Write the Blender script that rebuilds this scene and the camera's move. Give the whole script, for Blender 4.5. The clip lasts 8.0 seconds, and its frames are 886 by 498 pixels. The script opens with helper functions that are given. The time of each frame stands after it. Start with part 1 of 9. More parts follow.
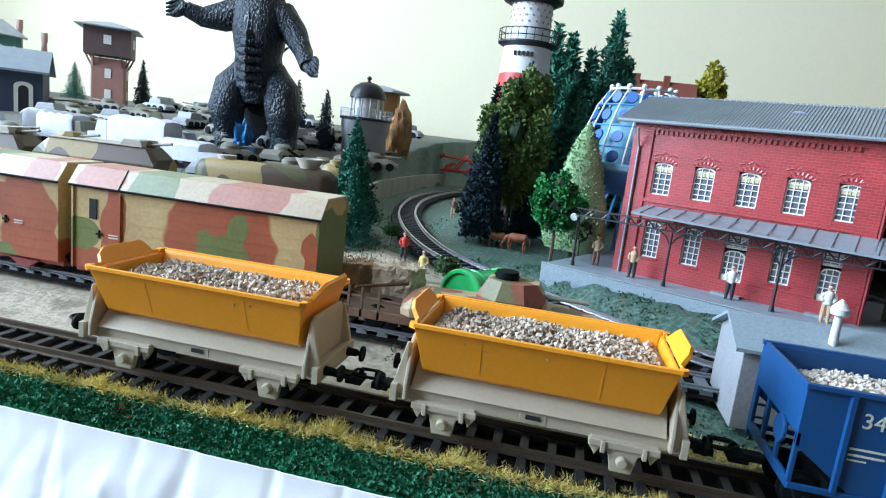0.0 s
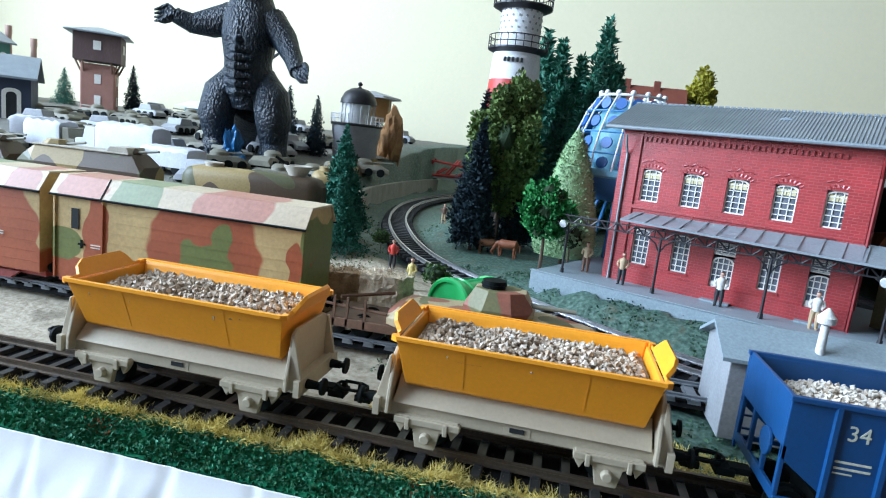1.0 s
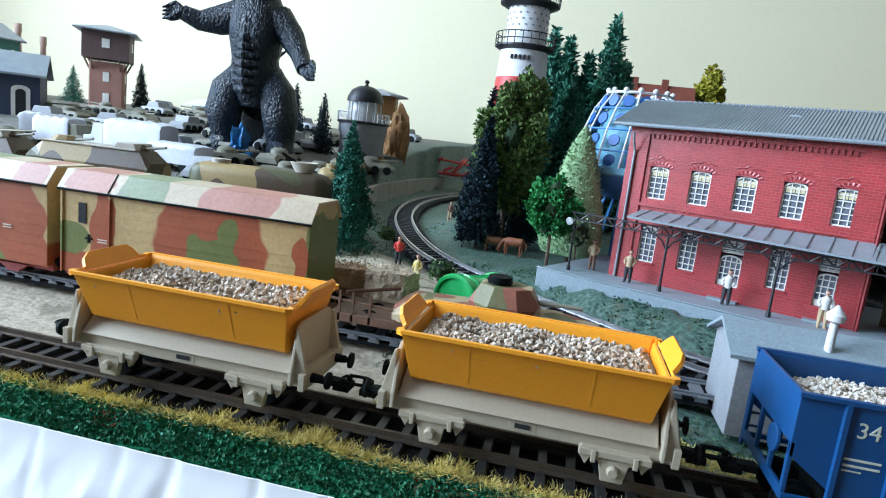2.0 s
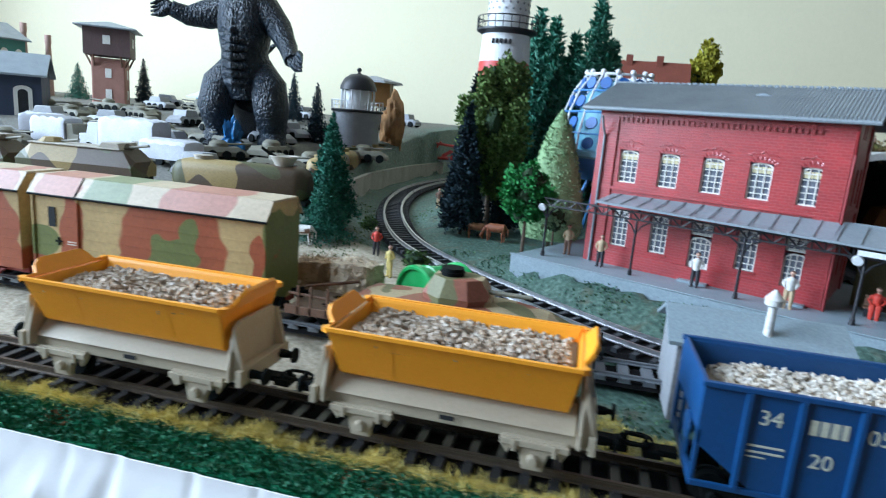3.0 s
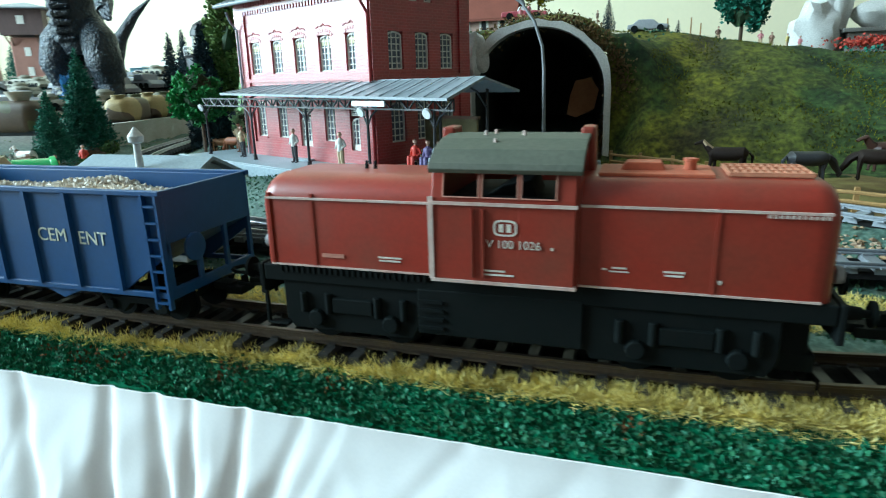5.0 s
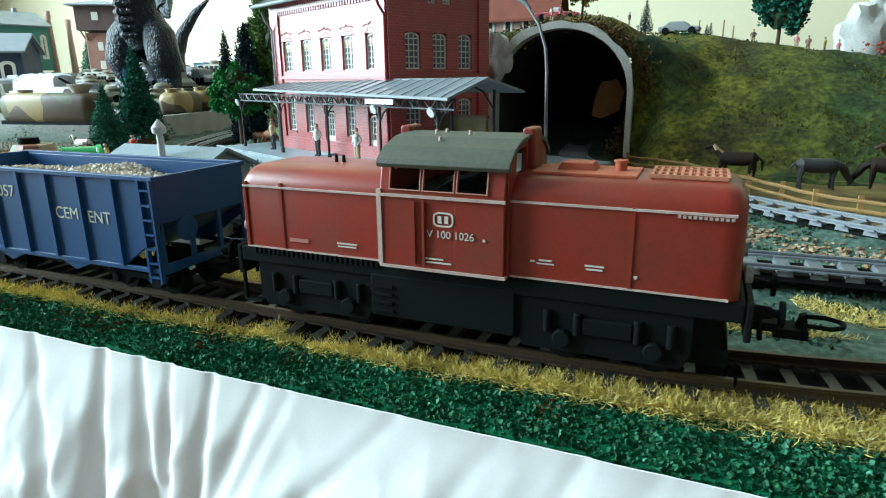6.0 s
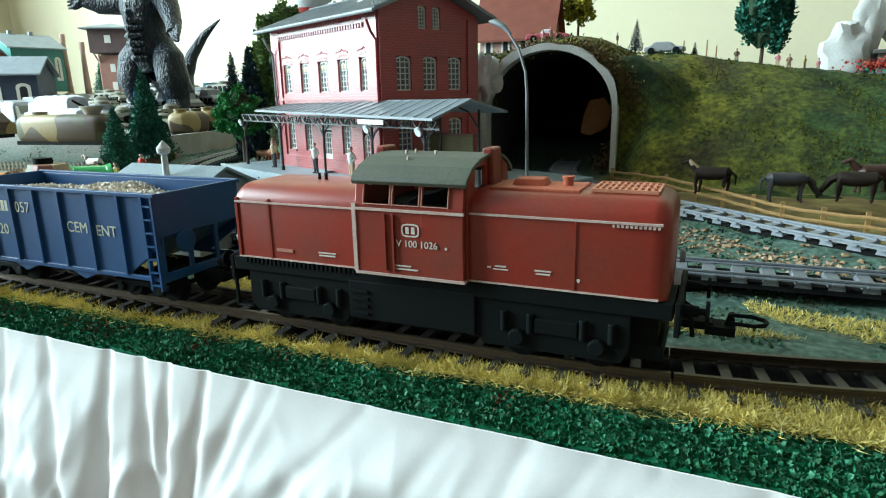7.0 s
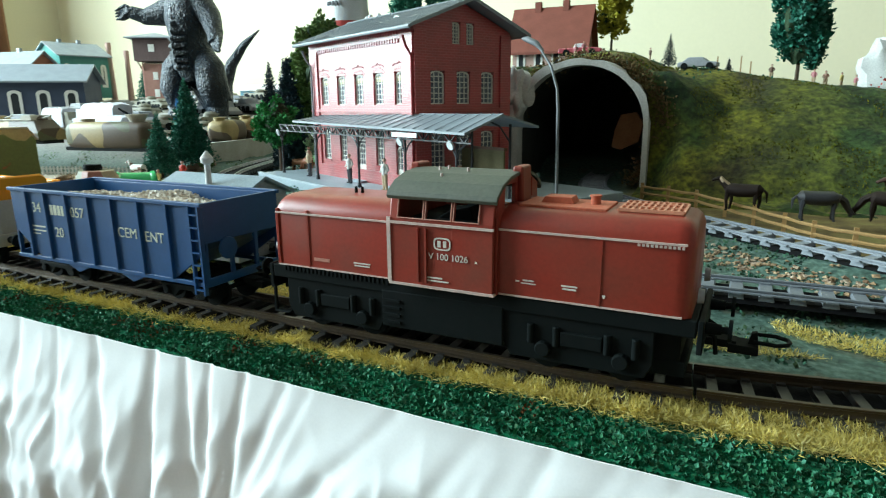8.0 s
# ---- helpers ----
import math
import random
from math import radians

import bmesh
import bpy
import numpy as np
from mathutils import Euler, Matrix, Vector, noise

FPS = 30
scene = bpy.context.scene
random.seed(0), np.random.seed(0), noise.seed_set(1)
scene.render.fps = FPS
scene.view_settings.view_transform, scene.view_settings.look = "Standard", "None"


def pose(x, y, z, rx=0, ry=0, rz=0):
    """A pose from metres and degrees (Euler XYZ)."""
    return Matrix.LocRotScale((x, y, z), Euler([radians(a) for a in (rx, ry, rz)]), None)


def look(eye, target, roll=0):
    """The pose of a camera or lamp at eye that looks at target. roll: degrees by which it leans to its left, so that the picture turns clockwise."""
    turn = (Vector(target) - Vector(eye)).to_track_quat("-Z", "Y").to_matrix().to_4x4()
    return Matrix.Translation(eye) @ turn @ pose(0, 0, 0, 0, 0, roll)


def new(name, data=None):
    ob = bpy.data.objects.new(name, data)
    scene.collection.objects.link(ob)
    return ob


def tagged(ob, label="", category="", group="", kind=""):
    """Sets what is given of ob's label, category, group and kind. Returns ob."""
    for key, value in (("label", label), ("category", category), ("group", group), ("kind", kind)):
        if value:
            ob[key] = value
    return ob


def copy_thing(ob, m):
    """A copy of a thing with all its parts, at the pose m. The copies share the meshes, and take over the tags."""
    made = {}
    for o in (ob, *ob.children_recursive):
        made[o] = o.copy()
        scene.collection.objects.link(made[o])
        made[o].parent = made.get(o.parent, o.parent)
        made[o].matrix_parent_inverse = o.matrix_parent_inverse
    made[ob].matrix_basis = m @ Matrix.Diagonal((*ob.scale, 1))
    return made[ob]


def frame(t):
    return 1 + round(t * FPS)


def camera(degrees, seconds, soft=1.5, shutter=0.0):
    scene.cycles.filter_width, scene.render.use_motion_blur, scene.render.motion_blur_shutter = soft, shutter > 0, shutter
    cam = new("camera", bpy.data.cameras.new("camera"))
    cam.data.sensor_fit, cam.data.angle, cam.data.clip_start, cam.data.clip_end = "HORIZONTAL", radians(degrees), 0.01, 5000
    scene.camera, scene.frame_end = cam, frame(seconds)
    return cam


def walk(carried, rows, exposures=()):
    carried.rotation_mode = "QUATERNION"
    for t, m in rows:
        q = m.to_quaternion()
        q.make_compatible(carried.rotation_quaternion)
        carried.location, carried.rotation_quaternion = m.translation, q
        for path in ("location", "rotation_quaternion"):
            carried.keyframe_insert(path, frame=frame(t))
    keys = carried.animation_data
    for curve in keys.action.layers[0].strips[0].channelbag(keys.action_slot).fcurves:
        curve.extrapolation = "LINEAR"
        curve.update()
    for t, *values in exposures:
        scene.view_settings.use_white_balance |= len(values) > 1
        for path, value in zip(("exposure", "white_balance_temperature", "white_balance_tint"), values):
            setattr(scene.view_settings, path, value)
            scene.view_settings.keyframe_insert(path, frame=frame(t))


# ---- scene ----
import functools

cam = camera(71.96, 8.0, soft=1.1, shutter=0.42)
PATH = [
    (0, (-0.20322, -0.18511, 0.09771), (-0.5848, 1.7457, -0.2576), 6.65),
    (0.5, (-0.20256, -0.18526, 0.0992), (-0.576, 1.7497, -0.2424), 6.83),
    (1, (-0.20058, -0.18199, 0.09978), (-0.5657, 1.7548, -0.24), 6.51),
    (1.5, (-0.20112, -0.1807, 0.09767), (-0.5771, 1.7539, -0.2429), 6.61),
    (2.8, (-0.18735, -0.183, 0.10419), (-0.6044, 1.7358, -0.2756), 5.63),
    (3, (-0.17208, -0.17838, 0.10629), (-0.6095, 1.73, -0.3021), 4.72),
    (3.5, (-0.11978, -0.16158, 0.09048), (-0.5662, 1.7351, -0.3604), 0.95),
    (4, (-0.058, -0.139, 0.068), (-0.364, 1.766, -0.457), -1.1),
    (4.5, (0.02588, -0.14021, 0.07184), (-0.3241, 1.7656, -0.4235), -0.83),
    (4.7, (0.05812, -0.1429, 0.07315), (-0.396, 1.7336, -0.4489), -1.19),
    (5.8, (0.1145, -0.14517, 0.07289), (-0.6332, 1.6287, -0.4697), -0.67),
    (6, (0.1183, -0.14632, 0.07373), (-0.6452, 1.6211, -0.468), -0.68),
    (6.5, (0.12754, -0.15188, 0.07488), (-0.6634, 1.6085, -0.4502), -1.14),
    (7, (0.13482, -0.15713, 0.07609), (-0.6594, 1.6111, -0.4164), -1.16),
    (7.5, (0.13252, -0.15901, 0.07617), (-0.675, 1.6094, -0.3936), -1.00),
    (8, (0.13689, -0.16308, 0.07909), (-0.7433, 1.5716, -0.3857), -0.54),
]
# the clip's camera darkens and cools its picture as it moves to the locomotive
GRADE = [(0, 0.0, 5450, 10), (1.5, -0.06, 5450, 10), (3, -0.15, 5400, 9), (3.5, -0.08, 5500, 4), (4, -0.03, 5400, 2), (4.5, 0.17, 5350, -9), (4.7, 0.25, 5400, -9), (6, 0.32, 5800, -6), (8, 0.28, 6050, -5)]
walk(cam, [(t, look(eye, target, roll)) for t, eye, target, roll in PATH], GRADE)

# ---------------------------------------------------------------- world and light
world = bpy.data.worlds.new("sky")
scene.world = world
world.use_nodes = True
wn = world.node_tree
sky = wn.nodes.new("ShaderNodeTexSky")
sky.sky_type = 'NISHITA'
sky.sun_disc = False
sky.sun_elevation, sky.sun_rotation = radians(38), radians(215)
wn.nodes["Background"].inputs["Strength"].default_value = 0.1
wn.links.new(sky.outputs[0], wn.nodes["Background"].inputs["Color"])

# room: the layout's table top is z = 0, the room floor 0.85 m below it
XL, XR, YF, YB, ZF, ZC = -2.06, 1.5, -2.0, 1.24, -0.85, 1.65


def window_lamp(name, m, w, h, power, colour):
    data = bpy.data.lights.new(name, 'AREA')
    data.shape, data.size, data.size_y, data.energy, data.color = 'RECTANGLE', w, h, power, colour
    ob = new(name, data)
    ob.matrix_world = m
    return ob


window_lamp("window_light", look((XL - 0.02, -0.40, 0.84), (0.0, 0.0, 0.05)), 1.5, 1.45, 136.0, (0.84, 0.94, 1.0))


# ---------------------------------------------------------------- mesh helpers
def box(bm, x0, x1, y0, y1, z0, z1):
    v = [bm.verts.new(p) for p in ((x0, y0, z0), (x1, y0, z0), (x1, y1, z0), (x0, y1, z0), (x0, y0, z1), (x1, y0, z1), (x1, y1, z1), (x0, y1, z1))]
    for f in ((0, 3, 2, 1), (4, 5, 6, 7), (0, 1, 5, 4), (1, 2, 6, 5), (2, 3, 7, 6), (3, 0, 4, 7)):
        bm.faces.new([v[i] for i in f])
    return v


def prism(bm, pts, axis, a, b):
    """A polygon of (u, v) drawn out along an axis: x: (y, z), y: (x, z), z: (x, y)."""
    place = {"x": lambda p, d: (d, p[0], p[1]), "y": lambda p, d: (p[0], d, p[1]), "z": lambda p, d: (p[0], p[1], d)}[axis]
    va, vb = [bm.verts.new(place(p, a)) for p in pts], [bm.verts.new(place(p, b)) for p in pts]
    n = len(pts)
    bm.faces.new(va)
    bm.faces.new(vb[::-1])
    for i in range(n):
        bm.faces.new((va[i], vb[i], vb[(i + 1) % n], va[(i + 1) % n]))


def loft(bm, rings, closed=True, cap=True):
    """Rings of points of one length, joined one to the next."""
    vs = [[bm.verts.new(p) for p in r] for r in rings]
    n = len(rings[0])
    for a, b in zip(vs, vs[1:]):
        for i in range(n if closed else n - 1):
            bm.faces.new((a[i], a[(i + 1) % n], b[(i + 1) % n], b[i]))
    if cap and closed:
        bm.faces.new(vs[0][::-1])
        bm.faces.new(vs[-1])


def rod(bm, p0, p1, r0, r1=None, seg=8):
    p0, p1 = Vector(p0), Vector(p1)
    r1 = r0 if r1 is None else r1
    d = (p1 - p0).normalized()
    a = d.orthogonal().normalized()
    b = d.cross(a)
    ring = lambda p, r: [p + (a * math.cos(t) + b * math.sin(t)) * r for t in (2 * math.pi * i / seg for i in range(seg))]
    loft(bm, [ring(p0, r0), ring(p1, max(r1, 1e-5))])


def pipe(bm, pts, r, seg=8):
    """A bent rod through points; r is one radius or one a point."""
    pts = [Vector(p) for p in pts]
    rs = r if isinstance(r, (list, tuple)) else [r] * len(pts)
    rings, a = [], None
    for i, p in enumerate(pts):
        d = (pts[min(i + 1, len(pts) - 1)] - pts[max(i - 1, 0)]).normalized()
        a = d.orthogonal().normalized() if a is None else (a - d * a.dot(d)).normalized()
        b = d.cross(a)
        rings.append([p + (a * math.cos(t) + b * math.sin(t)) * rs[i] for t in (2 * math.pi * k / seg for k in range(seg))])
    loft(bm, rings)


def lathe(bm, prof, seg=24, c=(0, 0, 0)):
    loft(bm, [[(c[0] + r * math.cos(t), c[1] + r * math.sin(t), c[2] + z) for t in (2 * math.pi * i / seg for i in range(seg))] for r, z in prof])


def blob(bm, c, r, rough=0.2, seed=0, sub=2, flat=1.0):
    """An uneven lump."""
    base = bmesh.ops.create_icosphere(bm, subdivisions=sub, radius=1.0)["verts"]
    rr = r if isinstance(r, (tuple, list)) else (r, r, r * flat)
    for v in base:
        n = 1 + rough * noise.noise(v.co * 1.7 + Vector((seed * 3.1, seed, 0))) * 1.6 + rough * 0.5 * noise.noise(v.co * 4 + Vector((seed, 5, 0)))
        v.co = Vector((c[0] + v.co.x * rr[0] * n, c[1] + v.co.y * rr[1] * n, c[2] + v.co.z * rr[2] * n))


def panel(bm, length, height, thick, holes, axis="x"):
    """An upright wall from (0, 0, 0) along x, thick in +y, with holes (u0, u1, v0, v1) right through it."""
    us = sorted({0, length, *[h[0] for h in holes], *[h[1] for h in holes]})
    vs = sorted({0, height, *[h[2] for h in holes], *[h[3] for h in holes]})
    solid = lambda i, j: 0 <= i < len(us) - 1 and 0 <= j < len(vs) - 1 and not any(
        h[0] - 1e-7 < (us[i] + us[i + 1]) / 2 < h[1] and h[2] < (vs[j] + vs[j + 1]) / 2 < h[3] for h in holes)
    grid = {}

    def at(i, j, y):
        if (i, j, y) not in grid:
            grid[i, j, y] = bm.verts.new((us[i], y, vs[j]))
        return grid[i, j, y]
    for i in range(len(us) - 1):
        for j in range(len(vs) - 1):
            if not solid(i, j):
                continue
            c = ((i, j), (i + 1, j), (i + 1, j + 1), (i, j + 1))
            bm.faces.new([at(*p, 0) for p in c])
            bm.faces.new([at(*p, thick) for p in c[::-1]])
            for k, (di, dj) in enumerate(((0, -1), (1, 0), (0, 1), (-1, 0))):
                if not solid(i + di, j + dj):
                    p, q = c[k], c[(k + 1) % 4]
                    bm.faces.new((at(*q, 0), at(*p, 0), at(*p, thick), at(*q, thick)))


def thing(name, x, y, z, rz, label, category, group="", kind=""):
    ob = new(name)
    ob.empty_display_size = 0.005
    ob.matrix_world = pose(x, y, z, 0, 0, rz)
    return tagged(ob, label, category, group, kind)


def part(name, bm, material, parent=None, label="", bevel=0.0, smooth=False, at=None):
    """Links a bmesh as one mesh object under a thing or under a part."""
    bmesh.ops.recalc_face_normals(bm, faces=bm.faces)
    me = bpy.data.meshes.new(name)
    bm.to_mesh(me)
    bm.free()
    me.materials.append(material)
    if smooth:
        me.polygons.foreach_set("use_smooth", [True] * len(me.polygons))
        me.set_sharp_from_angle(angle=radians(40))
    ob = new(name, me)
    if parent:
        ob.parent = parent
    if at is not None:
        ob.matrix_basis = at
    if bevel:
        m = ob.modifiers.new("edge", 'BEVEL')
        m.width, m.segments, m.limit_method, m.angle_limit = bevel, 2, 'ANGLE', radians(35)
    if label:
        ob["label"] = label
    return ob


def piece(name, me, parent, m):
    ob = new(name, me)
    ob.parent = parent
    ob.matrix_basis = m
    return ob


def mesh_of(name, bm, material):
    bmesh.ops.recalc_face_normals(bm, faces=bm.faces)
    me = bpy.data.meshes.new(name)
    bm.to_mesh(me)
    bm.free()
    me.materials.append(material)
    return me


# ---------------------------------------------------------------- materials
def nodes_of(name):
    m = bpy.data.materials.new(name)
    m.use_nodes = True
    nt = m.node_tree
    return m, nt, nt.nodes["Principled BSDF"]


def tex(nt, kind, scale, detail=3.0, vec=None, **more):
    n = nt.nodes.new("ShaderNodeTex" + kind)
    n.inputs["Scale"].default_value = scale
    if "Detail" in n.inputs:
        n.inputs["Detail"].default_value = detail
    if vec is not None:
        nt.links.new(vec, n.inputs["Vector"])
    return n


def ramp(nt, src, stops, constant=False):
    r = nt.nodes.new("ShaderNodeValToRGB")
    e = r.color_ramp.elements
    if constant:
        r.color_ramp.interpolation = 'CONSTANT'
    while len(e) < len(stops):
        e.new(0.5)
    for el, (p, c) in zip(e, stops):
        el.position, el.color = p, (*c[:3], 1)
    nt.links.new(src, r.inputs[0])
    return r


def mixc(nt, fac, a, b, mode='MIX'):
    n = nt.nodes.new("ShaderNodeMix")
    n.data_type, n.blend_type = 'RGBA', mode
    for sock, val in ((n.inputs[0], fac), (n.inputs[6], a), (n.inputs[7], b)):
        if isinstance(val, (int, float)):
            sock.default_value = val
        elif isinstance(val, tuple):
            sock.default_value = (*val[:3], 1)
        else:
            nt.links.new(val, sock)
    return n.outputs[2]


def coords(nt, stretch=None):
    c = nt.nodes.new("ShaderNodeTexCoord").outputs["Object"]
    if stretch:
        m = nt.nodes.new("ShaderNodeMapping")
        m.inputs["Scale"].default_value = stretch
        nt.links.new(c, m.inputs[0])
        c = m.outputs[0]
    return c


def bump(nt, bsdf, height, strength, dist):
    b = nt.nodes.new("ShaderNodeBump")
    b.inputs["Strength"].default_value, b.inputs["Distance"].default_value = strength, dist
    nt.links.new(height, b.inputs["Height"])
    nt.links.new(b.outputs[0], bsdf.inputs["Normal"])


def plain(name, col, rough=0.5, metal=0.0, dirt=0.25, grain=900.0, wide=90.0, relief=0.15, dark=None, spread=None, stretch=None, spec=0.5, gc=1.0):
    """Painted or moulded surface: a wide stain and a fine grain over one base colour."""
    m, nt, b = nodes_of(name)
    c = coords(nt, stretch)
    w, g = tex(nt, "Noise", wide, 4, c), tex(nt, "Noise", grain, 3, c)
    low = dark or tuple(x * 0.55 for x in col)
    wr = ramp(nt, w.outputs["Fac"], ((0.35, (0, 0, 0)), (0.75, (1, 1, 1))))
    f = nt.nodes.new("ShaderNodeMath")
    f.operation = 'MULTIPLY'
    f.inputs[1].default_value = dirt
    nt.links.new(wr.outputs[0], f.inputs[0])
    c1 = mixc(nt, f.outputs[0], col, low)
    gr = ramp(nt, g.outputs["Fac"], ((0.3, (1 - 0.14 * gc,) * 3), (0.7, (1 + 0.10 * gc,) * 3)))
    c2 = mixc(nt, 1.0, c1, gr.outputs[0], 'MULTIPLY')
    if spread:
        info = nt.nodes.new("ShaderNodeObjectInfo")
        c2 = mixc(nt, info.outputs["Random"], c2, spread)
    nt.links.new(c2, b.inputs["Base Color"])
    rr = nt.nodes.new("ShaderNodeMapRange")
    rr.inputs[3].default_value, rr.inputs[4].default_value = max(0.05, rough - 0.1), min(1, rough + 0.15)
    nt.links.new(w.outputs["Fac"], rr.inputs[0])
    nt.links.new(rr.outputs[0], b.inputs["Roughness"])
    b.inputs["Metallic"].default_value = metal
    b.inputs["Specular IOR Level"].default_value = spec
    if relief:
        bump(nt, b, g.outputs["Fac"], relief, 0.0004)
    return m


def islands(name, cols, rough=0.8, spec=0.2):
    """Loose matter of many bits: each bit takes its own shade."""
    m, nt, b = nodes_of(name)
    geo = nt.nodes.new("ShaderNodeNewGeometry")
    r = ramp(nt, geo.outputs["Random Per Island"], [(i / max(1, len(cols) - 1), c) for i, c in enumerate(cols)])
    w = tex(nt, "Noise", 60, 3, coords(nt))
    wr = ramp(nt, w.outputs["Fac"], ((0.3, (0.7, 0.7, 0.7)), (0.7, (1.15, 1.15, 1.15))))
    nt.links.new(mixc(nt, 1.0, r.outputs[0], wr.outputs[0], 'MULTIPLY'), b.inputs["Base Color"])
    b.inputs["Roughness"].default_value = rough
    b.inputs["Specular IOR Level"].default_value = spec
    return m


def camouflage(name, scale, cols=((0.42, 0.33, 0.19), (0.33, 0.10, 0.055), (0.17, 0.17, 0.055)), shift=0.0, cuts=(0.505, 0.56)):
    m, nt, b = nodes_of(name)
    mp = nt.nodes.new("ShaderNodeMapping")
    mp.inputs["Location"].default_value = (shift, shift * 0.7, shift * 0.3)
    nt.links.new(nt.nodes.new("ShaderNodeTexCoord").outputs["Object"], mp.inputs[0])
    n = tex(nt, "Noise", scale, 0.4, mp.outputs[0])
    n2 = tex(nt, "Noise", scale * 0.8, 0.3, mp.outputs[0])
    n2.noise_dimensions = '4D'
    n2.inputs["W"].default_value = 3.3
    a = ramp(nt, n.outputs["Fac"], ((0, cols[1]), (cuts[0], cols[0])), True)
    k = ramp(nt, n2.outputs["Fac"], ((0, (0, 0, 0)), (cuts[1], (1, 1, 1))), True)
    g = tex(nt, "Noise", 700, 3, mp.outputs[0])
    gr = ramp(nt, g.outputs["Fac"], ((0.3, (0.85, 0.85, 0.85)), (0.7, (1.1, 1.1, 1.1))))
    c = mixc(nt, k.outputs[0], a.outputs[0], cols[2])
    nt.links.new(mixc(nt, 1.0, c, gr.outputs[0], 'MULTIPLY'), b.inputs["Base Color"])
    b.inputs["Roughness"].default_value = 0.55
    bump(nt, b, g.outputs["Fac"], 0.15, 0.0003)
    return m


def patches(name, cols, rust, olive, shift, rough=0.5):
    """Painted camouflage: sand with rounded rust and olive patches, each (x, z, half width, half height)."""
    m, nt, b = nodes_of(name)
    oc = nt.nodes.new("ShaderNodeTexCoord").outputs["Object"]
    warp = tex(nt, "Noise", 70, 1, oc)
    off = nt.nodes.new("ShaderNodeVectorMath")
    off.operation = 'MULTIPLY_ADD'
    nt.links.new(warp.outputs["Color"], off.inputs[0])
    off.inputs[1].default_value, off.inputs[2].default_value = (0.012, 0, 0.012), (-0.006 + shift, 0, -0.006)
    at = nt.nodes.new("ShaderNodeVectorMath")
    nt.links.new(oc, at.inputs[0])
    nt.links.new(off.outputs[0], at.inputs[1])

    def mask(group):
        total = None
        for x, z, rx, rz in group:
            v = nt.nodes.new("ShaderNodeVectorMath")
            v.operation = 'MULTIPLY_ADD'
            nt.links.new(at.outputs[0], v.inputs[0])
            v.inputs[1].default_value, v.inputs[2].default_value = (1 / rx, 0, 1 / rz), (-x / rx, 0, -z / rz)
            ln = nt.nodes.new("ShaderNodeVectorMath")
            ln.operation = 'LENGTH'
            nt.links.new(v.outputs[0], ln.inputs[0])
            lt = nt.nodes.new("ShaderNodeMapRange")
            for k, val in ((1, 0.97), (2, 1.03), (3, 1.0), (4, 0.0)):
                lt.inputs[k].default_value = val
            nt.links.new(ln.outputs["Value"], lt.inputs[0])
            if total is None:
                total = lt.outputs[0]
            else:
                mx = nt.nodes.new("ShaderNodeMath")
                mx.operation = 'MAXIMUM'
                nt.links.new(total, mx.inputs[0])
                nt.links.new(lt.outputs[0], mx.inputs[1])
                total = mx.outputs[0]
        return total
    c = mixc(nt, mask(rust), cols[0], cols[1])
    c = mixc(nt, mask(olive), c, cols[2])
    g = tex(nt, "Noise", 600, 3, oc)
    gr = ramp(nt, g.outputs["Fac"], ((0.3, (0.88, 0.88, 0.88)), (0.7, (1.08, 1.08, 1.08))))
    w = tex(nt, "Noise", 40, 4, oc)
    wr = ramp(nt, w.outputs["Fac"], ((0.3, (0.85, 0.83, 0.8)), (0.65, (1.05, 1.05, 1.05))))
    c = mixc(nt, 1.0, mixc(nt, 1.0, c, gr.outputs[0], 'MULTIPLY'), wr.outputs[0], 'MULTIPLY')
    nt.links.new(c, b.inputs["Base Color"])
    b.inputs["Roughness"].default_value = rough
    bump(nt, b, g.outputs["Fac"], 0.15, 0.0003)
    return m


def brickwork(name, brick, brick2, joint, size=0.0011):
    m, nt, b = nodes_of(name)
    c = nt.nodes.new("ShaderNodeTexCoord").outputs["Object"]
    sp, cb = nt.nodes.new("ShaderNodeSeparateXYZ"), nt.nodes.new("ShaderNodeCombineXYZ")
    nt.links.new(c, sp.inputs[0])
    nt.links.new(sp.outputs[0], cb.inputs[0])
    nt.links.new(sp.outputs[2], cb.inputs[1])
    t = nt.nodes.new("ShaderNodeTexBrick")
    for k, v in (("Scale", 1.0), ("Mortar Size", size * 0.12), ("Brick Width", size * 2.6), ("Row Height", size), ("Mortar Smooth", 0.3)):
        t.inputs[k].default_value = v
    for k, v in (("Color1", brick), ("Color2", brick2), ("Mortar", joint)):
        t.inputs[k].default_value = (*v, 1)
    nt.links.new(cb.outputs[0], t.inputs["Vector"])
    w = tex(nt, "Noise", 45, 4, c)
    wr = ramp(nt, w.outputs["Fac"], ((0.3, (0.8, 0.8, 0.8)), (0.7, (1.1, 1.1, 1.1))))
    nt.links.new(mixc(nt, 1.0, t.outputs["Color"], wr.outputs[0], 'MULTIPLY'), b.inputs["Base Color"])
    b.inputs["Roughness"].default_value = 0.38
    b.inputs["Specular IOR Level"].default_value = 1.0
    b.inputs["Coat Weight"].default_value, b.inputs["Coat Roughness"].default_value, b.inputs["Coat IOR"].default_value = 0.3, 0.40, 1.6
    inv = nt.nodes.new("ShaderNodeMath")
    inv.operation, inv.inputs[0].default_value = 'SUBTRACT', 1.0
    nt.links.new(t.outputs["Fac"], inv.inputs[1])
    bump(nt, b, inv.outputs[0], 0.8, 0.00035)
    return m


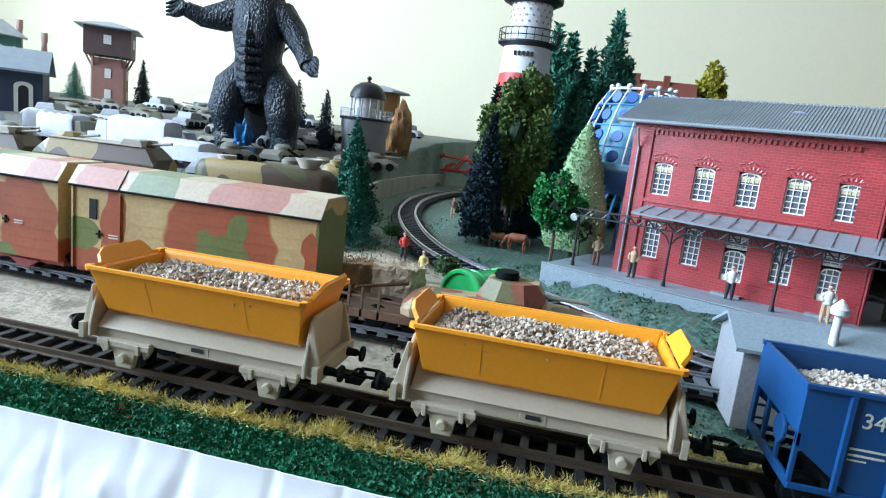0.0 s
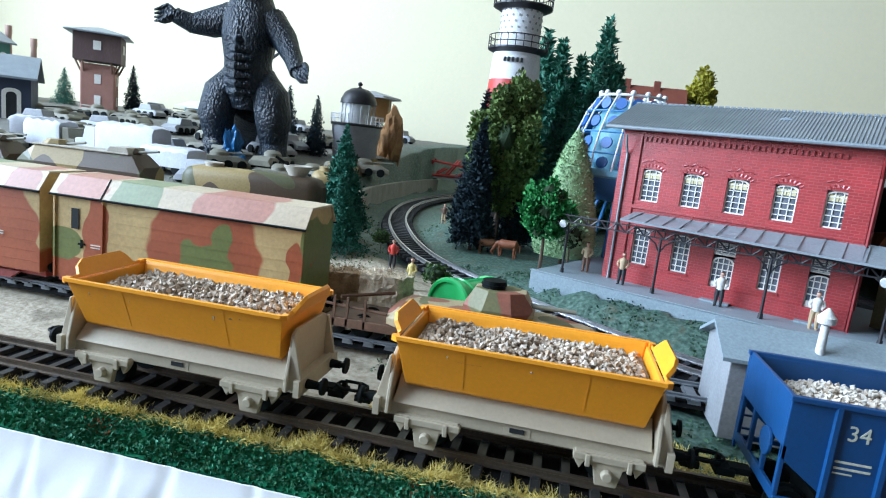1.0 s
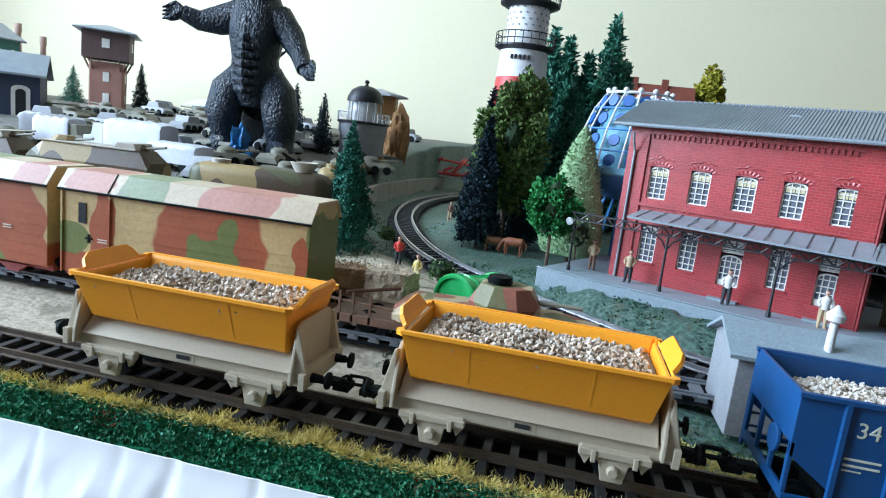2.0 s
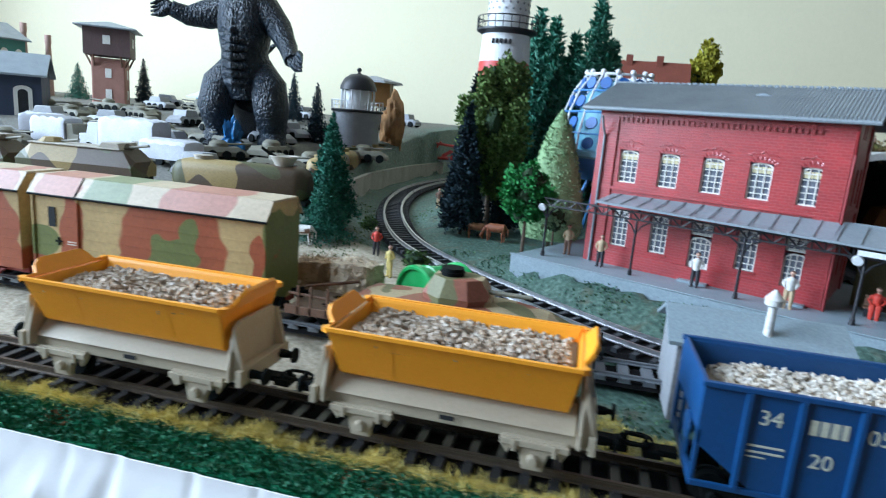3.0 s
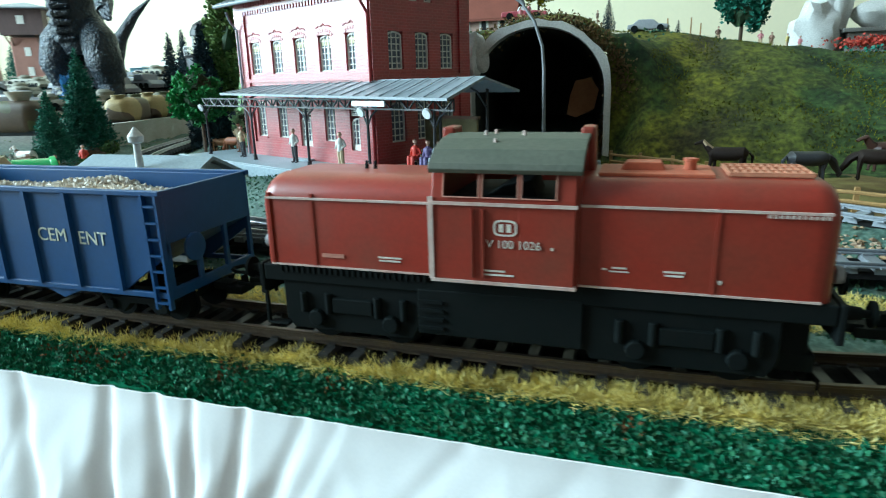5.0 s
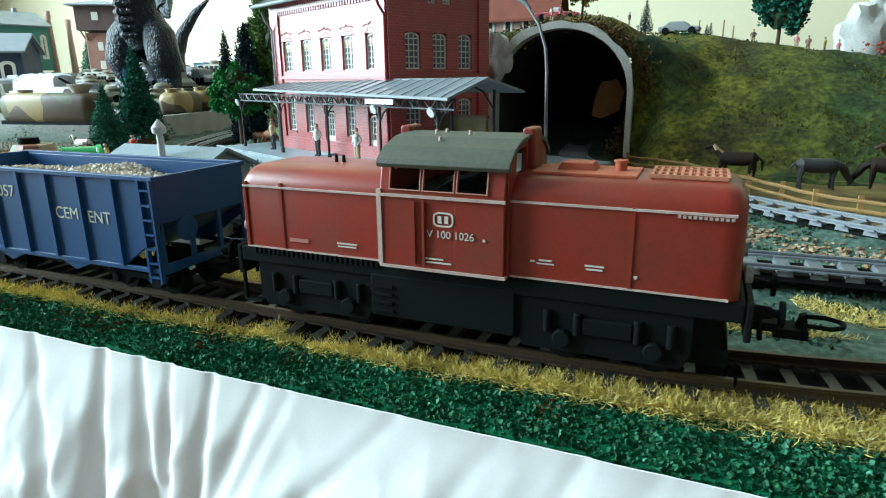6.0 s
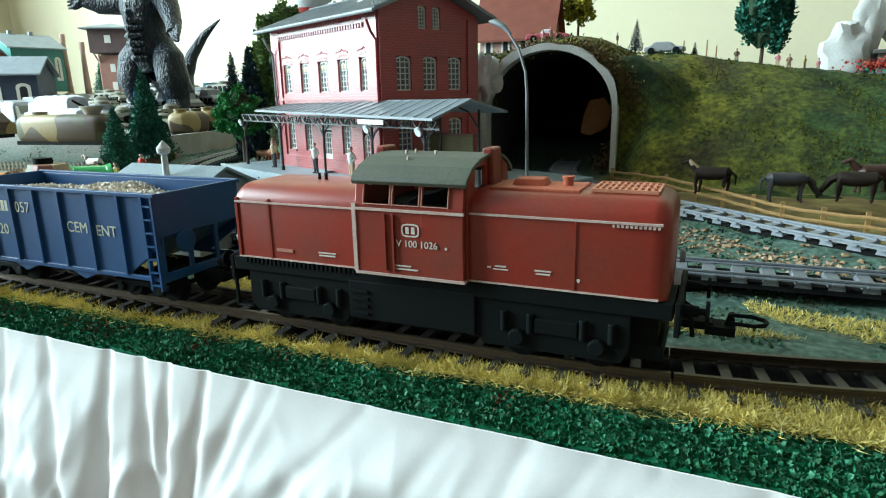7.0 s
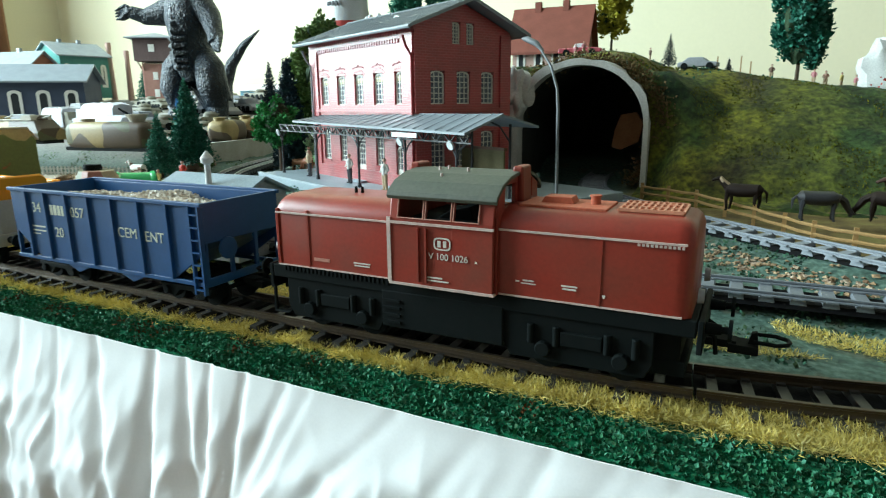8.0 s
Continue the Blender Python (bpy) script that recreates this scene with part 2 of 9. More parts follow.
M = {}
M["wall"] = plain("wall_paint", (0.76, 0.70, 0.49), 0.8, dirt=0.06, grain=160, wide=3, relief=0.02, gc=0.12)
M["backwall"] = plain("brown_unseen_wall", (0.20, 0.17, 0.14), 0.8, dirt=0.1, grain=160, wide=3, relief=0.02, gc=0.2)
M["plaster"] = plain("toned_ceiling", (0.42, 0.41, 0.40), 0.9, dirt=0.05, grain=120, wide=3, relief=0.05)
M["floorwood"] = plain("floor_wood", (0.12, 0.075, 0.045), 0.5, dirt=0.5, grain=60, wide=4, stretch=(1, 8, 1))
M["frame"] = plain("white_paint", (0.78, 0.77, 0.74), 0.4, dirt=0.1)
M["cloth"] = plain("white_cotton", (0.90, 0.90, 0.90), 0.85, dirt=0.05, grain=1500, wide=25, relief=0.03, spec=0.1, gc=0.15)
M["orange"] = plain("orange_plastic", (0.93, 0.38, 0.016), 0.36, dirt=0.14, dark=(0.78, 0.26, 0.01), wide=70, gc=0.25, relief=0.05)
M["beige"] = plain("beige_plastic", (0.46, 0.40, 0.29), 0.45, dirt=0.3, dark=(0.38, 0.33, 0.24), wide=110, gc=0.4, relief=0.08)
M["blue"] = plain("blue_plastic", (0.011, 0.066, 0.205), 0.42, dirt=0.3, dark=(0.008, 0.045, 0.12), wide=110, gc=0.4, relief=0.05, spec=0.5)
M["red"] = plain("loco_red_paint", (0.28, 0.031, 0.018), 0.36, dirt=0.75, dark=(0.17, 0.045, 0.026), wide=60, gc=0.6, relief=0.08)
M["dustred"] = plain("dusty_red_paint", (0.50, 0.13, 0.065), 0.6, dirt=0.4, dark=(0.38, 0.085, 0.04), wide=70)
M["roofgreen"] = plain("grey_green_paint", (0.075, 0.085, 0.062), 0.6, dirt=0.5, dark=(0.12, 0.12, 0.09), wide=120)
M["black"] = plain("black_plastic", (0.007, 0.010, 0.010), 0.6, dirt=0.4, dark=(0.012, 0.012, 0.012), wide=200, spec=0.08, gc=0.5, relief=0.06)
M["white"] = plain("worn_white_lining", (0.60, 0.50, 0.45), 0.6, dirt=0.6, dark=(0.5, 0.25, 0.2), wide=300)
M["steel"] = plain("rail_metal", (0.125, 0.10, 0.075), 0.40, 0.6, dirt=0.6, dark=(0.12, 0.08, 0.05), wide=160)
M["rubbed"] = plain("rubbed_rail", (0.075, 0.058, 0.036), 0.35, 0.5, dirt=0.5, dark=(0.12, 0.08, 0.05), wide=160)
M["bright"] = plain("bright_rail", (0.62, 0.62, 0.63), 0.3, 0.9, dirt=0.3, wide=120)
M["sleeper"] = plain("dark_sleeper", (0.020, 0.019, 0.019), 0.42, dirt=0.5, dark=(0.055, 0.05, 0.04), wide=160, spread=(0.036, 0.034, 0.031), spec=0.6)
M["greysleeper"] = plain("grey_sleeper", (0.27, 0.29, 0.32), 0.6, dirt=0.3, wide=160)
M["dullsleeper"] = plain("dull_grey_sleeper", (0.17, 0.185, 0.205), 0.6, dirt=0.35, wide=160)
M["blacksleeper"] = plain("black_sleeper", (0.035, 0.038, 0.045), 0.6, dirt=0.3, wide=160)
M["brick"] = brickwork("red_brickwork", (0.42, 0.022, 0.026), (0.33, 0.015, 0.019), (0.43, 0.075, 0.075), 0.0016)
M["brickdark"] = plain("dark_red_trim", (0.28, 0.018, 0.02), 0.5, dirt=0.3)
M["slate"] = plain("grey_roof", (0.26, 0.295, 0.325), 0.4, dirt=0.35, wide=60, dark=(0.17, 0.19, 0.2))
M["cream"] = plain("cream_window_plastic", (0.76, 0.74, 0.68), 0.45, dirt=0.2)
M["concrete"] = plain("platform_grey", (0.27, 0.33, 0.37), 0.45, dirt=0.4, wide=50, dark=(0.22, 0.27, 0.28), relief=0.3)
M["iron"] = plain("black_iron", (0.018, 0.018, 0.022), 0.45, dirt=0.2)
M["stone"] = plain("grey_rock", (0.36, 0.35, 0.33), 0.85, dirt=0.6, dark=(0.16, 0.15, 0.13), wide=70, relief=0.6)
M["paleplaster"] = plain("white_plaster", (0.68, 0.67, 0.64), 0.8, dirt=0.3, wide=70, relief=0.4)
M["dark"] = plain("dark_void", (0.018, 0.02, 0.022), 0.9, dirt=0.3)
M["camo2"] = camouflage("tank_camouflage", 30.0, cols=((0.30, 0.22, 0.085), (0.075, 0.048, 0.026), (0.085, 0.085, 0.035)), shift=1.7, cuts=(0.55, 0.57))
M["camo3"] = camouflage("hull_camouflage", 62.0, cols=((0.44, 0.35, 0.21), (0.28, 0.10, 0.06), (0.17, 0.16, 0.07)), shift=2.9, cuts=(0.46, 0.60))
M["paledeck"] = plain("pale_sand_deck", (0.46, 0.42, 0.35), 0.6, dirt=0.4, wide=80)
M["stock"] = plain("grey_olive_hull", (0.20, 0.19, 0.14), 0.6, dirt=0.5, wide=90)
M["tarp"] = plain("white_tarpaulin", (0.58, 0.59, 0.64), 0.6, dirt=0.4, wide=60)
M["wood"] = plain("brown_wood", (0.16, 0.085, 0.05), 0.6, dirt=0.4, wide=80)
M["fence"] = plain("tan_wood", (0.38, 0.23, 0.085), 0.6, dirt=0.3, wide=120)
M["hide"] = plain("dark_brown_hide", (0.022, 0.014, 0.011), 0.7, dirt=0.3, spec=0.2)
M["grey"] = plain("grey_plastic", (0.32, 0.33, 0.35), 0.5, dirt=0.3)
M["lampgrey"] = plain("lamp_grey", (0.17, 0.18, 0.19), 0.5, dirt=0.3)
M["bluegreen"] = plain("teal_paint", (0.07, 0.24, 0.21), 0.5, dirt=0.3, wide=40)
M["lightblue"] = plain("light_blue_paint", (0.18, 0.42, 0.55), 0.5, dirt=0.2)
M["blueplastic"] = plain("sky_blue_plastic", (0.07, 0.23, 0.52), 0.4, dirt=0.25)
M["deepblue"] = plain("deep_blue_plastic", (0.025, 0.11, 0.36), 0.4, dirt=0.3)
M["redroof"] = plain("tiled_red_roof", (0.22, 0.06, 0.035), 0.7, dirt=0.4, wide=60)
M["pink"] = plain("pink_brick", (0.52, 0.34, 0.28), 0.7, dirt=0.3, wide=50)
M["brownbrick"] = plain("brown_brick", (0.24, 0.09, 0.05), 0.7, dirt=0.4, wide=60)
M["lhred"] = plain("lighthouse_red", (0.50, 0.05, 0.04), 0.45, dirt=0.2)
M["lhwhite"] = plain("lighthouse_white", (0.74, 0.75, 0.76), 0.45, dirt=0.15)
M["trunk"] = plain("bark", (0.10, 0.07, 0.045), 0.9, dirt=0.5)
M["gravel"] = islands("gravel_load", ((0.34, 0.24, 0.15), (0.54, 0.43, 0.32), (0.66, 0.57, 0.47), (0.44, 0.33, 0.23), (0.74, 0.67, 0.58)), 0.5)
M["yellowgrass"] = islands("yellow_straw", ((0.70, 0.55, 0.12), (0.80, 0.67, 0.22), (0.62, 0.49, 0.12), (0.86, 0.77, 0.36)), 0.95, 0.03)
M["greenflock"] = islands("green_flock", ((0.018, 0.11, 0.05), (0.024, 0.15, 0.07), (0.04, 0.18, 0.08), (0.030, 0.085, 0.035), (0.05, 0.20, 0.11), (0.11, 0.32, 0.20)), 0.7)
M["rustflock"] = islands("rust_flock", ((0.14, 0.050, 0.018), (0.09, 0.055, 0.025)), 0.9, 0.05)
M["firgreen"] = islands("fir_needles", ((0.02, 0.12, 0.075), (0.04, 0.18, 0.12), (0.015, 0.08, 0.055), (0.10, 0.27, 0.20)), 0.7)
M["firtall"] = islands("tall_fir_needles", ((0.035, 0.17, 0.105), (0.07, 0.26, 0.165), (0.02, 0.10, 0.07), (0.16, 0.37, 0.27), (0.05, 0.21, 0.13)), 0.65)
M["firdark"] = islands("dark_fir_needles", ((0.012, 0.026, 0.036), (0.024, 0.044, 0.056), (0.015, 0.024, 0.028)), 0.8)
M["leaf"] = islands("tree_leaves", ((0.03, 0.17, 0.04), (0.05, 0.27, 0.06), (0.02, 0.12, 0.035), (0.08, 0.32, 0.10)), 0.7)
M["moss"] = islands("moss_foliage", ((0.06, 0.115, 0.03), (0.10, 0.17, 0.045), (0.04, 0.085, 0.03)), 0.8)
M["mossy"] = islands("mossy_foliage", ((0.10, 0.16, 0.04), (0.15, 0.22, 0.06), (0.06, 0.11, 0.03), (0.19, 0.26, 0.09)), 0.8)
M["pale"] = islands("pale_green_foliage", ((0.26, 0.40, 0.20), (0.33, 0.47, 0.27), (0.21, 0.34, 0.17)), 0.8)
M["yellowleaf"] = islands("yellow_leaves", ((0.36, 0.33, 0.02), (0.46, 0.42, 0.06), (0.28, 0.27, 0.03)), 0.8)
M["turf"] = islands("green_turf", ((0.04, 0.11, 0.07), (0.07, 0.16, 0.10), (0.09, 0.14, 0.065), (0.03, 0.085, 0.065)), 0.85)
M["slopegrass"] = islands("slope_grass", ((0.11, 0.12, 0.012), (0.16, 0.157, 0.019), (0.08, 0.10, 0.014), (0.13, 0.11, 0.015)), 0.95, 0.03)
M["redflower"] = islands("red_flowers", ((0.45, 0.04, 0.03), (0.55, 0.10, 0.06), (0.30, 0.03, 0.03)), 0.7)

# ---------------------------------------------------------------- room
def slab(name, x0, x1, y0, y1, z0, z1, material, label, category):
    bm = bmesh.new()
    box(bm, x0, x1, y0, y1, z0, z1)
    return tagged(part(name, bm, material), label, category, kind="structure")


slab("wall_north", XL - 0.1, XR + 0.1, YB, YB + 0.1, ZF, ZC, M["wall"], "plain cream yellow painted room wall", "wall")
# east and south walls and ceiling are unseen, kept dark to cut bounced light
slab("wall_east", XR, XR + 0.1, YF, YB, ZF, ZC, M["backwall"], "unseen room wall, coloured dark brown to cut bounced light", "wall")
slab("floor", XL - 0.1, XR + 0.1, YF - 0.1, YB + 0.1, ZF - 0.06, ZF, M["floorwood"], "brown wooden room floor", "floor")
slab("ceiling", XL - 0.1, XR + 0.1, YF - 0.1, YB + 0.1, ZC, ZC + 0.06, M["plaster"], "unseen room ceiling, toned down to cut bounced light", "ceiling")
bm = bmesh.new()
panel(bm, YB - YF, ZC - ZF, 0.1, [(0.85, 2.35, 0.95, 2.45)])
w = tagged(part("wall_west", bm, M["wall"]), "cream room wall with a window opening", "wall", kind="structure")
w.matrix_world = pose(XL, YF, ZF, 0, 0, 90)
slab("wall_south", XL - 0.1, XR + 0.1, YF - 0.1, YF, ZF, ZC, M["backwall"], "unseen room wall, coloured dark brown to cut bounced light", "wall")


# ---------------------------------------------------------------- ground of the layout
CURVE_LINE = [(-0.04, 0.078), (-0.095, 0.088), (-0.14, 0.108), (-0.19, 0.146), (-0.245, 0.194), (-0.292, 0.242), (-0.323, 0.300), (-0.350, 0.370), (-0.368, 0.430), (-0.380, 0.490), (-0.388, 0.550), (-0.388, 0.630), (-0.374, 0.720), (-0.35, 0.80)]
CURVE_BED = [(a + (c - a) * k / 3, b + (d - b) * k / 3) for (a, b), (c, d) in zip(CURVE_LINE[1:], CURVE_LINE[2:]) for k in range(3)]


TUNNEL_LINE = [(0.02, 0.42), (0.022, 0.33), (0.04, 0.258), (0.085, 0.204), (0.14, 0.156), (0.20, 0.112), (0.3, 0.064), (0.42, 0.03)]
TUNNEL_BED = [(a + (c - a) * k / 6, b + (d - b) * k / 6) for (a, b), (c, d) in zip(TUNNEL_LINE[2:], TUNNEL_LINE[3:]) for k in range(6)]


def wall_x(y):
    """Line of the low wall that holds the upper level behind the curve."""
    return float(np.interp(y, (0.25, 0.33, 0.42, 0.50, 0.60, 0.70, 0.80, 1.2), (-0.400, -0.402, -0.418, -0.430, -0.434, -0.430, -0.416, -0.400)))


SX, SY, SA = -0.0480, 0.1650, -25.2      # front right corner of the station and its turn
SZ, SL, SW, SE, SR = 0.0265, 0.134, 0.0785, 0.0970, 0.1120   # platform level, length, depth, eaves, ridge over it
CA, SB = math.cos(math.radians(SA)), math.sin(math.radians(SA))


def ground_z(x, y):
    z = float(np.interp(y, (-0.036, -0.02, 0.04, 0.1, 0.2, 0.3, 0.42, 0.6, 0.8, 1.2), (-0.001, 0.0005, 0.001, 0.007, 0.013, 0.018, 0.032, 0.062, 0.09, 0.1)))
    left = min(1, max(0, (-0.42 - x) / 0.12)) * min(1, max(0, (y - 0.22) / 0.1))
    z += 0.018 * left * (1 - min(1, max(0, (y - 0.5) / 0.2)))
    if y > 0.2 and x < 0.1:
        low = float(np.interp(y, (0.2, 0.3, 0.45, 0.6, 0.8, 1.2), (0.013, 0.0155, 0.0175, 0.020, 0.022, 0.024)))
        low += 0.012 * min(1, max(0, (y - 0.36) / 0.04)) * min(1, max(0, (x + 0.33) / 0.04))
        s = min(1, max(0, (x - wall_x(y)) / (0.006 + max(0, 0.33 - y) * 0.5)))
        z = z * (1 - s) + low * s if low < z else z
    if y > 0.06:
        d = min(math.hypot(x - a, y - b) for a, b in CURVE_BED)
        # turf bank heaped against the platform front
        u, v = (x - SX) * CA + (y - SY) * SB, (y - SY) * CA - (x - SX) * SB
        if -0.172 < u < 0.092 and -0.075 < v < -0.030:
            bank = SZ - 0.0085 + 0.004 * min(1, max(0, (u + 0.165) / 0.03)) - 0.34 * max(0, -0.034 - v) + 0.0016 * noise.noise(Vector((x * 90, y * 90, 6)))
            z += max(0, bank - z) * min(1, max(0, (d - 0.017) / 0.012))
        z -= 0.0060 * min(1, max(0, (0.038 - d) / 0.02))
    if 0.05 < x < 0.4 and 0.03 < y < 0.27:
        # ballast bank under the tunnel track
        d = min(math.hypot(x - a, y - b) for a, b in TUNNEL_BED)
        z = max(z, 0.0142 - 0.0110 * min(1, max(0, (d - 0.013) / 0.030)))
    z += 0.0012 * noise.noise(Vector((x * 30, y * 30, 0))) * min(1, max(0, (y - 0.09) / 0.03))
    return z


def hill_z(x, y):
    """The hill behind the station: a bank with a level top."""
    top = float(np.interp(x, (-0.1, 0.06, 0.10, 0.14, 0.21, 0.4), (0.108, 0.106, 0.102, 0.094, 0.082, 0.075)))
    foot = 0.262 + 0.02 * noise.noise(Vector((x * 6, 0.4, 0))) + 0.034 * min(1, max(0, (0.070 - abs(x - 0.0185)) / 0.018))
    t = min(1, max(0, (y - foot) / 0.10))
    t = t ** 0.8
    return ground_z(x, y) * (1 - t) + t * (top - max(0, y - 0.42) * 0.02)


def sheet(name, fn, x0, x1, y0, y1, nx, ny, material):
    vs = [(x0 + (x1 - x0) * i / nx, y0 + (y1 - y0) * j / ny) for j in range(ny + 1) for i in range(nx + 1)]
    me = bpy.data.meshes.new(name)
    me.from_pydata([(x, y, fn(x, y)) for x, y in vs], [], [(j * (nx + 1) + i, j * (nx + 1) + i + 1, (j + 1) * (nx + 1) + i + 1, (j + 1) * (nx + 1) + i) for j in range(ny) for i in range(nx)])
    me.materials.append(material)
    me.polygons.foreach_set("use_smooth", [True] * len(me.polygons))
    return new(name, me)


def ground_material():
    m, nt, b = nodes_of("layout_ground")
    c = coords(nt)
    big, fine, spots = tex(nt, "Noise", 14, 5, c), tex(nt, "Noise", 420, 4, c), tex(nt, "Noise", 70, 5, c)
    turf = ramp(nt, fine.outputs["Fac"], ((0.32, (0.03, 0.06, 0.045)), (0.52, (0.07, 0.125, 0.095)), (0.72, (0.14, 0.21, 0.17))))
    sand = ramp(nt, fine.outputs["Fac"], ((0.3, (0.30, 0.25, 0.17)), (0.7, (0.52, 0.46, 0.35))))
    sep = nt.nodes.new("ShaderNodeSeparateXYZ")
    nt.links.new(c, sep.inputs[0])
    west = nt.nodes.new("ShaderNodeMapRange")
    west.inputs[1].default_value, west.inputs[2].default_value, west.inputs[3].default_value, west.inputs[4].default_value = -0.27, -0.22, 0.36, -0.25
    nt.links.new(sep.outputs[0], west.inputs[0])
    add = nt.nodes.new("ShaderNodeMath")
    nt.links.new(west.outputs[0], add.inputs[0])
    nt.links.new(big.outputs["Fac"], add.inputs[1])
    deep = nt.nodes.new("ShaderNodeMapRange")
    deep.inputs[1].default_value, deep.inputs[2].default_value, deep.inputs[3].default_value, deep.inputs[4].default_value = 0.19, 0.26, 0.0, -0.5
    nt.links.new(sep.outputs[1], deep.inputs[0])
    sum2 = nt.nodes.new("ShaderNodeMath")
    nt.links.new(add.outputs[0], sum2.inputs[0])
    nt.links.new(deep.outputs[0], sum2.inputs[1])
    add = sum2
    k = ramp(nt, add.outputs[0], ((0.62, (0, 0, 0)), (0.74, (1, 1, 1))))
    earth = ramp(nt, spots.outputs["Fac"], ((0.56, (0, 0, 0)), (0.66, (1, 1, 1))))
    c1 = mixc(nt, k.outputs[0], turf.outputs[0], sand.outputs[0])
    half = nt.nodes.new("ShaderNodeMath")
    half.operation, half.inputs[1].default_value = 'MULTIPLY', 0.55
    nt.links.new(earth.outputs[0], half.inputs[0])
    # paddock earth right of the tunnel track, and grey hard standing far to the west
    yard = ramp(nt, spots.outputs["Fac"], ((0.35, (0.10, 0.065, 0.022)), (0.5, (0.17, 0.12, 0.035)), (0.65, (0.24, 0.20, 0.06))))
    hard = ramp(nt, fine.outputs["Fac"], ((0.3, (0.08, 0.08, 0.07)), (0.7, (0.20, 0.19, 0.16))))
    e1 = nt.nodes.new("ShaderNodeMath")
    e1.operation = 'MULTIPLY_ADD'
    e1.inputs[1].default_value = 0.85
    nt.links.new(sep.outputs[0], e1.inputs[0])
    nt.links.new(sep.outputs[1], e1.inputs[2])
    e2 = nt.nodes.new("ShaderNodeMath")
    e2.operation = 'MULTIPLY_ADD'
    e2.inputs[1].default_value = 0.06
    nt.links.new(big.outputs["Fac"], e2.inputs[0])
    nt.links.new(e1.outputs[0], e2.inputs[2])
    pk_ = ramp(nt, e2.outputs[0], ((0.315, (0, 0, 0)), (0.335, (1, 1, 1))))
    ex_ = ramp(nt, sep.outputs[0], ((0.045, (0, 0, 0)), (0.075, (1, 1, 1))))
    both = mixc(nt, 1.0, pk_.outputs[0], ex_.outputs[0], 'MULTIPLY')
    far = nt.nodes.new("ShaderNodeMapRange")
    far.inputs[1].default_value, far.inputs[2].default_value = -0.42, -0.48
    nt.links.new(sep.outputs[0], far.inputs[0])
    far2 = nt.nodes.new("ShaderNodeMapRange")
    far2.inputs[1].default_value, far2.inputs[2].default_value = 0.24, 0.30
    nt.links.new(sep.outputs[1], far2.inputs[0])
    fm = nt.nodes.new("ShaderNodeMath")
    fm.operation = 'MULTIPLY'
    nt.links.new(far.outputs[0], fm.inputs[0])
    nt.links.new(far2.outputs[0], fm.inputs[1])
    c3 = mixc(nt, half.outputs[0], c1, (0.10, 0.085, 0.05))
    c3 = mixc(nt, both, c3, yard.outputs[0])
    c3 = mixc(nt, fm.outputs[0], c3, hard.outputs[0])
    nt.links.new(c3, b.inputs["Base Color"])
    b.inputs["Roughness"].default_value = 0.7
    bump(nt, b, fine.outputs["Fac"], 0.6, 0.001)
    return m


def slope_material():
    m, nt, b = nodes_of("hill_grass")
    c = coords(nt)
    big, fine = tex(nt, "Noise", 17, 7, c), tex(nt, "Noise", 300, 6, c)
    g = ramp(nt, big.outputs["Fac"], ((0.30, (0.014, 0.050, 0.018)), (0.41, (0.06, 0.090, 0.012)), (0.49, (0.19, 0.19, 0.014)), (0.57, (0.145, 0.14, 0.014)), (0.68, (0.08, 0.048, 0.012))))
    mid = tex(nt, "Noise", 75, 8, c)
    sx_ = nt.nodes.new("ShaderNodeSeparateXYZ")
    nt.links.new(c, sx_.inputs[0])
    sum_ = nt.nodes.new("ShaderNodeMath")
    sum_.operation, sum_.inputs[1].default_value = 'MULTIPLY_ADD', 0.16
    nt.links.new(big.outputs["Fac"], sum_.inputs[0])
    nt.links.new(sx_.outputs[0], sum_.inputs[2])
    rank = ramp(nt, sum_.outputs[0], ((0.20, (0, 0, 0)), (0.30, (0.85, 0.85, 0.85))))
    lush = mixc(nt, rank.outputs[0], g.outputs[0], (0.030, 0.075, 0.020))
    br = ramp(nt, fine.outputs["Fac"], ((0.32, (0.35, 0.35, 0.35)), (0.68, (1.12, 1.12, 1.04))))
    bm_ = ramp(nt, mid.outputs["Fac"], ((0.35, (0.45, 0.50, 0.40)), (0.65, (1.3, 1.25, 1.2))))
    nt.links.new(mixc(nt, 1.0, mixc(nt, 1.0, lush, br.outputs[0], 'MULTIPLY'), bm_.outputs[0], 'MULTIPLY'), b.inputs["Base Color"])
    b.inputs["Roughness"].default_value = 0.9
    bump(nt, b, fine.outputs["Fac"], 0.8, 0.0015)
    return m


M["bed"] = plain("shaded_track_bed", (0.006, 0.006, 0.007), 0.9, spec=0.1, dirt=0.5, dark=(0.016, 0.015, 0.013), wide=120, relief=0.5)
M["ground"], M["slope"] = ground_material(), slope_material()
g = sheet("ground", ground_z, -1.60, 0.75, -0.0165, 1.2, 300, 130, M["ground"])
tagged(g, "model landscape ground of green turf, sand and earth", "ground", kind="structure")

# hill with the tunnel through it: the sheet leaves out the tunnel's mouth
AX, AY, AR = 0.0185, 0.300, 0.0455


def in_mouth(x, y):
    return abs(x - AX) < AR + 0.003 and y < AY + 0.012


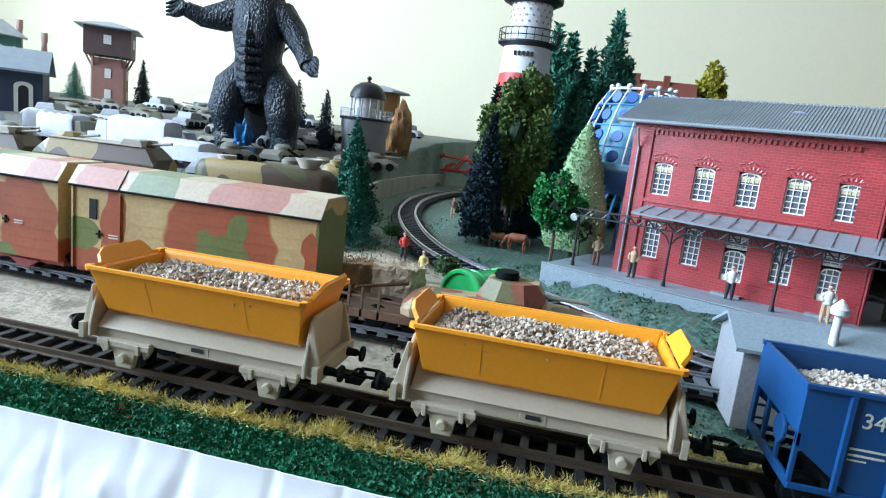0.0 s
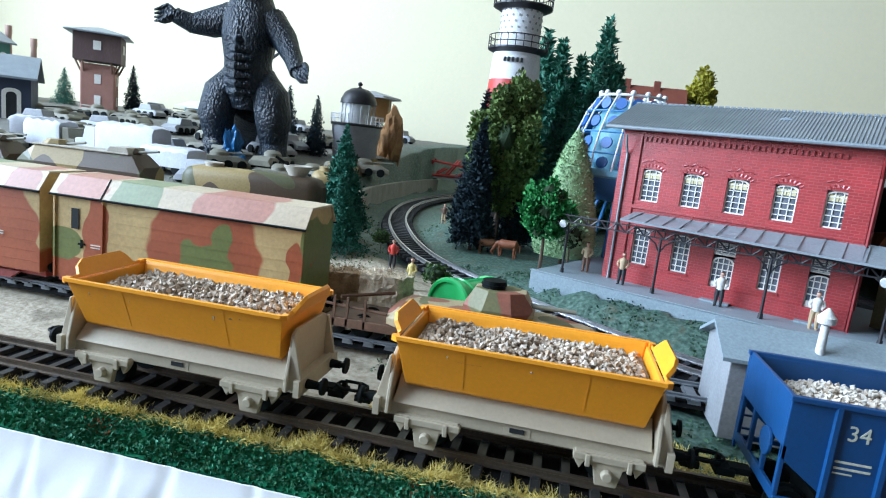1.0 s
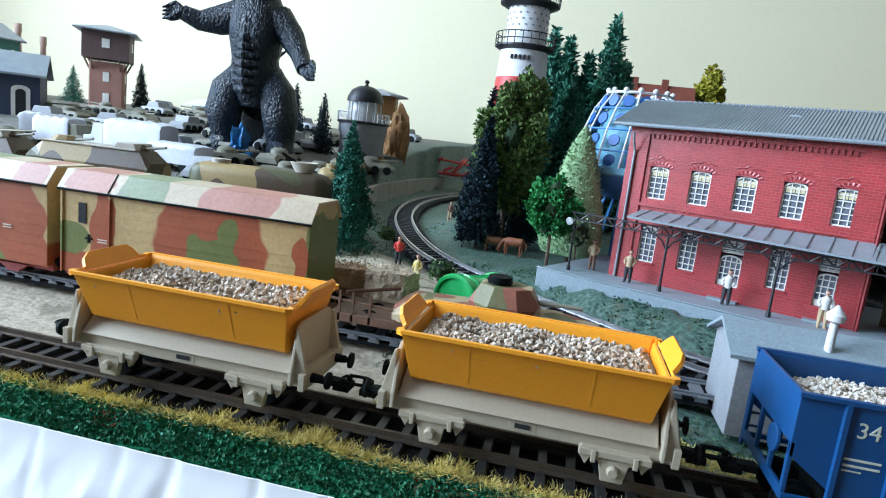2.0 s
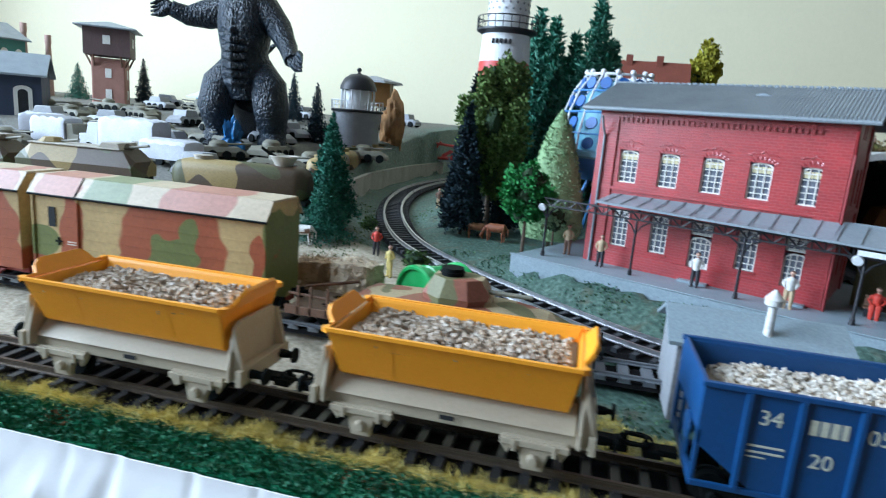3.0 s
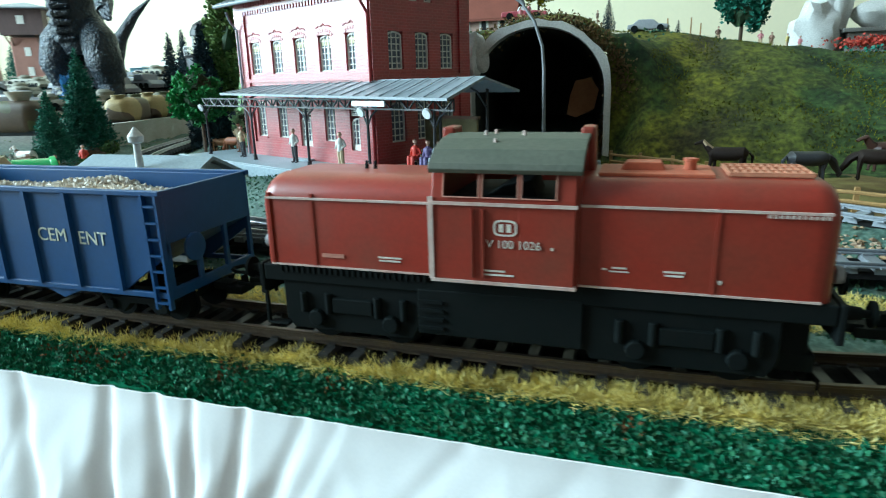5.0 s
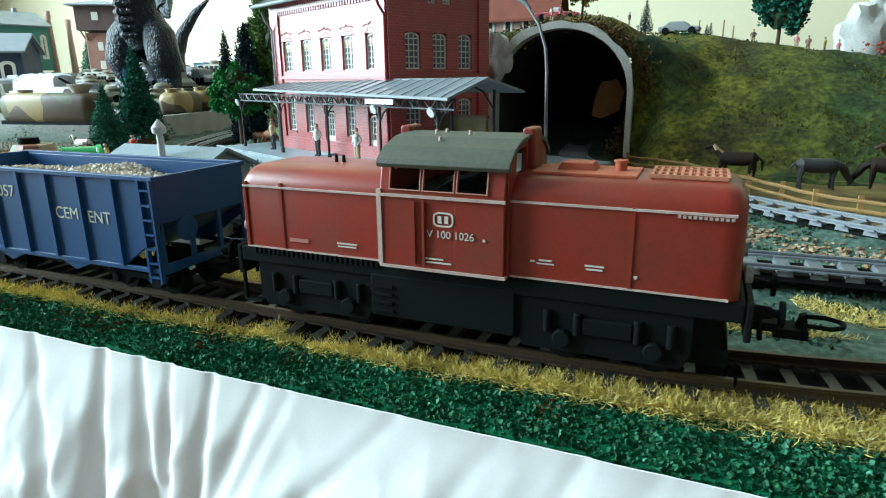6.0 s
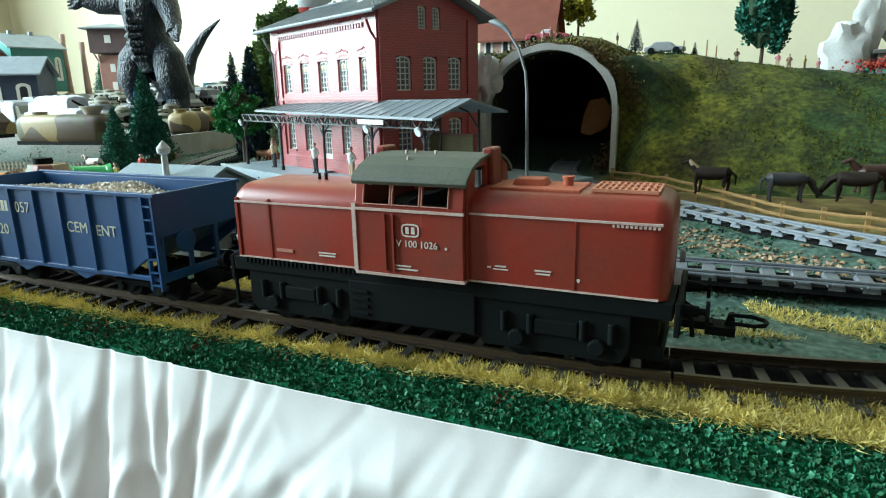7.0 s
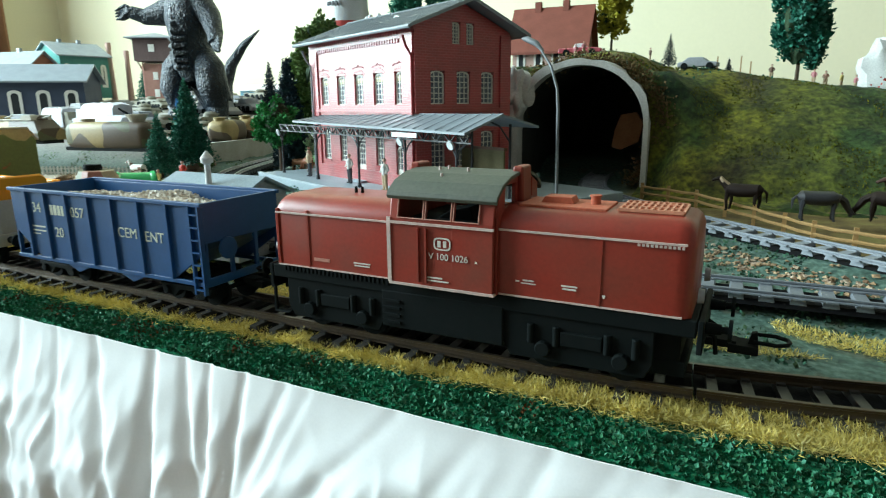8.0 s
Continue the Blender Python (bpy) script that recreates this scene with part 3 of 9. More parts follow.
def hill_top(x, y):
    """The hill's surface, drawn up over the tunnel arch and down to the bank beside it."""
    z, d = hill_z(x, y), abs(x - AX)
    near = min(1, max(0, (AR + 0.050 - d) / 0.036)) * min(1, max(0, (y - AY) / 0.014))
    over = 0.108 - 0.010 * min(1, d / AR) ** 3 + 0.010 * min(1, max(0, (y - AY - 0.02) / 0.06)) * min(1, max(0, (0.07 - abs(x + 0.005)) / 0.03))
    return z + near * (max(z, over) - z)


me = bpy.data.meshes.new("hill")
nx, ny, hx0, hx1, hy0, hy1 = 130, 90, -0.075, 0.75, 0.24, 1.2
pts, idx, faces = [], {}, []
for j in range(ny + 1):
    for i in range(nx + 1):
        x, y = hx0 + (hx1 - hx0) * i / nx, hy0 + (hy1 - hy0) * (j / ny) ** 1.6
        z = hill_top(x, y) + 0.0035 * noise.noise(Vector((x * 50, y * 50, 3))) + 0.0025 * noise.noise(Vector((x * 22, y * 22, 7)))
        if j == 0:
            z -= 0.012
        idx[i, j] = len(pts)
        pts.append((x, y, z + 0.0015))
for j in range(ny):
    for i in range(nx):
        x, y = hx0 + (hx1 - hx0) * (i + 0.5) / nx, hy0 + (hy1 - hy0) * ((j + 0.5) / ny) ** 1.6
        if not in_mouth(x, y):
            faces.append((idx[i, j], idx[i + 1, j], idx[i + 1, j + 1], idx[i, j + 1]))
me.from_pydata(pts, [], faces)
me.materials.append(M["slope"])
me.polygons.foreach_set("use_smooth", [True] * len(me.polygons))
tagged(new("hill", me), "grassy yellow-green model hill bank with level top", "hill", kind="structure")

# tunnel mouth: plaster ring; lining and end have the unlit depth in their colour
tun = thing("tunnel_portal", AX, AY, 0.018, 6, "rough grey plaster tunnel portal arch in the hill", "tunnel portal")
arch = [(-AR, 0)] + [(-AR * math.cos(t), 0.044 + 0.043 * math.sin(t)) for t in (math.pi * i / 20 for i in range(21))] + [(AR, 0)]
bm = bmesh.new()
rings = []
for y, grow in ((-0.012, 0.0), (-0.012, 1.0), (0.006, 1.25), (0.006, 0.0)):
    r = []
    for n, (u, v) in enumerate(arch):
        wob = 1 + 0.7 * noise.noise(Vector((u * 110, v * 110, y * 40)))
        d = Vector((u, max(0.0, v - 0.044))).normalized() if v > 0.044 else Vector((math.copysign(1, u), 0))
        r.append((u + d.x * 0.0040 * grow * (2.2 if u < -0.01 else 1.0) * wob, y + 0.001 * noise.noise(Vector((u * 120, v * 120, 2))), v + d.y * 0.0040 * grow * wob))
    rings.append(r)
rings.append(rings[0])
loft(bm, rings, closed=False, cap=False)
part("arch_ring", bm, M["paleplaster"], tun, smooth=True)
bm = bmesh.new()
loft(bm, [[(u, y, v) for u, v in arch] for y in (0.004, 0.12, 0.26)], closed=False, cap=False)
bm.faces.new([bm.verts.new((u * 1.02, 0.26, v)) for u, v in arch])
part("lining", bm, plain("unlit_tunnel_inside", (0.045, 0.05, 0.045), 0.9, dirt=0.5, wide=60), tun, "tunnel lining and end, coloured dark for the unlit depth")
bm = bmesh.new()
prism(bm, [(0.020, 0.026), (0.027, 0.024), (0.040, 0.030), (0.043, 0.044), (0.037, 0.053), (0.026, 0.051), (0.022, 0.040)], "y", 0.034, 0.050)
part("rock_wall", bm, plain("ochre_rock", (0.30, 0.13, 0.05), 0.8, dirt=0.5, wide=90), tun, "ochre brown rock face inside")

# ---------------------------------------------------------------- board edge and cloth
bm = bmesh.new()
prof = [(-0.0125, 0.0018), (-0.016, 0.0016), (-0.022, 0.0010), (-0.029, -0.0004), (-0.0335, -0.002), (-0.0350, -0.006), (-0.0350, -0.030), (-0.0125, -0.030)]
loft(bm, [[(x, y + 0.0007 * noise.noise(Vector((x * 40, y * 90, 1))), z + 0.0006 * noise.noise(Vector((x * 45, y * 60, 5)))) for y, z in prof] for x in np.linspace(-1.0, 0.75, 200)])
tagged(part("board_edge", bm, plain("green_flock_base", (0.018, 0.125, 0.058), 0.95, dirt=0.5, grain=700, wide=60, relief=0.9, spec=0.05)), "rounded front edge of the layout board covered in dark green flock", "board edge", kind="structure")
bm = bmesh.new()


rf_ = random.Random(19)
# place along the hem, depth, width and slant of each valley
PLEATS = [(-0.089, 0.0016, 0.0030, -0.20), (-0.067, 0.0034, 0.0036, -0.33), (-0.036, 0.0052, 0.0036, -0.05), (-0.0216, 0.0044, 0.0032, -0.20),
          (-0.0103, 0.0036, 0.0024, -0.05), (0.0048, 0.0036, 0.0026, 0.10), (0.0211, 0.0024, 0.0030, 0.41), (0.0300, 0.0014, 0.0028, 0.50)]
at_ = -0.92
while at_ < 0.75:
    at_ += rf_.uniform(0.012, 0.034)
    if at_ < -0.10:
        PLEATS.append((at_, rf_.uniform(0.0008, 0.0026), rf_.uniform(0.0024, 0.0046), rf_.uniform(-0.20, 0.16)))
    elif at_ > 0.04:
        PLEATS.append((at_, rf_.uniform(0.0006, 0.0017), rf_.uniform(0.0018, 0.0036), rf_.uniform(0.2, 1.0)))


NEAR = functools.lru_cache(maxsize=None)(lambda x: [p for p in PLEATS if abs(p[0] - x) < (0.09 if p[0] < 0.04 else 0.6)])


def fold(x, z):
    """Depth of the hanging cloth: valleys with one sharp flank each, running out of the tucked upper hem."""
    d = min(1.0, max(0.10, (0.001 - z) / 0.045))
    f = 0.0
    for c, h_, w_, lean in NEAR(x):
        u = (x - c - lean * min(0, z)) / (w_ * (0.45 + 0.9 * min(1.0, max(0.0, -z / 0.06))))
        if abs(u) < 6:
            f -= h_ * (math.exp(-u * u * 0.5) if u < 0 else math.exp(-u * u * 1.0))
    wr = 0.0016 * noise.noise(Vector((x * 60 - z * 30, z * 22 + x * 14, 2))) + 0.0009 * noise.noise(Vector((x * 150 - z * 80, z * 60 + x * 40, 4)))
    q = 1 - abs(noise.noise(Vector((x * 17 + z * 26, z * 19 - x * 7, 11))))
    wr += 0.0026 * q ** 5 + 0.0012 * (1 - abs(noise.noise(Vector((x * 48 + z * 20, z * 44 - x * 30, 15))))) ** 6
    return -0.0362 - 0.003 * d - 0.17 * min(0.12, max(0.0, -z)) - 0.0035 * d - max(-0.0062, f) * (0.10 + 0.90 * d) - wr * d


xs, zs = np.concatenate([np.linspace(-0.9, -0.46, 100), np.linspace(-0.455, 0.30, 780), np.linspace(0.305, 0.7, 90)]), np.concatenate([np.linspace(-0.0005, -0.14, 70), np.linspace(-0.16, -0.80, 20)])
loft(bm, [[(x, fold(x, z), z) for z in zs] for x in xs], closed=False, cap=False)
cl = tagged(part("table_cloth", bm, M["cloth"], smooth=True), "white cotton cloth hanging in folds from the layout edge", "cloth")
so = cl.modifiers.new("thickness", 'SOLIDIFY')
so.thickness = 0.0006
cl.modifiers.new("crisp_hem", 'EDGE_SPLIT').split_angle = math.radians(55)
lt = thing("layout_table", -0.425, 0.594, ZF, 0, "wooden table carrying the model railway", "table")
bm = bmesh.new()
box(bm, -1.175, 1.175, -0.606, 0.606, 0.80, 0.819)
part("tabletop", bm, M["wood"], lt, bevel=0.002)
for a in (-1.10, 0.0, 1.10):
    for b in (-0.55, 0.55):
        bm = bmesh.new()
        box(bm, a - 0.03, a + 0.03, b - 0.03, b + 0.03, 0.0, 0.80)
        part("leg", bm, M["wood"], lt, bevel=0.002)
bm = bmesh.new()
loft(bm, [[(XL + 0.045 + 0.022 * math.sin(f * 46) + 0.008 * math.sin(f * 17 + 1), 0.50 + 0.53 * f, z_) for z_ in (ZF + 0.03, 0.0, 0.8, ZC - 0.05)] for f in np.linspace(0, 1, 90)], closed=False, cap=False)
cu_ = tagged(part("curtain", bm, plain("brown_curtain", (0.30, 0.15, 0.075), 0.9, dirt=0.4, wide=12, grain=300), smooth=True), "brown curtain hanging in folds beside the window", "curtain")
cu_.modifiers.new("thickness", 'SOLIDIFY').thickness = 0.002
bm = bmesh.new()
rod(bm, (XL + 0.045, -1.25, ZC - 0.045), (XL + 0.045, 1.08, ZC - 0.045), 0.012, seg=12)
for y_ in (-1.1, 0.42, 1.0):
    rod(bm, (XL + 0.001, y_, ZC - 0.045), (XL + 0.045, y_, ZC - 0.045), 0.006, seg=8)
tagged(part("curtain_rail", bm, M["wood"], smooth=True), "dark wooden curtain rail above the window", "curtain rail")
wf = thing("window_1", XL - 0.075, -0.40, ZF + 0.95, 0, "tall white-framed window in the room wall", "window", kind="structure")
for y0, y1, z0, z1 in ((-0.75, -0.70, 0, 1.50), (0.70, 0.75, 0, 1.50), (-0.70, 0.70, 0, 0.05), (-0.70, 0.70, 1.45, 1.50), (-0.02, 0.02, 0.05, 1.45)):
    bm = bmesh.new()
    box(bm, -0.02, 0.02, y0, y1, z0, z1)
    part("window_bar", bm, M["frame"], wf, bevel=0.002)


# ---------------------------------------------------------------- tracks
def sleeper_mesh(material, w=0.030, d=0.0034, h=0.0022):
    bm = bmesh.new()
    prism(bm, [(-d / 2, 0), (d / 2, 0), (d * 0.4, h), (-d * 0.4, h)], "y", -w / 2, w / 2)
    for y in (-0.0083, 0.0083):
        box(bm, -d * 0.33, d * 0.33, y - 0.0022, y + 0.0022, h, h + 0.0006)
    return mesh_of("sleeper", bm, material)


def track(name, pts, zs, label, rail_mat, sleeper_mat, pitch=0.0088, wide=0.030, rail_h=0.0028, bed=0.48, deep=0.0034):
    """Two rails on sleepers along a smoothed line of (x, y)."""
    p = np.array(pts, float)
    for _ in range(3):
        q = [p[0]]
        for a, b in zip(p, p[1:]):
            q += [0.75 * a + 0.25 * b, 0.25 * a + 0.75 * b]
        p = np.array(q + [p[-1]])
    seg = np.linalg.norm(np.diff(p, axis=0), axis=1)
    s = np.concatenate([[0], np.cumsum(seg)])
    total = s[-1]
    at = lambda d: (np.interp(d, s, p[:, 0]), np.interp(d, s, p[:, 1]))
    zat = lambda d: float(np.interp(d / total, np.linspace(0, 1, len(zs)), zs))
    root = thing(name, 0, 0, 0, 0, label, "railway track")
    ds = np.append(np.arange(0, total - 0.002, 0.006), total)
    for side in (-0.0083, 0.0083):
        bm, rings = bmesh.new(), []
        for d in ds:
            (x0, y0), (x1, y1) = at(max(0, d - 0.003)), at(min(total, d + 0.003))
            t = Vector((x1 - x0, y1 - y0, 0)).normalized()
            n = Vector((-t.y, t.x, 0))
            c = Vector((*at(d), zat(d))) + n * side
            rings.append([c + n * u + Vector((0, 0, v)) for u, v in ((-0.0011, -rail_h), (0.0011, -rail_h), (0.0011, -rail_h + 0.0005), (0.0003, -rail_h + 0.0008), (0.0003, -0.0008), (0.0006, -0.0006), (0.0006, 0), (-0.0006, 0), (-0.0006, -0.0006), (-0.0003, -0.0008), (-0.0003, -rail_h + 0.0008), (-0.0011, -rail_h + 0.0005))])
        loft(bm, rings)
        part("rail", bm, rail_mat, root)
    # bed strip is near black: shade in the sleeper gaps put into its colour
    bm, rings = bmesh.new(), []
    for d in ds:
        (x0, y0), (x1, y1) = at(max(0, d - 0.003)), at(min(total, d + 0.003))
        t = Vector((x1 - x0, y1 - y0, 0)).normalized()
        n = Vector((-t.y, t.x, 0))
        c = Vector((*at(d), zat(d) - rail_h - 0.0016))
        h_ = wide * bed
        rings.append([c - n * (h_ + 0.0015) - Vector((0, 0, 0.002)), c - n * h_, c + n * h_, c + n * (h_ + 0.0015) - Vector((0, 0, 0.002))])
    loft(bm, rings, closed=False, cap=False)
    part("track_bed", bm, M["bed"], root, "dark track bed with the shade between the sleepers in its colour")
    sm = sleeper_mesh(sleeper_mat, wide, deep)
    for d in np.arange(pitch / 2, total, pitch):
        (x0, y0), (x1, y1) = at(max(0, d - 0.003)), at(min(total, d + 0.003))
        x, y = at(d)
        piece("sleeper", sm, root, pose(x, y, zat(d) - rail_h - 0.0022, 0, 0, math.degrees(math.atan2(y1 - y0, x1 - x0))))
    return root


JOINT = 0.128      # rail joint beyond the locomotive; past it the track bends off at a radius of 0.36 m
bend = lambda x_: max(0.0, x_ - 0.090) ** 2 / 0.72
track("railway_track", [(-0.8, 0), (0.05, 0)] + [(x_, bend(x_)) for x_ in np.arange(0.085, JOINT, 0.012)] + [(JOINT, bend(JOINT))], (0.0075, 0.0075), "straight brown-railed model track on dark sleepers along the layout edge", M["steel"], M["sleeper"])
track("railway_track", [(x_, bend(x_)) for x_ in np.arange(JOINT + 0.0006, 0.36, 0.015)], (0.0075, 0.0075), "curved model track with rubbed bright rail tops on dark sleepers", M["rubbed"], M["sleeper"])
track("railway_track", [(-0.8, 0.074), (-0.14, 0.074), (-0.02, 0.077), (0.6, 0.090)], (0.0115, 0.0115, 0.0122, 0.0140, 0.0140), "grey plastic model track with open sleepers", M["dullsleeper"], M["dullsleeper"], pitch=0.0098, wide=0.0172, rail_h=0.0017, bed=0.46, deep=0.0052)
track("railway_track", CURVE_LINE,
      (0.0125, 0.0140, 0.0160, 0.0190, 0.0205, 0.0215, 0.0225, 0.0235, 0.0245), "curved model track with a bright silver rail on black sleepers", M["bright"], M["blacksleeper"], pitch=0.0088)
track("railway_track", TUNNEL_LINE, (0.020, 0.020, 0.020, 0.019, 0.0185, 0.0175, 0.016), "pale grey model track coming down from the tunnel", M["greysleeper"], M["greysleeper"], pitch=0.0098, wide=0.0172, rail_h=0.0017, bed=0.46, deep=0.0052)


# ---------------------------------------------------------------- shared small parts
def lettering(text, size, material, parent, m, name="lettering", depth=0.00008):
    cu = bpy.data.curves.new(name, 'FONT')
    cu.body, cu.size, cu.extrude, cu.align_x, cu.align_y = text, size, depth, 'CENTER', 'CENTER'
    tmp = bpy.data.objects.new(name, cu)
    me = bpy.data.meshes.new_from_object(tmp)
    bpy.data.objects.remove(tmp)
    me.materials.append(material)
    return piece(name, me, parent, m)


def bars(rows, material, parent, m, name="marking"):
    """Plain bars in place of writing too small to read: (u, v, width, height), standing in the local xy plane."""
    bm = bmesh.new()
    for u, v, w_, h_ in rows:
        box(bm, u - w_ / 2, u + w_ / 2, v - h_ / 2, v + h_ / 2, 0, 0.00012)
    o = part(name, bm, material, parent)
    o.matrix_basis = m
    return o


UP = lambda x, y, z: pose(x, y, z, 90, 0, 0)


def wheelset(parent, x, z_rail, r=0.0055, gauge=0.0083, material=None):
    bm = bmesh.new()
    for s in (-1, 1):
        rod(bm, (x, s * (gauge - 0.0014), z_rail + r), (x, s * (gauge + 0.0012), z_rail + r), r, r, 20)
        rod(bm, (x, s * (gauge - 0.0022), z_rail + r), (x, s * (gauge - 0.0014), z_rail + r), r + 0.0009, r + 0.0009, 20)
    rod(bm, (x, -0.008, z_rail + r), (x, 0.008, z_rail + r), 0.001, seg=8)
    return part("wheelset", bm, material or M["black"], parent, smooth=True)


def buffers(parent, x, d, z, y=0.0100, material=None, length=0.006):
    for s in (-1, 1):
        bm = bmesh.new()
        rod(bm, (x, s * y, z), (x + d * length * 0.6, s * y, z), 0.0016, 0.0013, 12)
        rod(bm, (x + d * length * 0.5, s * y, z), (x + d * length * 0.85, s * y, z), 0.0009, 0.0009, 12)
        rod(bm, (x + d * length * 0.85, s * y, z), (x + d * length, s * y, z), 0.0028, 0.0027, 16)
        part("buffer", bm, material or M["black"], parent, smooth=True)


def coupling(parent, x, d, z, reach=0.012):
    bm = bmesh.new()
    box(bm, min(x, x + d * reach * 0.6), max(x, x + d * reach * 0.6), -0.0022, 0.0022, z - 0.0012, z + 0.0008)
    box(bm, min(x + d * reach * 0.45, x + d * reach), max(x + d * reach * 0.45, x + d * reach), -0.0032, 0.0032, z - 0.002, z + 0.0002)
    prism(bm, [(x + d * reach * 0.8, z), (x + d * reach, z), (x + d * reach * 0.96, z + 0.0034), (x + d * reach * 0.86, z + 0.003)], "y", -0.001, 0.001)
    part("coupling", bm, M["black"], parent, "black coupling hook", bevel=0.0002)
    bm = bmesh.new()
    x1 = x + d * reach * 0.9
    pipe(bm, [(x1, -0.003, z + 0.0016), (x1 + d * 0.005, -0.0034, z + 0.0016), (x1 + d * 0.0075, -0.0018, z + 0.0016), (x1 + d * 0.008, 0, z + 0.0016), (x1 + d * 0.0075, 0.0018, z + 0.0016), (x1 + d * 0.005, 0.0034, z + 0.0016), (x1, 0.003, z + 0.0016)], 0.00055, 6)
    part("coupling_loop", bm, M["black"], parent, smooth=True)


def stones(name, parent, x0, x1, y0, y1, zf, n, size, material, seed, label=""):
    """Loose stones heaped on a surface zf(x, y)."""
    rnd = random.Random(seed)
    vs, fs = [], []
    unit = [(1, 0, 0), (-1, 0, 0), (0, 1, 0), (0, -1, 0), (0, 0, 1), (0, 0, -1)]
    tri = [(0, 2, 4), (2, 1, 4), (1, 3, 4), (3, 0, 4), (2, 0, 5), (1, 2, 5), (3, 1, 5), (0, 3, 5)]
    for _ in range(n):
        x, y = rnd.uniform(x0, x1), rnd.uniform(y0, y1)
        z = zf(x, y) + rnd.uniform(-0.3, 0.5) * size
        e = Euler((rnd.uniform(0, 6), rnd.uniform(0, 6), rnd.uniform(0, 6))).to_matrix()
        k = size * rnd.uniform(0.45, 1.0)
        o = len(vs)
        # a crystal cut at its corners
        for u in unit:
            p = e @ (Vector(u) * k * rnd.uniform(0.6, 1.05))
            vs.append((x + p.x, y + p.y, z + p.z))
        fs += [tuple(o + i for i in t) for t in tri]
    me = bpy.data.meshes.new(name)
    me.from_pydata(vs, [], fs)
    me.materials.append(material)
    ob = new(name, me)
    ob.parent = parent
    ob["kind"] = "stuff"
    if label:
        ob["label"] = label
    return ob


# ---------------------------------------------------------------- tipper wagons
def tipper_wagon(x, seed):
    t = thing("tipper_wagon", x, 0, 0, 0, "orange tipper wagon on a beige frame, full of gravel", "wagon", "orange tipper wagons")
    bm = bmesh.new()
    for s in (-1, 1):
        box(bm, -0.0430, 0.0430, s * 0.0125 - 0.0008, s * 0.0125 + 0.0008, 0.0180, 0.0225)
    box(bm, -0.0420, 0.0420, -0.0118, 0.0118, 0.0205, 0.0225)
    for s in (-1, 1):
        box(bm, s * 0.0424 - 0.0010, s * 0.0424 + 0.0010, -0.0160, 0.0160, 0.0178, 0.0232)
        prism(bm, [(-0.0040, 0.0185), (0.0040, 0.0185), (0.0040, 0.0213), (-0.0040, 0.0213)], "y", s * 0.0132, s * 0.01345)
    part("frame", bm, M["beige"], t, "beige plastic frame", bevel=0.0003)
    # slot is a flat plate on the frame, its inner shade put into the colour
    for s in (-1, 1):
        bm = bmesh.new()
        box(bm, -0.0022, 0.0022, s * 0.01365 - 0.0001, s * 0.01365 + 0.0001, 0.0194, 0.0208)
        part("slot", bm, M["dark"], t, "dark plate in place of the shaded slot in the frame")
    # sloping chutes below the tub
    for s in (-1, 1):
        bm = bmesh.new()
        prism(bm, [(s * 0.0138, 0.0222), (s * 0.0146, 0.0222), (s * 0.0070, 0.0290), (s * 0.0058, 0.0290)], "x", -0.0375, 0.0375)
        part("chute", bm, M["beige"], t, bevel=0.0002)
    for s in (-1, 1):
        bm = bmesh.new()
        out = [(-0.0165, 0.0190), (0.0165, 0.0190), (0.0162, 0.0235), (0.0128, 0.0365), (0.0105, 0.0380), (-0.0105, 0.0380), (-0.0128, 0.0365), (-0.0162, 0.0235)]
        prism(bm, out, "x", s * 0.0382, s * 0.0394)
        for q in (-1, 1):
            prism(bm, [(s * 0.0392, 0.0195), (s * 0.0432, 0.0195), (s * 0.0432, 0.0230), (s * 0.0400, 0.0365), (s * 0.0392, 0.0365)], "y", q * 0.0135 - 0.0008, q * 0.0135 + 0.0008)
        part("end_plate", bm, M["beige"], t, bevel=0.0003)
    for gx in (-0.0265, 0.0265):
        for s in (-1, 1):
            bm = bmesh.new()
            prism(bm, [(gx - 0.0095, 0.0190), (gx + 0.0095, 0.0190), (gx + 0.0095, 0.0160), (gx + 0.0078, 0.0135), (gx + 0.0066, 0.0160), (gx + 0.0042, 0.0150), (gx + 0.0030, 0.0095), (gx - 0.0030, 0.0095), (gx - 0.0042, 0.0150), (gx - 0.0066, 0.0160), (gx - 0.0078, 0.0135), (gx - 0.0095, 0.0160)], "y", s * 0.0128, s * 0.0150)
            box(bm, gx - 0.0100, gx + 0.0100, min(s * 0.0128, s * 0.0158), max(s * 0.0128, s * 0.0158), 0.0166, 0.0186)
            rod(bm, (gx, s * 0.0145, 0.0130), (gx, s * 0.0168, 0.0130), 0.0019, 0.0015, 10)
            for k in (-0.0058, 0.0058):
                box(bm, gx + k - 0.0007, gx + k + 0.0007, min(s * 0.015, s * 0.0162), max(s * 0.015, s * 0.0162), 0.0150, 0.0186)
            part("axle_guard", bm, M["beige"], t, bevel=0.00025)
        wheelset(t, gx, 0.0075, 0.0052)
    # tub: sides and ends flare out to the rim, the ends carry a flap bent further outwards
    sec = [(-0.0190, 0.0440), (-0.0183, 0.0428), (-0.0128, 0.0285), (-0.0110, 0.0272), (0.0110, 0.0272), (0.0128, 0.0285), (0.0183, 0.0428), (0.0190, 0.0440)]
    inner = [(y * 0.94, max(z, 0.0282)) for y, z in sec]
    ends = lambda z: 0.0342 + (z - 0.0272) * 0.175
    rings = sec + inner[::-1]
    bm = bmesh.new()
    loft(bm, [[(q * (ends(z) - (0 if i < 8 else 0.0010)), y, z) for i, (y, z) in enumerate(rings)] for q in (-1, 1)])
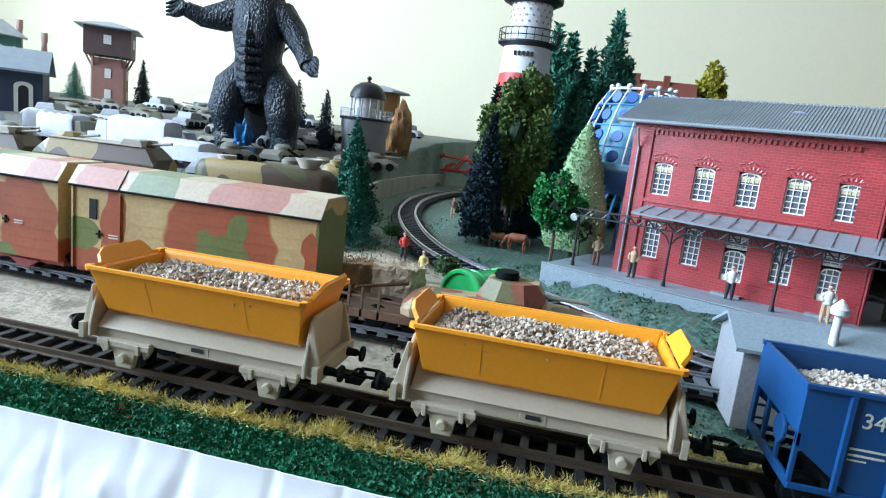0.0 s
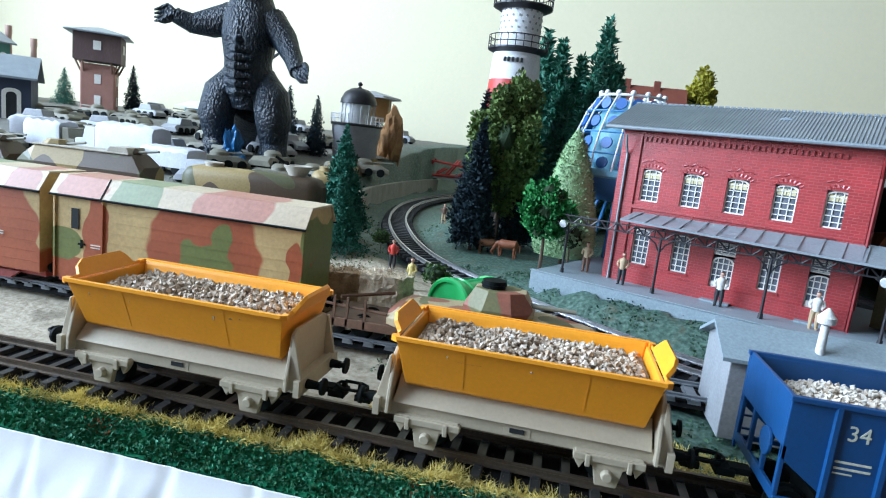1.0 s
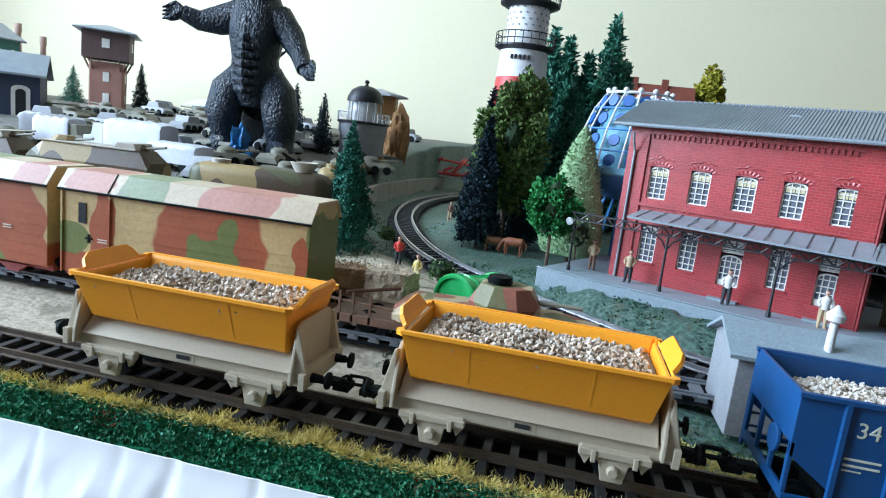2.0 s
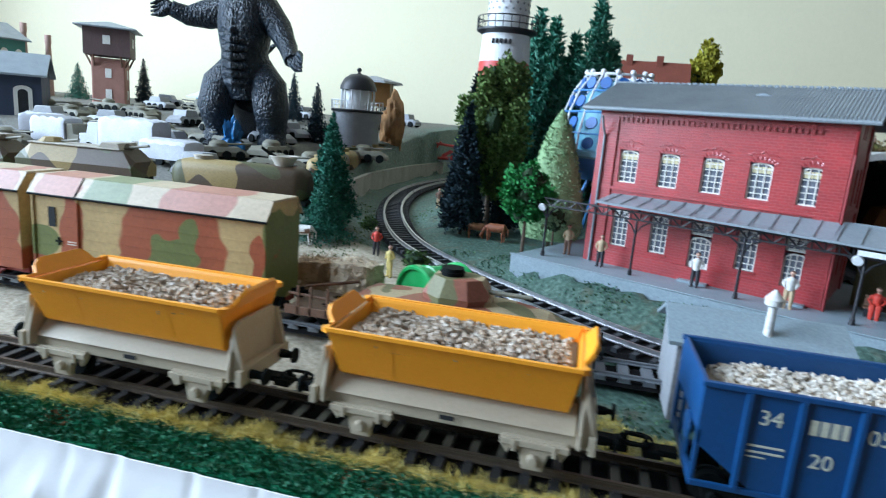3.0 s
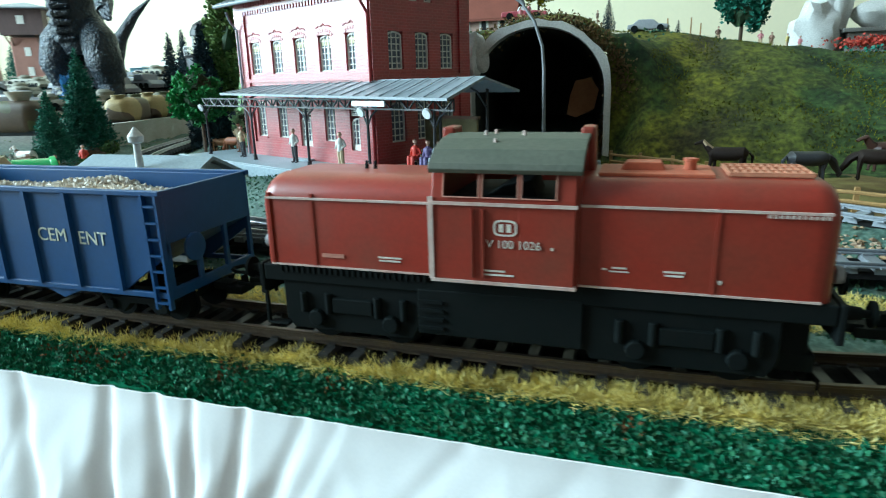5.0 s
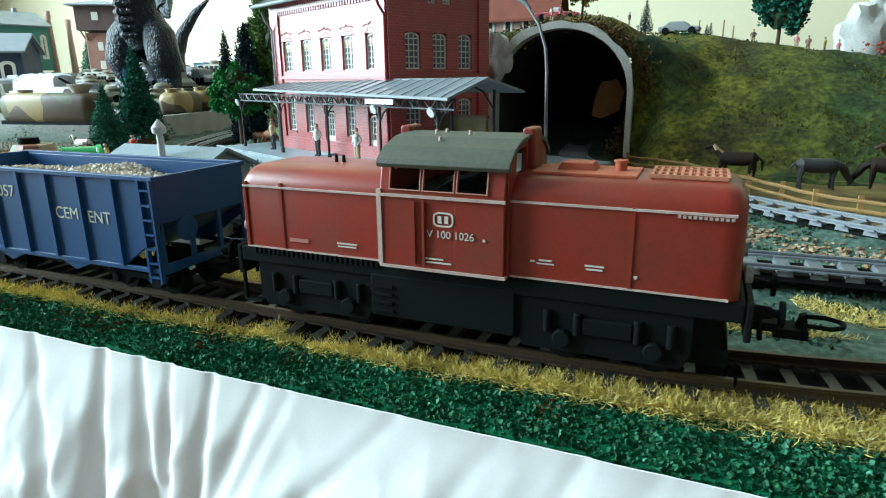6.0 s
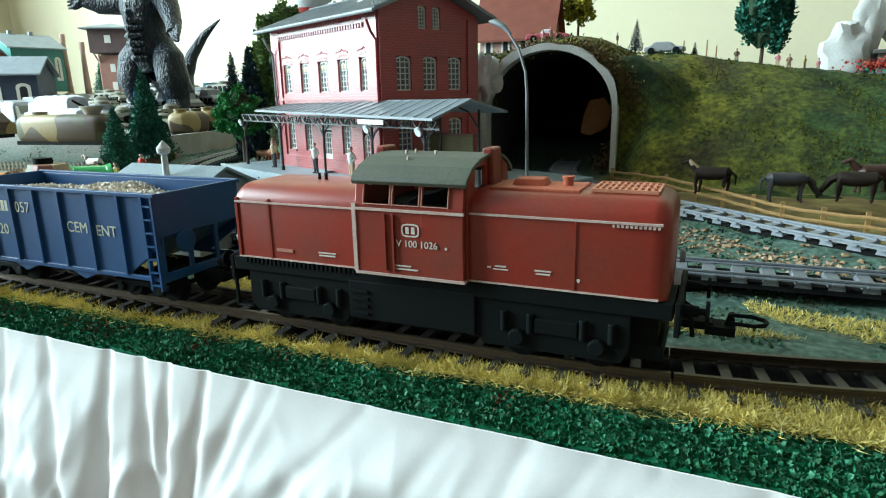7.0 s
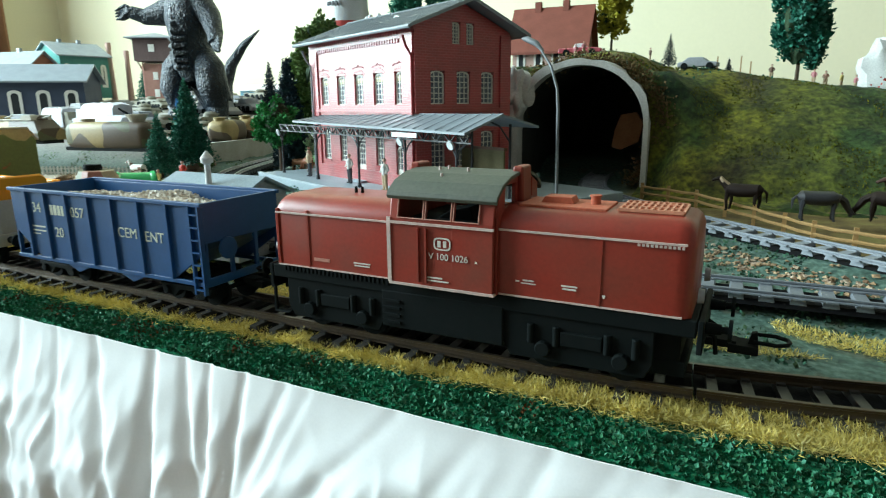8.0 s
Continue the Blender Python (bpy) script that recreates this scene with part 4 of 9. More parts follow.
    part("tub", bm, M["orange"], t, "orange plastic tipping tub", bevel=0.0003)
    bm = bmesh.new()
    for s in (-1, 1):
        box(bm, -0.0374, 0.0374, min(s * 0.0184, s * 0.0198), max(s * 0.0184, s * 0.0198), 0.0432, 0.0443)
        for rx in (-0.0175, 0.0175):
            prism(bm, [(s * 0.0187, 0.0436), (s * 0.0133, 0.0300), (s * 0.01348, 0.0300), (s * 0.01868, 0.0436)], "x", rx - 0.0003, rx + 0.0003)
        for q in (-1, 1):
            prism(bm, [(q * 0.0370, s * 0.0197), (q * 0.0390, s * 0.0184), (q * 0.0390, s * 0.0168), (q * 0.0370, s * 0.0160)], "z", 0.0426, 0.0442)
    part("rim", bm, M["orange"], t, bevel=0.00025)
    for s in (-1, 1):
        bm = bmesh.new()
        lower = [(s * (ends(z) - 0.0006), y, z) for y, z in sec[1:7]]
        bent = [(0.0378, -0.0185, 0.0441), (0.0376, -0.0128, 0.0443), (0.0394, -0.0115, 0.0468), (0.0402, -0.0088, 0.0486), (0.0402, 0.0088, 0.0486), (0.0394, 0.0115, 0.0468), (0.0376, 0.0128, 0.0443), (0.0378, 0.0185, 0.0441)]
        mid_ = [(0.0374, y, 0.0432) for _, y, _ in bent]
        outer = [(s * x_, y, z) for x_, y, z in bent]
        inside = [(s * x_, y, z) for x_, y, z in mid_]
        va = [bm.verts.new(p) for p in inside]
        vb_ = [bm.verts.new(p) for p in outer]
        vc = [bm.verts.new((p[0] + s * 0.0011, p[1], p[2] - 0.0009)) for p in inside]
        vd = [bm.verts.new((p[0] + s * 0.0011, p[1], p[2] - 0.0009)) for p in outer]
        for i in range(7):
            bm.faces.new((va[i], va[i + 1], vb_[i + 1], vb_[i]))
            bm.faces.new((vc[i + 1], vc[i], vd[i], vd[i + 1]))
            bm.faces.new((vb_[i], vb_[i + 1], vd[i + 1], vd[i]))
            bm.faces.new((va[i + 1], va[i], vc[i], vc[i + 1]))
        for i in (0, 7):
            bm.faces.new((va[i], vb_[i], vd[i], vc[i]))
        a = [bm.verts.new(p) for p in lower]
        b = [bm.verts.new((p[0] + s * 0.0011, p[1], p[2])) for p in lower]
        bm.faces.new(a)
        bm.faces.new(b[::-1])
        for i in range(len(a)):
            bm.faces.new((a[i], b[i], b[(i + 1) % len(a)], a[(i + 1) % len(a)]))
        part("end_wall", bm, M["orange"], t, "orange end wall with an outward bent flap", bevel=0.0002)
    rnd = random.Random(seed)
    o1, o2 = rnd.uniform(0, 9), rnd.uniform(0, 9)
    heap = lambda px, py: 0.0398 + 0.0024 * (1 - (px / 0.036) ** 2) * (1 - (py / 0.018) ** 2) + 0.0012 * noise.noise(Vector((px * 90 + o1, py * 90, o2)))
    bm = bmesh.new()
    nx_, ny_ = 24, 12
    vs = [[bm.verts.new((-0.0352 + 0.0704 * i / nx_, -0.0168 + 0.0336 * j / ny_, heap(-0.0352 + 0.0704 * i / nx_, -0.0168 + 0.0336 * j / ny_) - 0.0008)) for i in range(nx_ + 1)] for j in range(ny_ + 1)]
    for j in range(ny_):
        for i in range(nx_):
            bm.faces.new((vs[j][i], vs[j][i + 1], vs[j + 1][i + 1], vs[j + 1][i]))
    part("load_bed", bm, M["gravelbed"], t, "brown gravel below the loose stones")
    stones("gravel_load", t, -0.0332, 0.0332, -0.0165, 0.0165, heap, 1150, 0.00150, M["gravel"], seed, "small grey and brown gravel stones")
    for q in (-1, 1):
        buffers(t, q * 0.0434, q, 0.0205)
        coupling(t, q * 0.0434, q, 0.0165, 0.010)
    return t


M["gravelbed"] = plain("gravel_bed", (0.30, 0.22, 0.15), 0.9, dirt=0.5, grain=1500, wide=300, relief=0.8)
tipper_wagon(-0.3150, 3)
tipper_wagon(-0.2045, 8)


# ---------------------------------------------------------------- blue hopper
def hopper_wagon():
    L0, L1, W, ZT, ZB = -0.0550, 0.0550, 0.0185, 0.0462, 0.0185
    t = thing("hopper_wagon", -0.0820, -0.001, 0, 0, "blue plastic ribbed hopper wagon loaded with pale gravel", "wagon")
    for s in (-1, 1):
        bm = bmesh.new()
        prism(bm, [(L0, ZT), (L1, ZT), (L1, 0.0300), (L1 - 0.0155, 0.0195), (L1 - 0.030, ZB), (L1 - 0.039, 0.0150), (L1 - 0.048, ZB), (L0 + 0.048, ZB), (L0 + 0.039, 0.0150), (L0 + 0.030, ZB), (L0 + 0.0145, 0.0195), (L0, 0.0300)][::s], "y", s * W, s * (W - 0.0010))
        part("side_wall", bm, M["blue"], t, bevel=0.0002)
        bm = bmesh.new()
        box(bm, L0 - 0.0006, L1 + 0.0006, min(s * (W - 0.0008), s * (W + 0.0010)), max(s * (W - 0.0008), s * (W + 0.0010)), ZT - 0.0004, ZT + 0.0010)
        part("top_rail", bm, M["blue"], t, bevel=0.0002)
        bm = bmesh.new()
        box(bm, L0, L1, min(s * (W - 0.0006), s * (W + 0.0006)), max(s * (W - 0.0006), s * (W + 0.0006)), 0.0178, 0.0194)
        part("sill", bm, M["blue"], t, bevel=0.0002)
        for k in (0.0110, 0.0234, 0.0370, 0.0505, 0.0640, 0.0786, 0.0935):
            bm = bmesh.new()
            prism(bm, [(L0 + k - 0.0008, s * W), (L0 + k + 0.0008, s * W), (L0 + k + 0.0006, s * (W + 0.0011)), (L0 + k - 0.0006, s * (W + 0.0011))], "z", 0.0192, ZT)
            part("rib", bm, M["blue"], t)
        for e in (-s,):
            bm = bmesh.new()
            xe = e * 0.0523
            for d in (-0.0022, 0.0022):
                box(bm, xe + d - 0.0004, xe + d + 0.0004, min(s * W, s * (W + 0.0014)), max(s * W, s * (W + 0.0014)), 0.0150, ZT)
            for k in range(7):
                z = 0.0165 + k * 0.0044
                box(bm, xe - 0.0022, xe + 0.0022, min(s * (W + 0.0006), s * (W + 0.0014)), max(s * (W + 0.0006), s * (W + 0.0014)), z, z + 0.0006)
            part("ladder", bm, M["blue"], t)
    for e in (-1, 1):
        x1 = e * 0.0550
        bm = bmesh.new()
        prism(bm, [(x1, ZT + 0.0008), (x1, 0.0330), (x1 - e * 0.030, 0.0175), (x1 - e * 0.0305, 0.0185), (x1 - e * 0.0012, 0.0345), (x1 - e * 0.0012, ZT + 0.0008)], "y", -W + 0.0008, W - 0.0008)
        part("end_wall", bm, M["blue"], t, bevel=0.0002)
        bm = bmesh.new()
        box(bm, min(x1, x1 - e * 0.0012), max(x1, x1 - e * 0.0012), -W, W, 0.0175, 0.0205)
        for y in (-W + 0.0008, -0.006, 0.006, W - 0.0008):
            box(bm, min(x1, x1 - e * 0.0012), max(x1, x1 - e * 0.0012), y - 0.0008, y + 0.0008, 0.0200, 0.0335)
        rod(bm, (x1, -0.0085, 0.0300), (x1 + e * 0.001, -0.0085, 0.0300), 0.0040, 0.0040, 14)
        part("end_frame", bm, M["blue"], t, bevel=0.0002)
        # bogie
        bx = e * 0.0375
        for s in (-1, 1):
            bm = bmesh.new()
            prism(bm, [(bx - 0.0135, 0.0150), (bx + 0.0135, 0.0150), (bx + 0.0120, 0.0115), (bx + 0.0060, 0.0100), (bx + 0.0030, 0.0130), (bx - 0.0030, 0.0130), (bx - 0.0060, 0.0100), (bx - 0.0120, 0.0115)], "y", s * 0.0105, s * 0.0135)
            for k in (-0.0095, 0.0095):
                rod(bm, (bx + k, s * 0.012, 0.0125), (bx + k, s * 0.0146, 0.0125), 0.0019, 0.0015, 10)
            part("bogie_frame", bm, M["black"], t, bevel=0.0003)
        bm = bmesh.new()
        box(bm, bx - 0.004, bx + 0.004, -0.0105, 0.0105, 0.0125, 0.0175)
        part("bolster", bm, M["black"], t)
        for k in (-0.0095, 0.0095):
            wheelset(t, bx + k, 0.0075, 0.0048)
        coupling(t, x1, e, 0.0165, 0.010)
    heap = lambda px, py: 0.0410 + 0.0030 * (1 - (py / 0.02) ** 2) * (0.6 + 0.5 * math.sin(px * 120 + 1)) + 0.002 * noise.noise(Vector((px * 60, py * 60, 4))) - max(0, px - 0.026) * 0.22 - max(0, -0.032 - px) * 0.22
    bm = bmesh.new()
    nx_, ny_ = 50, 14
    vs = [[bm.verts.new((-0.0500 + 0.1000 * i / nx_, -0.0174 + 0.0348 * j / ny_, heap(-0.0500 + 0.1000 * i / nx_, -0.0174 + 0.0348 * j / ny_) - 0.0006)) for i in range(nx_ + 1)] for j in range(ny_ + 1)]
    for j in range(ny_):
        for i in range(nx_):
            bm.faces.new((vs[j][i], vs[j][i + 1], vs[j + 1][i + 1], vs[j + 1][i]))
    part("load_bed", bm, plain("pale_gravel_bed", (0.45, 0.36, 0.26), 0.9, dirt=0.5, grain=1500, wide=300, relief=0.8), t, "pale gravel below the loose stones")
    stones("gravel_load", t, -0.0475, 0.0445, -0.0170, 0.0170, heap, 2100, 0.0014, M["palegravel"], 21, "pale cream gravel stones")
    ys = -W - 0.0001
    cr = M["lettercream"]
    lettering("34", 0.0058, cr, t, UP(-0.0382, ys, 0.0395))
    bars([(-0.0026, 0, 0.0018, 0.0040), (-0.0002, 0, 0.0018, 0.0040), (0.0022, 0, 0.0018, 0.0040), (0.0044, 0, 0.0014, 0.0040)], cr, t, UP(-0.0257, ys, 0.0393))
    lettering("057", 0.0056, cr, t, UP(-0.0122, ys, 0.0390))
    bars([(0, 0.0009, 0.0085, 0.0006), (0, -0.0008, 0.0085, 0.0006), (-0.002, -0.0022, 0.0045, 0.0004)], cr, t, UP(-0.0382, ys, 0.0310))
    lettering("20", 0.0056, cr, t, UP(-0.0252, ys, 0.0302))
    lettering("CEM", 0.0054, cr, t, UP(0.0161, ys, 0.0336))
    lettering("ENT", 0.0054, cr, t, UP(0.0305, ys, 0.0332))
    return t


M["palegravel"] = islands("pale_gravel", ((0.48, 0.37, 0.26), (0.72, 0.64, 0.54), (0.82, 0.77, 0.69), (0.60, 0.50, 0.38), (0.78, 0.74, 0.67)), 0.6)
M["lettercream"] = plain("cream_print", (0.60, 0.62, 0.50), 0.6, dirt=0.2)
hopper_wagon()


# ---------------------------------------------------------------- red diesel locomotive
def locomotive():
    t = thing("diesel_locomotive", 0, 0, 0, 0, "worn red diesel locomotive with dark green cab roof and black underframe", "locomotive")

    def hood_section(w, zs, zt, r):
        a = [(-w, 0.0285), (-w, zs)]
        for i in range(1, 7):
            th = math.pi / 2 * i / 6
            a.append((-w + r * (1 - math.cos(th)), zs + (zt - zs) * math.sin(th)))
        return a + [(-y, z) for y, z in a[::-1]]

    def hood(name, x0, x1, w, zs, zt, r, end):
        bm, rings = bmesh.new(), []
        for k, f in ((0.0, 0.70), (0.0008, 0.86), (0.0022, 0.96), (0.0045, 1.0)):
            x_ = x0 + k if end < 0 else x1 - k
            rings.append((x_, f))
        rings.append((x1 if end < 0 else x0, 1.0))
        sec = hood_section(w, zs, zt, r)
        loft(bm, [[(x_, y * (1 - (1 - f) * 0.45), z if z < 0.03 else z - (1 - f) * 0.010) for y, z in sec] for x_, f in rings])
        return part(name, bm, M["red"], t, "red engine hood with faded top", smooth=True)
    hood("hood", 0.0, 0.0465, 0.0152, 0.0455, 0.0512, 0.0085, -1)
    hood("hood", 0.0775, 0.1273, 0.0152, 0.0462, 0.0520, 0.0075, 1)
    # door seams, lining and hand rails
    for s in (-1, 1):
        y = s * 0.0154
        for x0, x1, zz in ((0.002, 0.046, 0.0458), (0.0785, 0.1253, 0.0465)):
            bm = bmesh.new()
            box(bm, x0, x1, min(y - s * 0.0006, y + s * 0.0003), max(y - s * 0.0006, y + s * 0.0003), zz - 0.00022, zz + 0.00028)
            part("hand_rail", bm, M["white"], t, "worn white lining rail")
            bm = bmesh.new()
            box(bm, x0, x1, min(y - s * 0.0006, y + s * 0.0002), max(y - s * 0.0006, y + s * 0.0002), 0.0286, 0.0290)
            part("lining", bm, M["white"], t)
        for xx in (0.0025, 0.0145, 0.1055):
            bm = bmesh.new()
            box(bm, xx - 0.0004, xx + 0.0004, min(y - s * 0.0012, y + s * 0.0001), max(y - s * 0.0012, y + s * 0.0001), 0.0290, 0.0470)
            part("door_strip", bm, M["red"], t)
        bm = bmesh.new()
        for k in range(10):
            xx = 0.1142 + k * 0.0011
            box(bm, xx - 0.0003, xx + 0.0003, min(y - s * 0.001, y - s * 0.00042), max(y - s * 0.001, y - s * 0.00042), 0.0300, 0.0455)
        part("radiator_grille", bm, M["red"], t)
        bm = bmesh.new()
        for k in range(11):
            xx = 0.1145 + k * 0.0010
            box(bm, xx - 0.0003, xx + 0.0003, min(y, y + s * 0.0004), max(y, y + s * 0.0004), 0.0455, 0.0461)
        part("grille_teeth", bm, M["white"], t)
    # hood tops
    bm = bmesh.new()
    box(bm, 0.0815, 0.1050, -0.0085, 0.0060, 0.0518, 0.0526)
    prism(bm, [(0.0860, 0.0524), (0.0955, 0.0524), (0.0945, 0.0543), (0.0872, 0.0543)], "y", -0.0035, 0.0020)
    part("hood_top_plate", bm, M["dustred"], t, "dusty pale red top plate", bevel=0.0002)
    bm = bmesh.new()
    rod(bm, (0.1005, -0.001, 0.0522), (0.1005, -0.001, 0.0545), 0.0013, 0.0013, 12)
    rod(bm, (0.1005, -0.001, 0.0545), (0.1005, -0.001, 0.0550), 0.0016, 0.0016, 12)
    part("exhaust_cap", bm, M["dustred"], t, smooth=True)
    bm = bmesh.new()
    box(bm, 0.1078, 0.1232, -0.0070, 0.0068, 0.0518, 0.0524)
    for k in range(11):
        xx = 0.1078 + 0.0154 * k / 10
        box(bm, xx - 0.0003, xx + 0.0003, -0.0070, 0.0068, 0.0522, 0.0529)
    for yy in (-0.0070, -0.0025, 0.0025, 0.0068):
        box(bm, 0.1078, 0.1232, yy - 0.0003, yy + 0.0003, 0.0522, 0.0530)
    part("roof_grille", bm, plain("faded_red_plastic", (0.56, 0.24, 0.14), 0.6, dirt=0.3), t, "faded pale red roof grille")
    bm = bmesh.new()
    for k in (0.0228, 0.0252):
        rod(bm, (k, 0.0, 0.0508), (k, 0.0, 0.0532), 0.0006, 0.0004, 8)
    part("horn", bm, M["black"], t)
    # cab
    cx0, cx1, w = 0.0462, 0.0780, 0.0180
    lights = ((0.0028, 0.0108), (0.0116, 0.0194), (0.0202, 0.0276))
    for s in (-1, 1):
        bm = bmesh.new()
        panel(bm, cx1 - cx0, 0.0262, 0.0012, [(u0, u1, 0.0189, 0.0255) for u0, u1 in lights])
        for v in bm.verts:
            if v.co.z > 0.018:
                v.co.y += (v.co.z - 0.018) * 0.22
        o = part("cab_side", bm, M["red"], t, bevel=0.0003)
        o.matrix_basis = pose(cx0, -w, 0.0290) if s < 0 else pose(cx1, w, 0.0290, 0, 0, 180)
        for u0, u1 in lights:
            bm = bmesh.new()
            panel(bm, u1 - u0 + 0.0003, 0.0070, 0.0005, [(0.00025, u1 - u0 + 0.00005, 0.00025, 0.00675)])
            fr = part("window_frame", bm, M["lightred"], o, "pale rubbed window frame")
            fr.matrix_basis = pose(u0 - 0.00015, 0.0006, 0.0188, -12.4, 0, 0) @ pose(0, -0.0009, 0)
    for x_, d in ((cx0, -1), (cx1, 1)):
        bm = bmesh.new()
        panel(bm, 2 * w - 0.0024, 0.0325, 0.0012, [(0.0050, 0.0135, 0.0235, 0.0290), (0.0200, 0.0285, 0.0235, 0.0290)])
        for v in bm.verts:
            if v.co.z > 0.020:
                v.co.x += (0.0168 - v.co.x) * (v.co.z - 0.020) * 9
        # trimmed to the curve of the roof
        for q in (-1, 1):
            for p_, n_ in (((0.0180, 0.0, 0.0547), (0.0044, 0, 0.0100)), ((0.0080, 0.0, 0.0591), (0.0007, 0, 0.0080))):
                bmesh.ops.bisect_plane(bm, geom=bm.verts[:] + bm.edges[:] + bm.faces[:], plane_co=(q * p_[0] + w - 0.0012, 0, p_[2] - 0.0285), plane_no=(q * n_[0], 0, n_[2]), clear_outer=True)
                bmesh.ops.holes_fill(bm, edges=[e for e in bm.edges if e.is_boundary])
        o = part("cab_end", bm, M["red"], t, bevel=0.0003)
        o.matrix_basis = pose(x_ + (0.0012 if d < 0 else 0.0006), -w + 0.0012, 0.0285, 0, 0, 90)
    bm = bmesh.new()
    box(bm, cx0 - 0.0004, cx1 + 0.0004, -w - 0.0004, w + 0.0004, 0.0284, 0.0291)
    for s in (-1, 1):
        box(bm, cx0 - 0.0003, cx1 + 0.0003, min(s * w, s * (w + 0.0005)), max(s * w, s * (w + 0.0005)), 0.0463, 0.0470)
        box(bm, cx0 - 0.0008, cx0 + 0.0004, min(s * w, s * (w + 0.0003)), max(s * w, s * (w + 0.0003)), 0.0290, 0.0480)
    part("cab_lining", bm, M["white"], t, "worn white cab lining")
    for dx in (0.0005, 0.0030):
        for s in (-1, 1):
            bm = bmesh.new()
            box(bm, cx0 + 0.0085 + dx, cx0 + 0.0091 + dx, min(s * w, s * (w + 0.0007)), max(s * w, s * (w + 0.0007)), 0.0300, 0.0455)
            part("door_rail", bm, M["red"], t)
    bm = bmesh.new()
    roof = [(-0.0186, 0.0542), (-0.0180, 0.0554), (-0.0140, 0.0580), (-0.0080, 0.0598), (0.0, 0.0605), (0.0080, 0.0598), (0.0140, 0.0580), (0.0180, 0.0554), (0.0186, 0.0542)]
    prism(bm, roof + [(y * 0.97, z - 0.0010) for y, z in roof[::-1]], "x", cx0 - 0.0004, cx1 + 0.0012)
    part("cab_roof", bm, M["roofgreen"], t, "dull dark green curved cab roof", bevel=0.0002)
    bm = bmesh.new()
    for rx, ry, rz in ((0.0555, -0.004, 0.0606), (0.0575, -0.002, 0.0607), (0.0645, -0.004, 0.0606), (0.0590, -0.010, 0.0594)):
        rod(bm, (rx, ry, rz - 0.001), (rx, ry, rz + 0.0006), 0.0005, 0.0004, 6)
    part("roof_fittings", bm, M["white"], t)
    for x_, d in ((cx0 - 0.0010, -1), (cx1 + 0.0002, 1)):
        bm = bmesh.new()
        prism(bm, [(x_ - 0.0016, 0.0500), (x_ + 0.0022, 0.0500), (x_ + 0.0018, 0.0618), (x_ - 0.0012, 0.0618)], "y", -0.0015, 0.0060)
        part("exhaust_pipe", bm, M["red"], t, bevel=0.0006)
    bm = bmesh.new()
    box(bm, cx0 + 0.002, cx1 - 0.002, -w + 0.003, w - 0.003, 0.0440, 0.0468)
    prism(bm, [(cx0 + 0.010, 0.0465), (cx0 + 0.022, 0.0465), (cx0 + 0.0205, 0.0505), (cx0 + 0.014, 0.0490)], "y", -0.008, 0.006)
    part("cab_interior", bm, M["black"], t, "dark grey control desk inside the cab", bevel=0.0003)
    bm = bmesh.new()
    box(bm, 0, 0.0007, -0.0004, 0.0004, -0.0008, 0.0008)
    rib_mesh = mesh_of("footplate_rib", bm, M["black"])
    # underframe
    bm = bmesh.new()
    box(bm, -0.0010, 0.1288, -0.0150, 0.0150, 0.0240, 0.0284)
    box(bm, 0.0030, 0.1253, -0.0110, 0.0110, 0.0150, 0.0245)
    box(bm, 0.0020, 0.1268, -0.0111, 0.0111, 0.0118, 0.0160)
    part("frame", bm, M["black"], t, "black underframe", bevel=0.0004)
    for s in (-1, 1):
        bm = bmesh.new()
        box(bm, 0.0410, 0.0800, min(s * 0.0100, s * 0.0152), max(s * 0.0100, s * 0.0152), 0.0135, 0.0250)
        part("fuel_tank", bm, M["black"], t, bevel=0.0004)
        for k in range(4):
            bm = bmesh.new()
            box(bm, 0.0415, 0.0475, min(s * 0.0150, s * 0.0158), max(s * 0.0150, s * 0.0158), 0.0150 + k * 0.0022, 0.0158 + k * 0.0022)
            part("tank_rib", bm, M["black"], t)
        for k in range(26):
            for x0 in (0.0040,):
                piece("footplate_rib", rib_mesh, t, pose(x0 + k * 0.00155, s * 0.0152, 0.0276))
    for s in (-1, 1):
        for x0, x1 in ((0.0040, 0.0412), (0.0798, 0.1195)):
            bm = bmesh.new()
            prism(bm, [(x0, 0.0245), (x1, 0.0245), (x1, 0.0150), (x1 - 0.002, 0.0112), (x0 + 0.002, 0.0112), (x0, 0.0150)], "y", s * 0.0136, s * 0.0143)
            part("skirt", bm, M["black"], t, "smooth black skirt over the wheels", bevel=0.0004)
    for bx in (0.0235, 0.1015):
        for s in (-1, 1):
            bm = bmesh.new()
            prism(bm, [(bx - 0.0165, 0.0215), (bx + 0.0165, 0.0215), (bx + 0.0165, 0.0180), (bx + 0.0135, 0.0120), (bx + 0.0070, 0.0120), (bx + 0.0040, 0.0155), (bx - 0.0040, 0.0155), (bx - 0.0070, 0.0120), (bx - 0.0135, 0.0120), (bx - 0.0165, 0.0180)], "y", s * 0.0112, s * 0.0140)
            for k in (-0.0102, 0.0102):
                rod(bm, (bx + k, s * 0.0125, 0.0148), (bx + k, s * 0.0158, 0.0148), 0.0026, 0.0021, 12)
                for q in (-0.0035, 0.0035):
                    rod(bm, (bx + k + q, s * 0.0145, 0.0160), (bx + k + q, s * 0.0145, 0.0215), 0.0011, 0.0011, 8)
            box(bm, bx - 0.0055, bx + 0.0055, min(s * 0.0135, s * 0.0152), max(s * 0.0135, s * 0.0152), 0.0165, 0.0205)
            part("bogie_frame", bm, M["black"], t, bevel=0.0003)
        for k in (-0.0102, 0.0102):
            wheelset(t, bx + k, 0.0075, 0.0058)
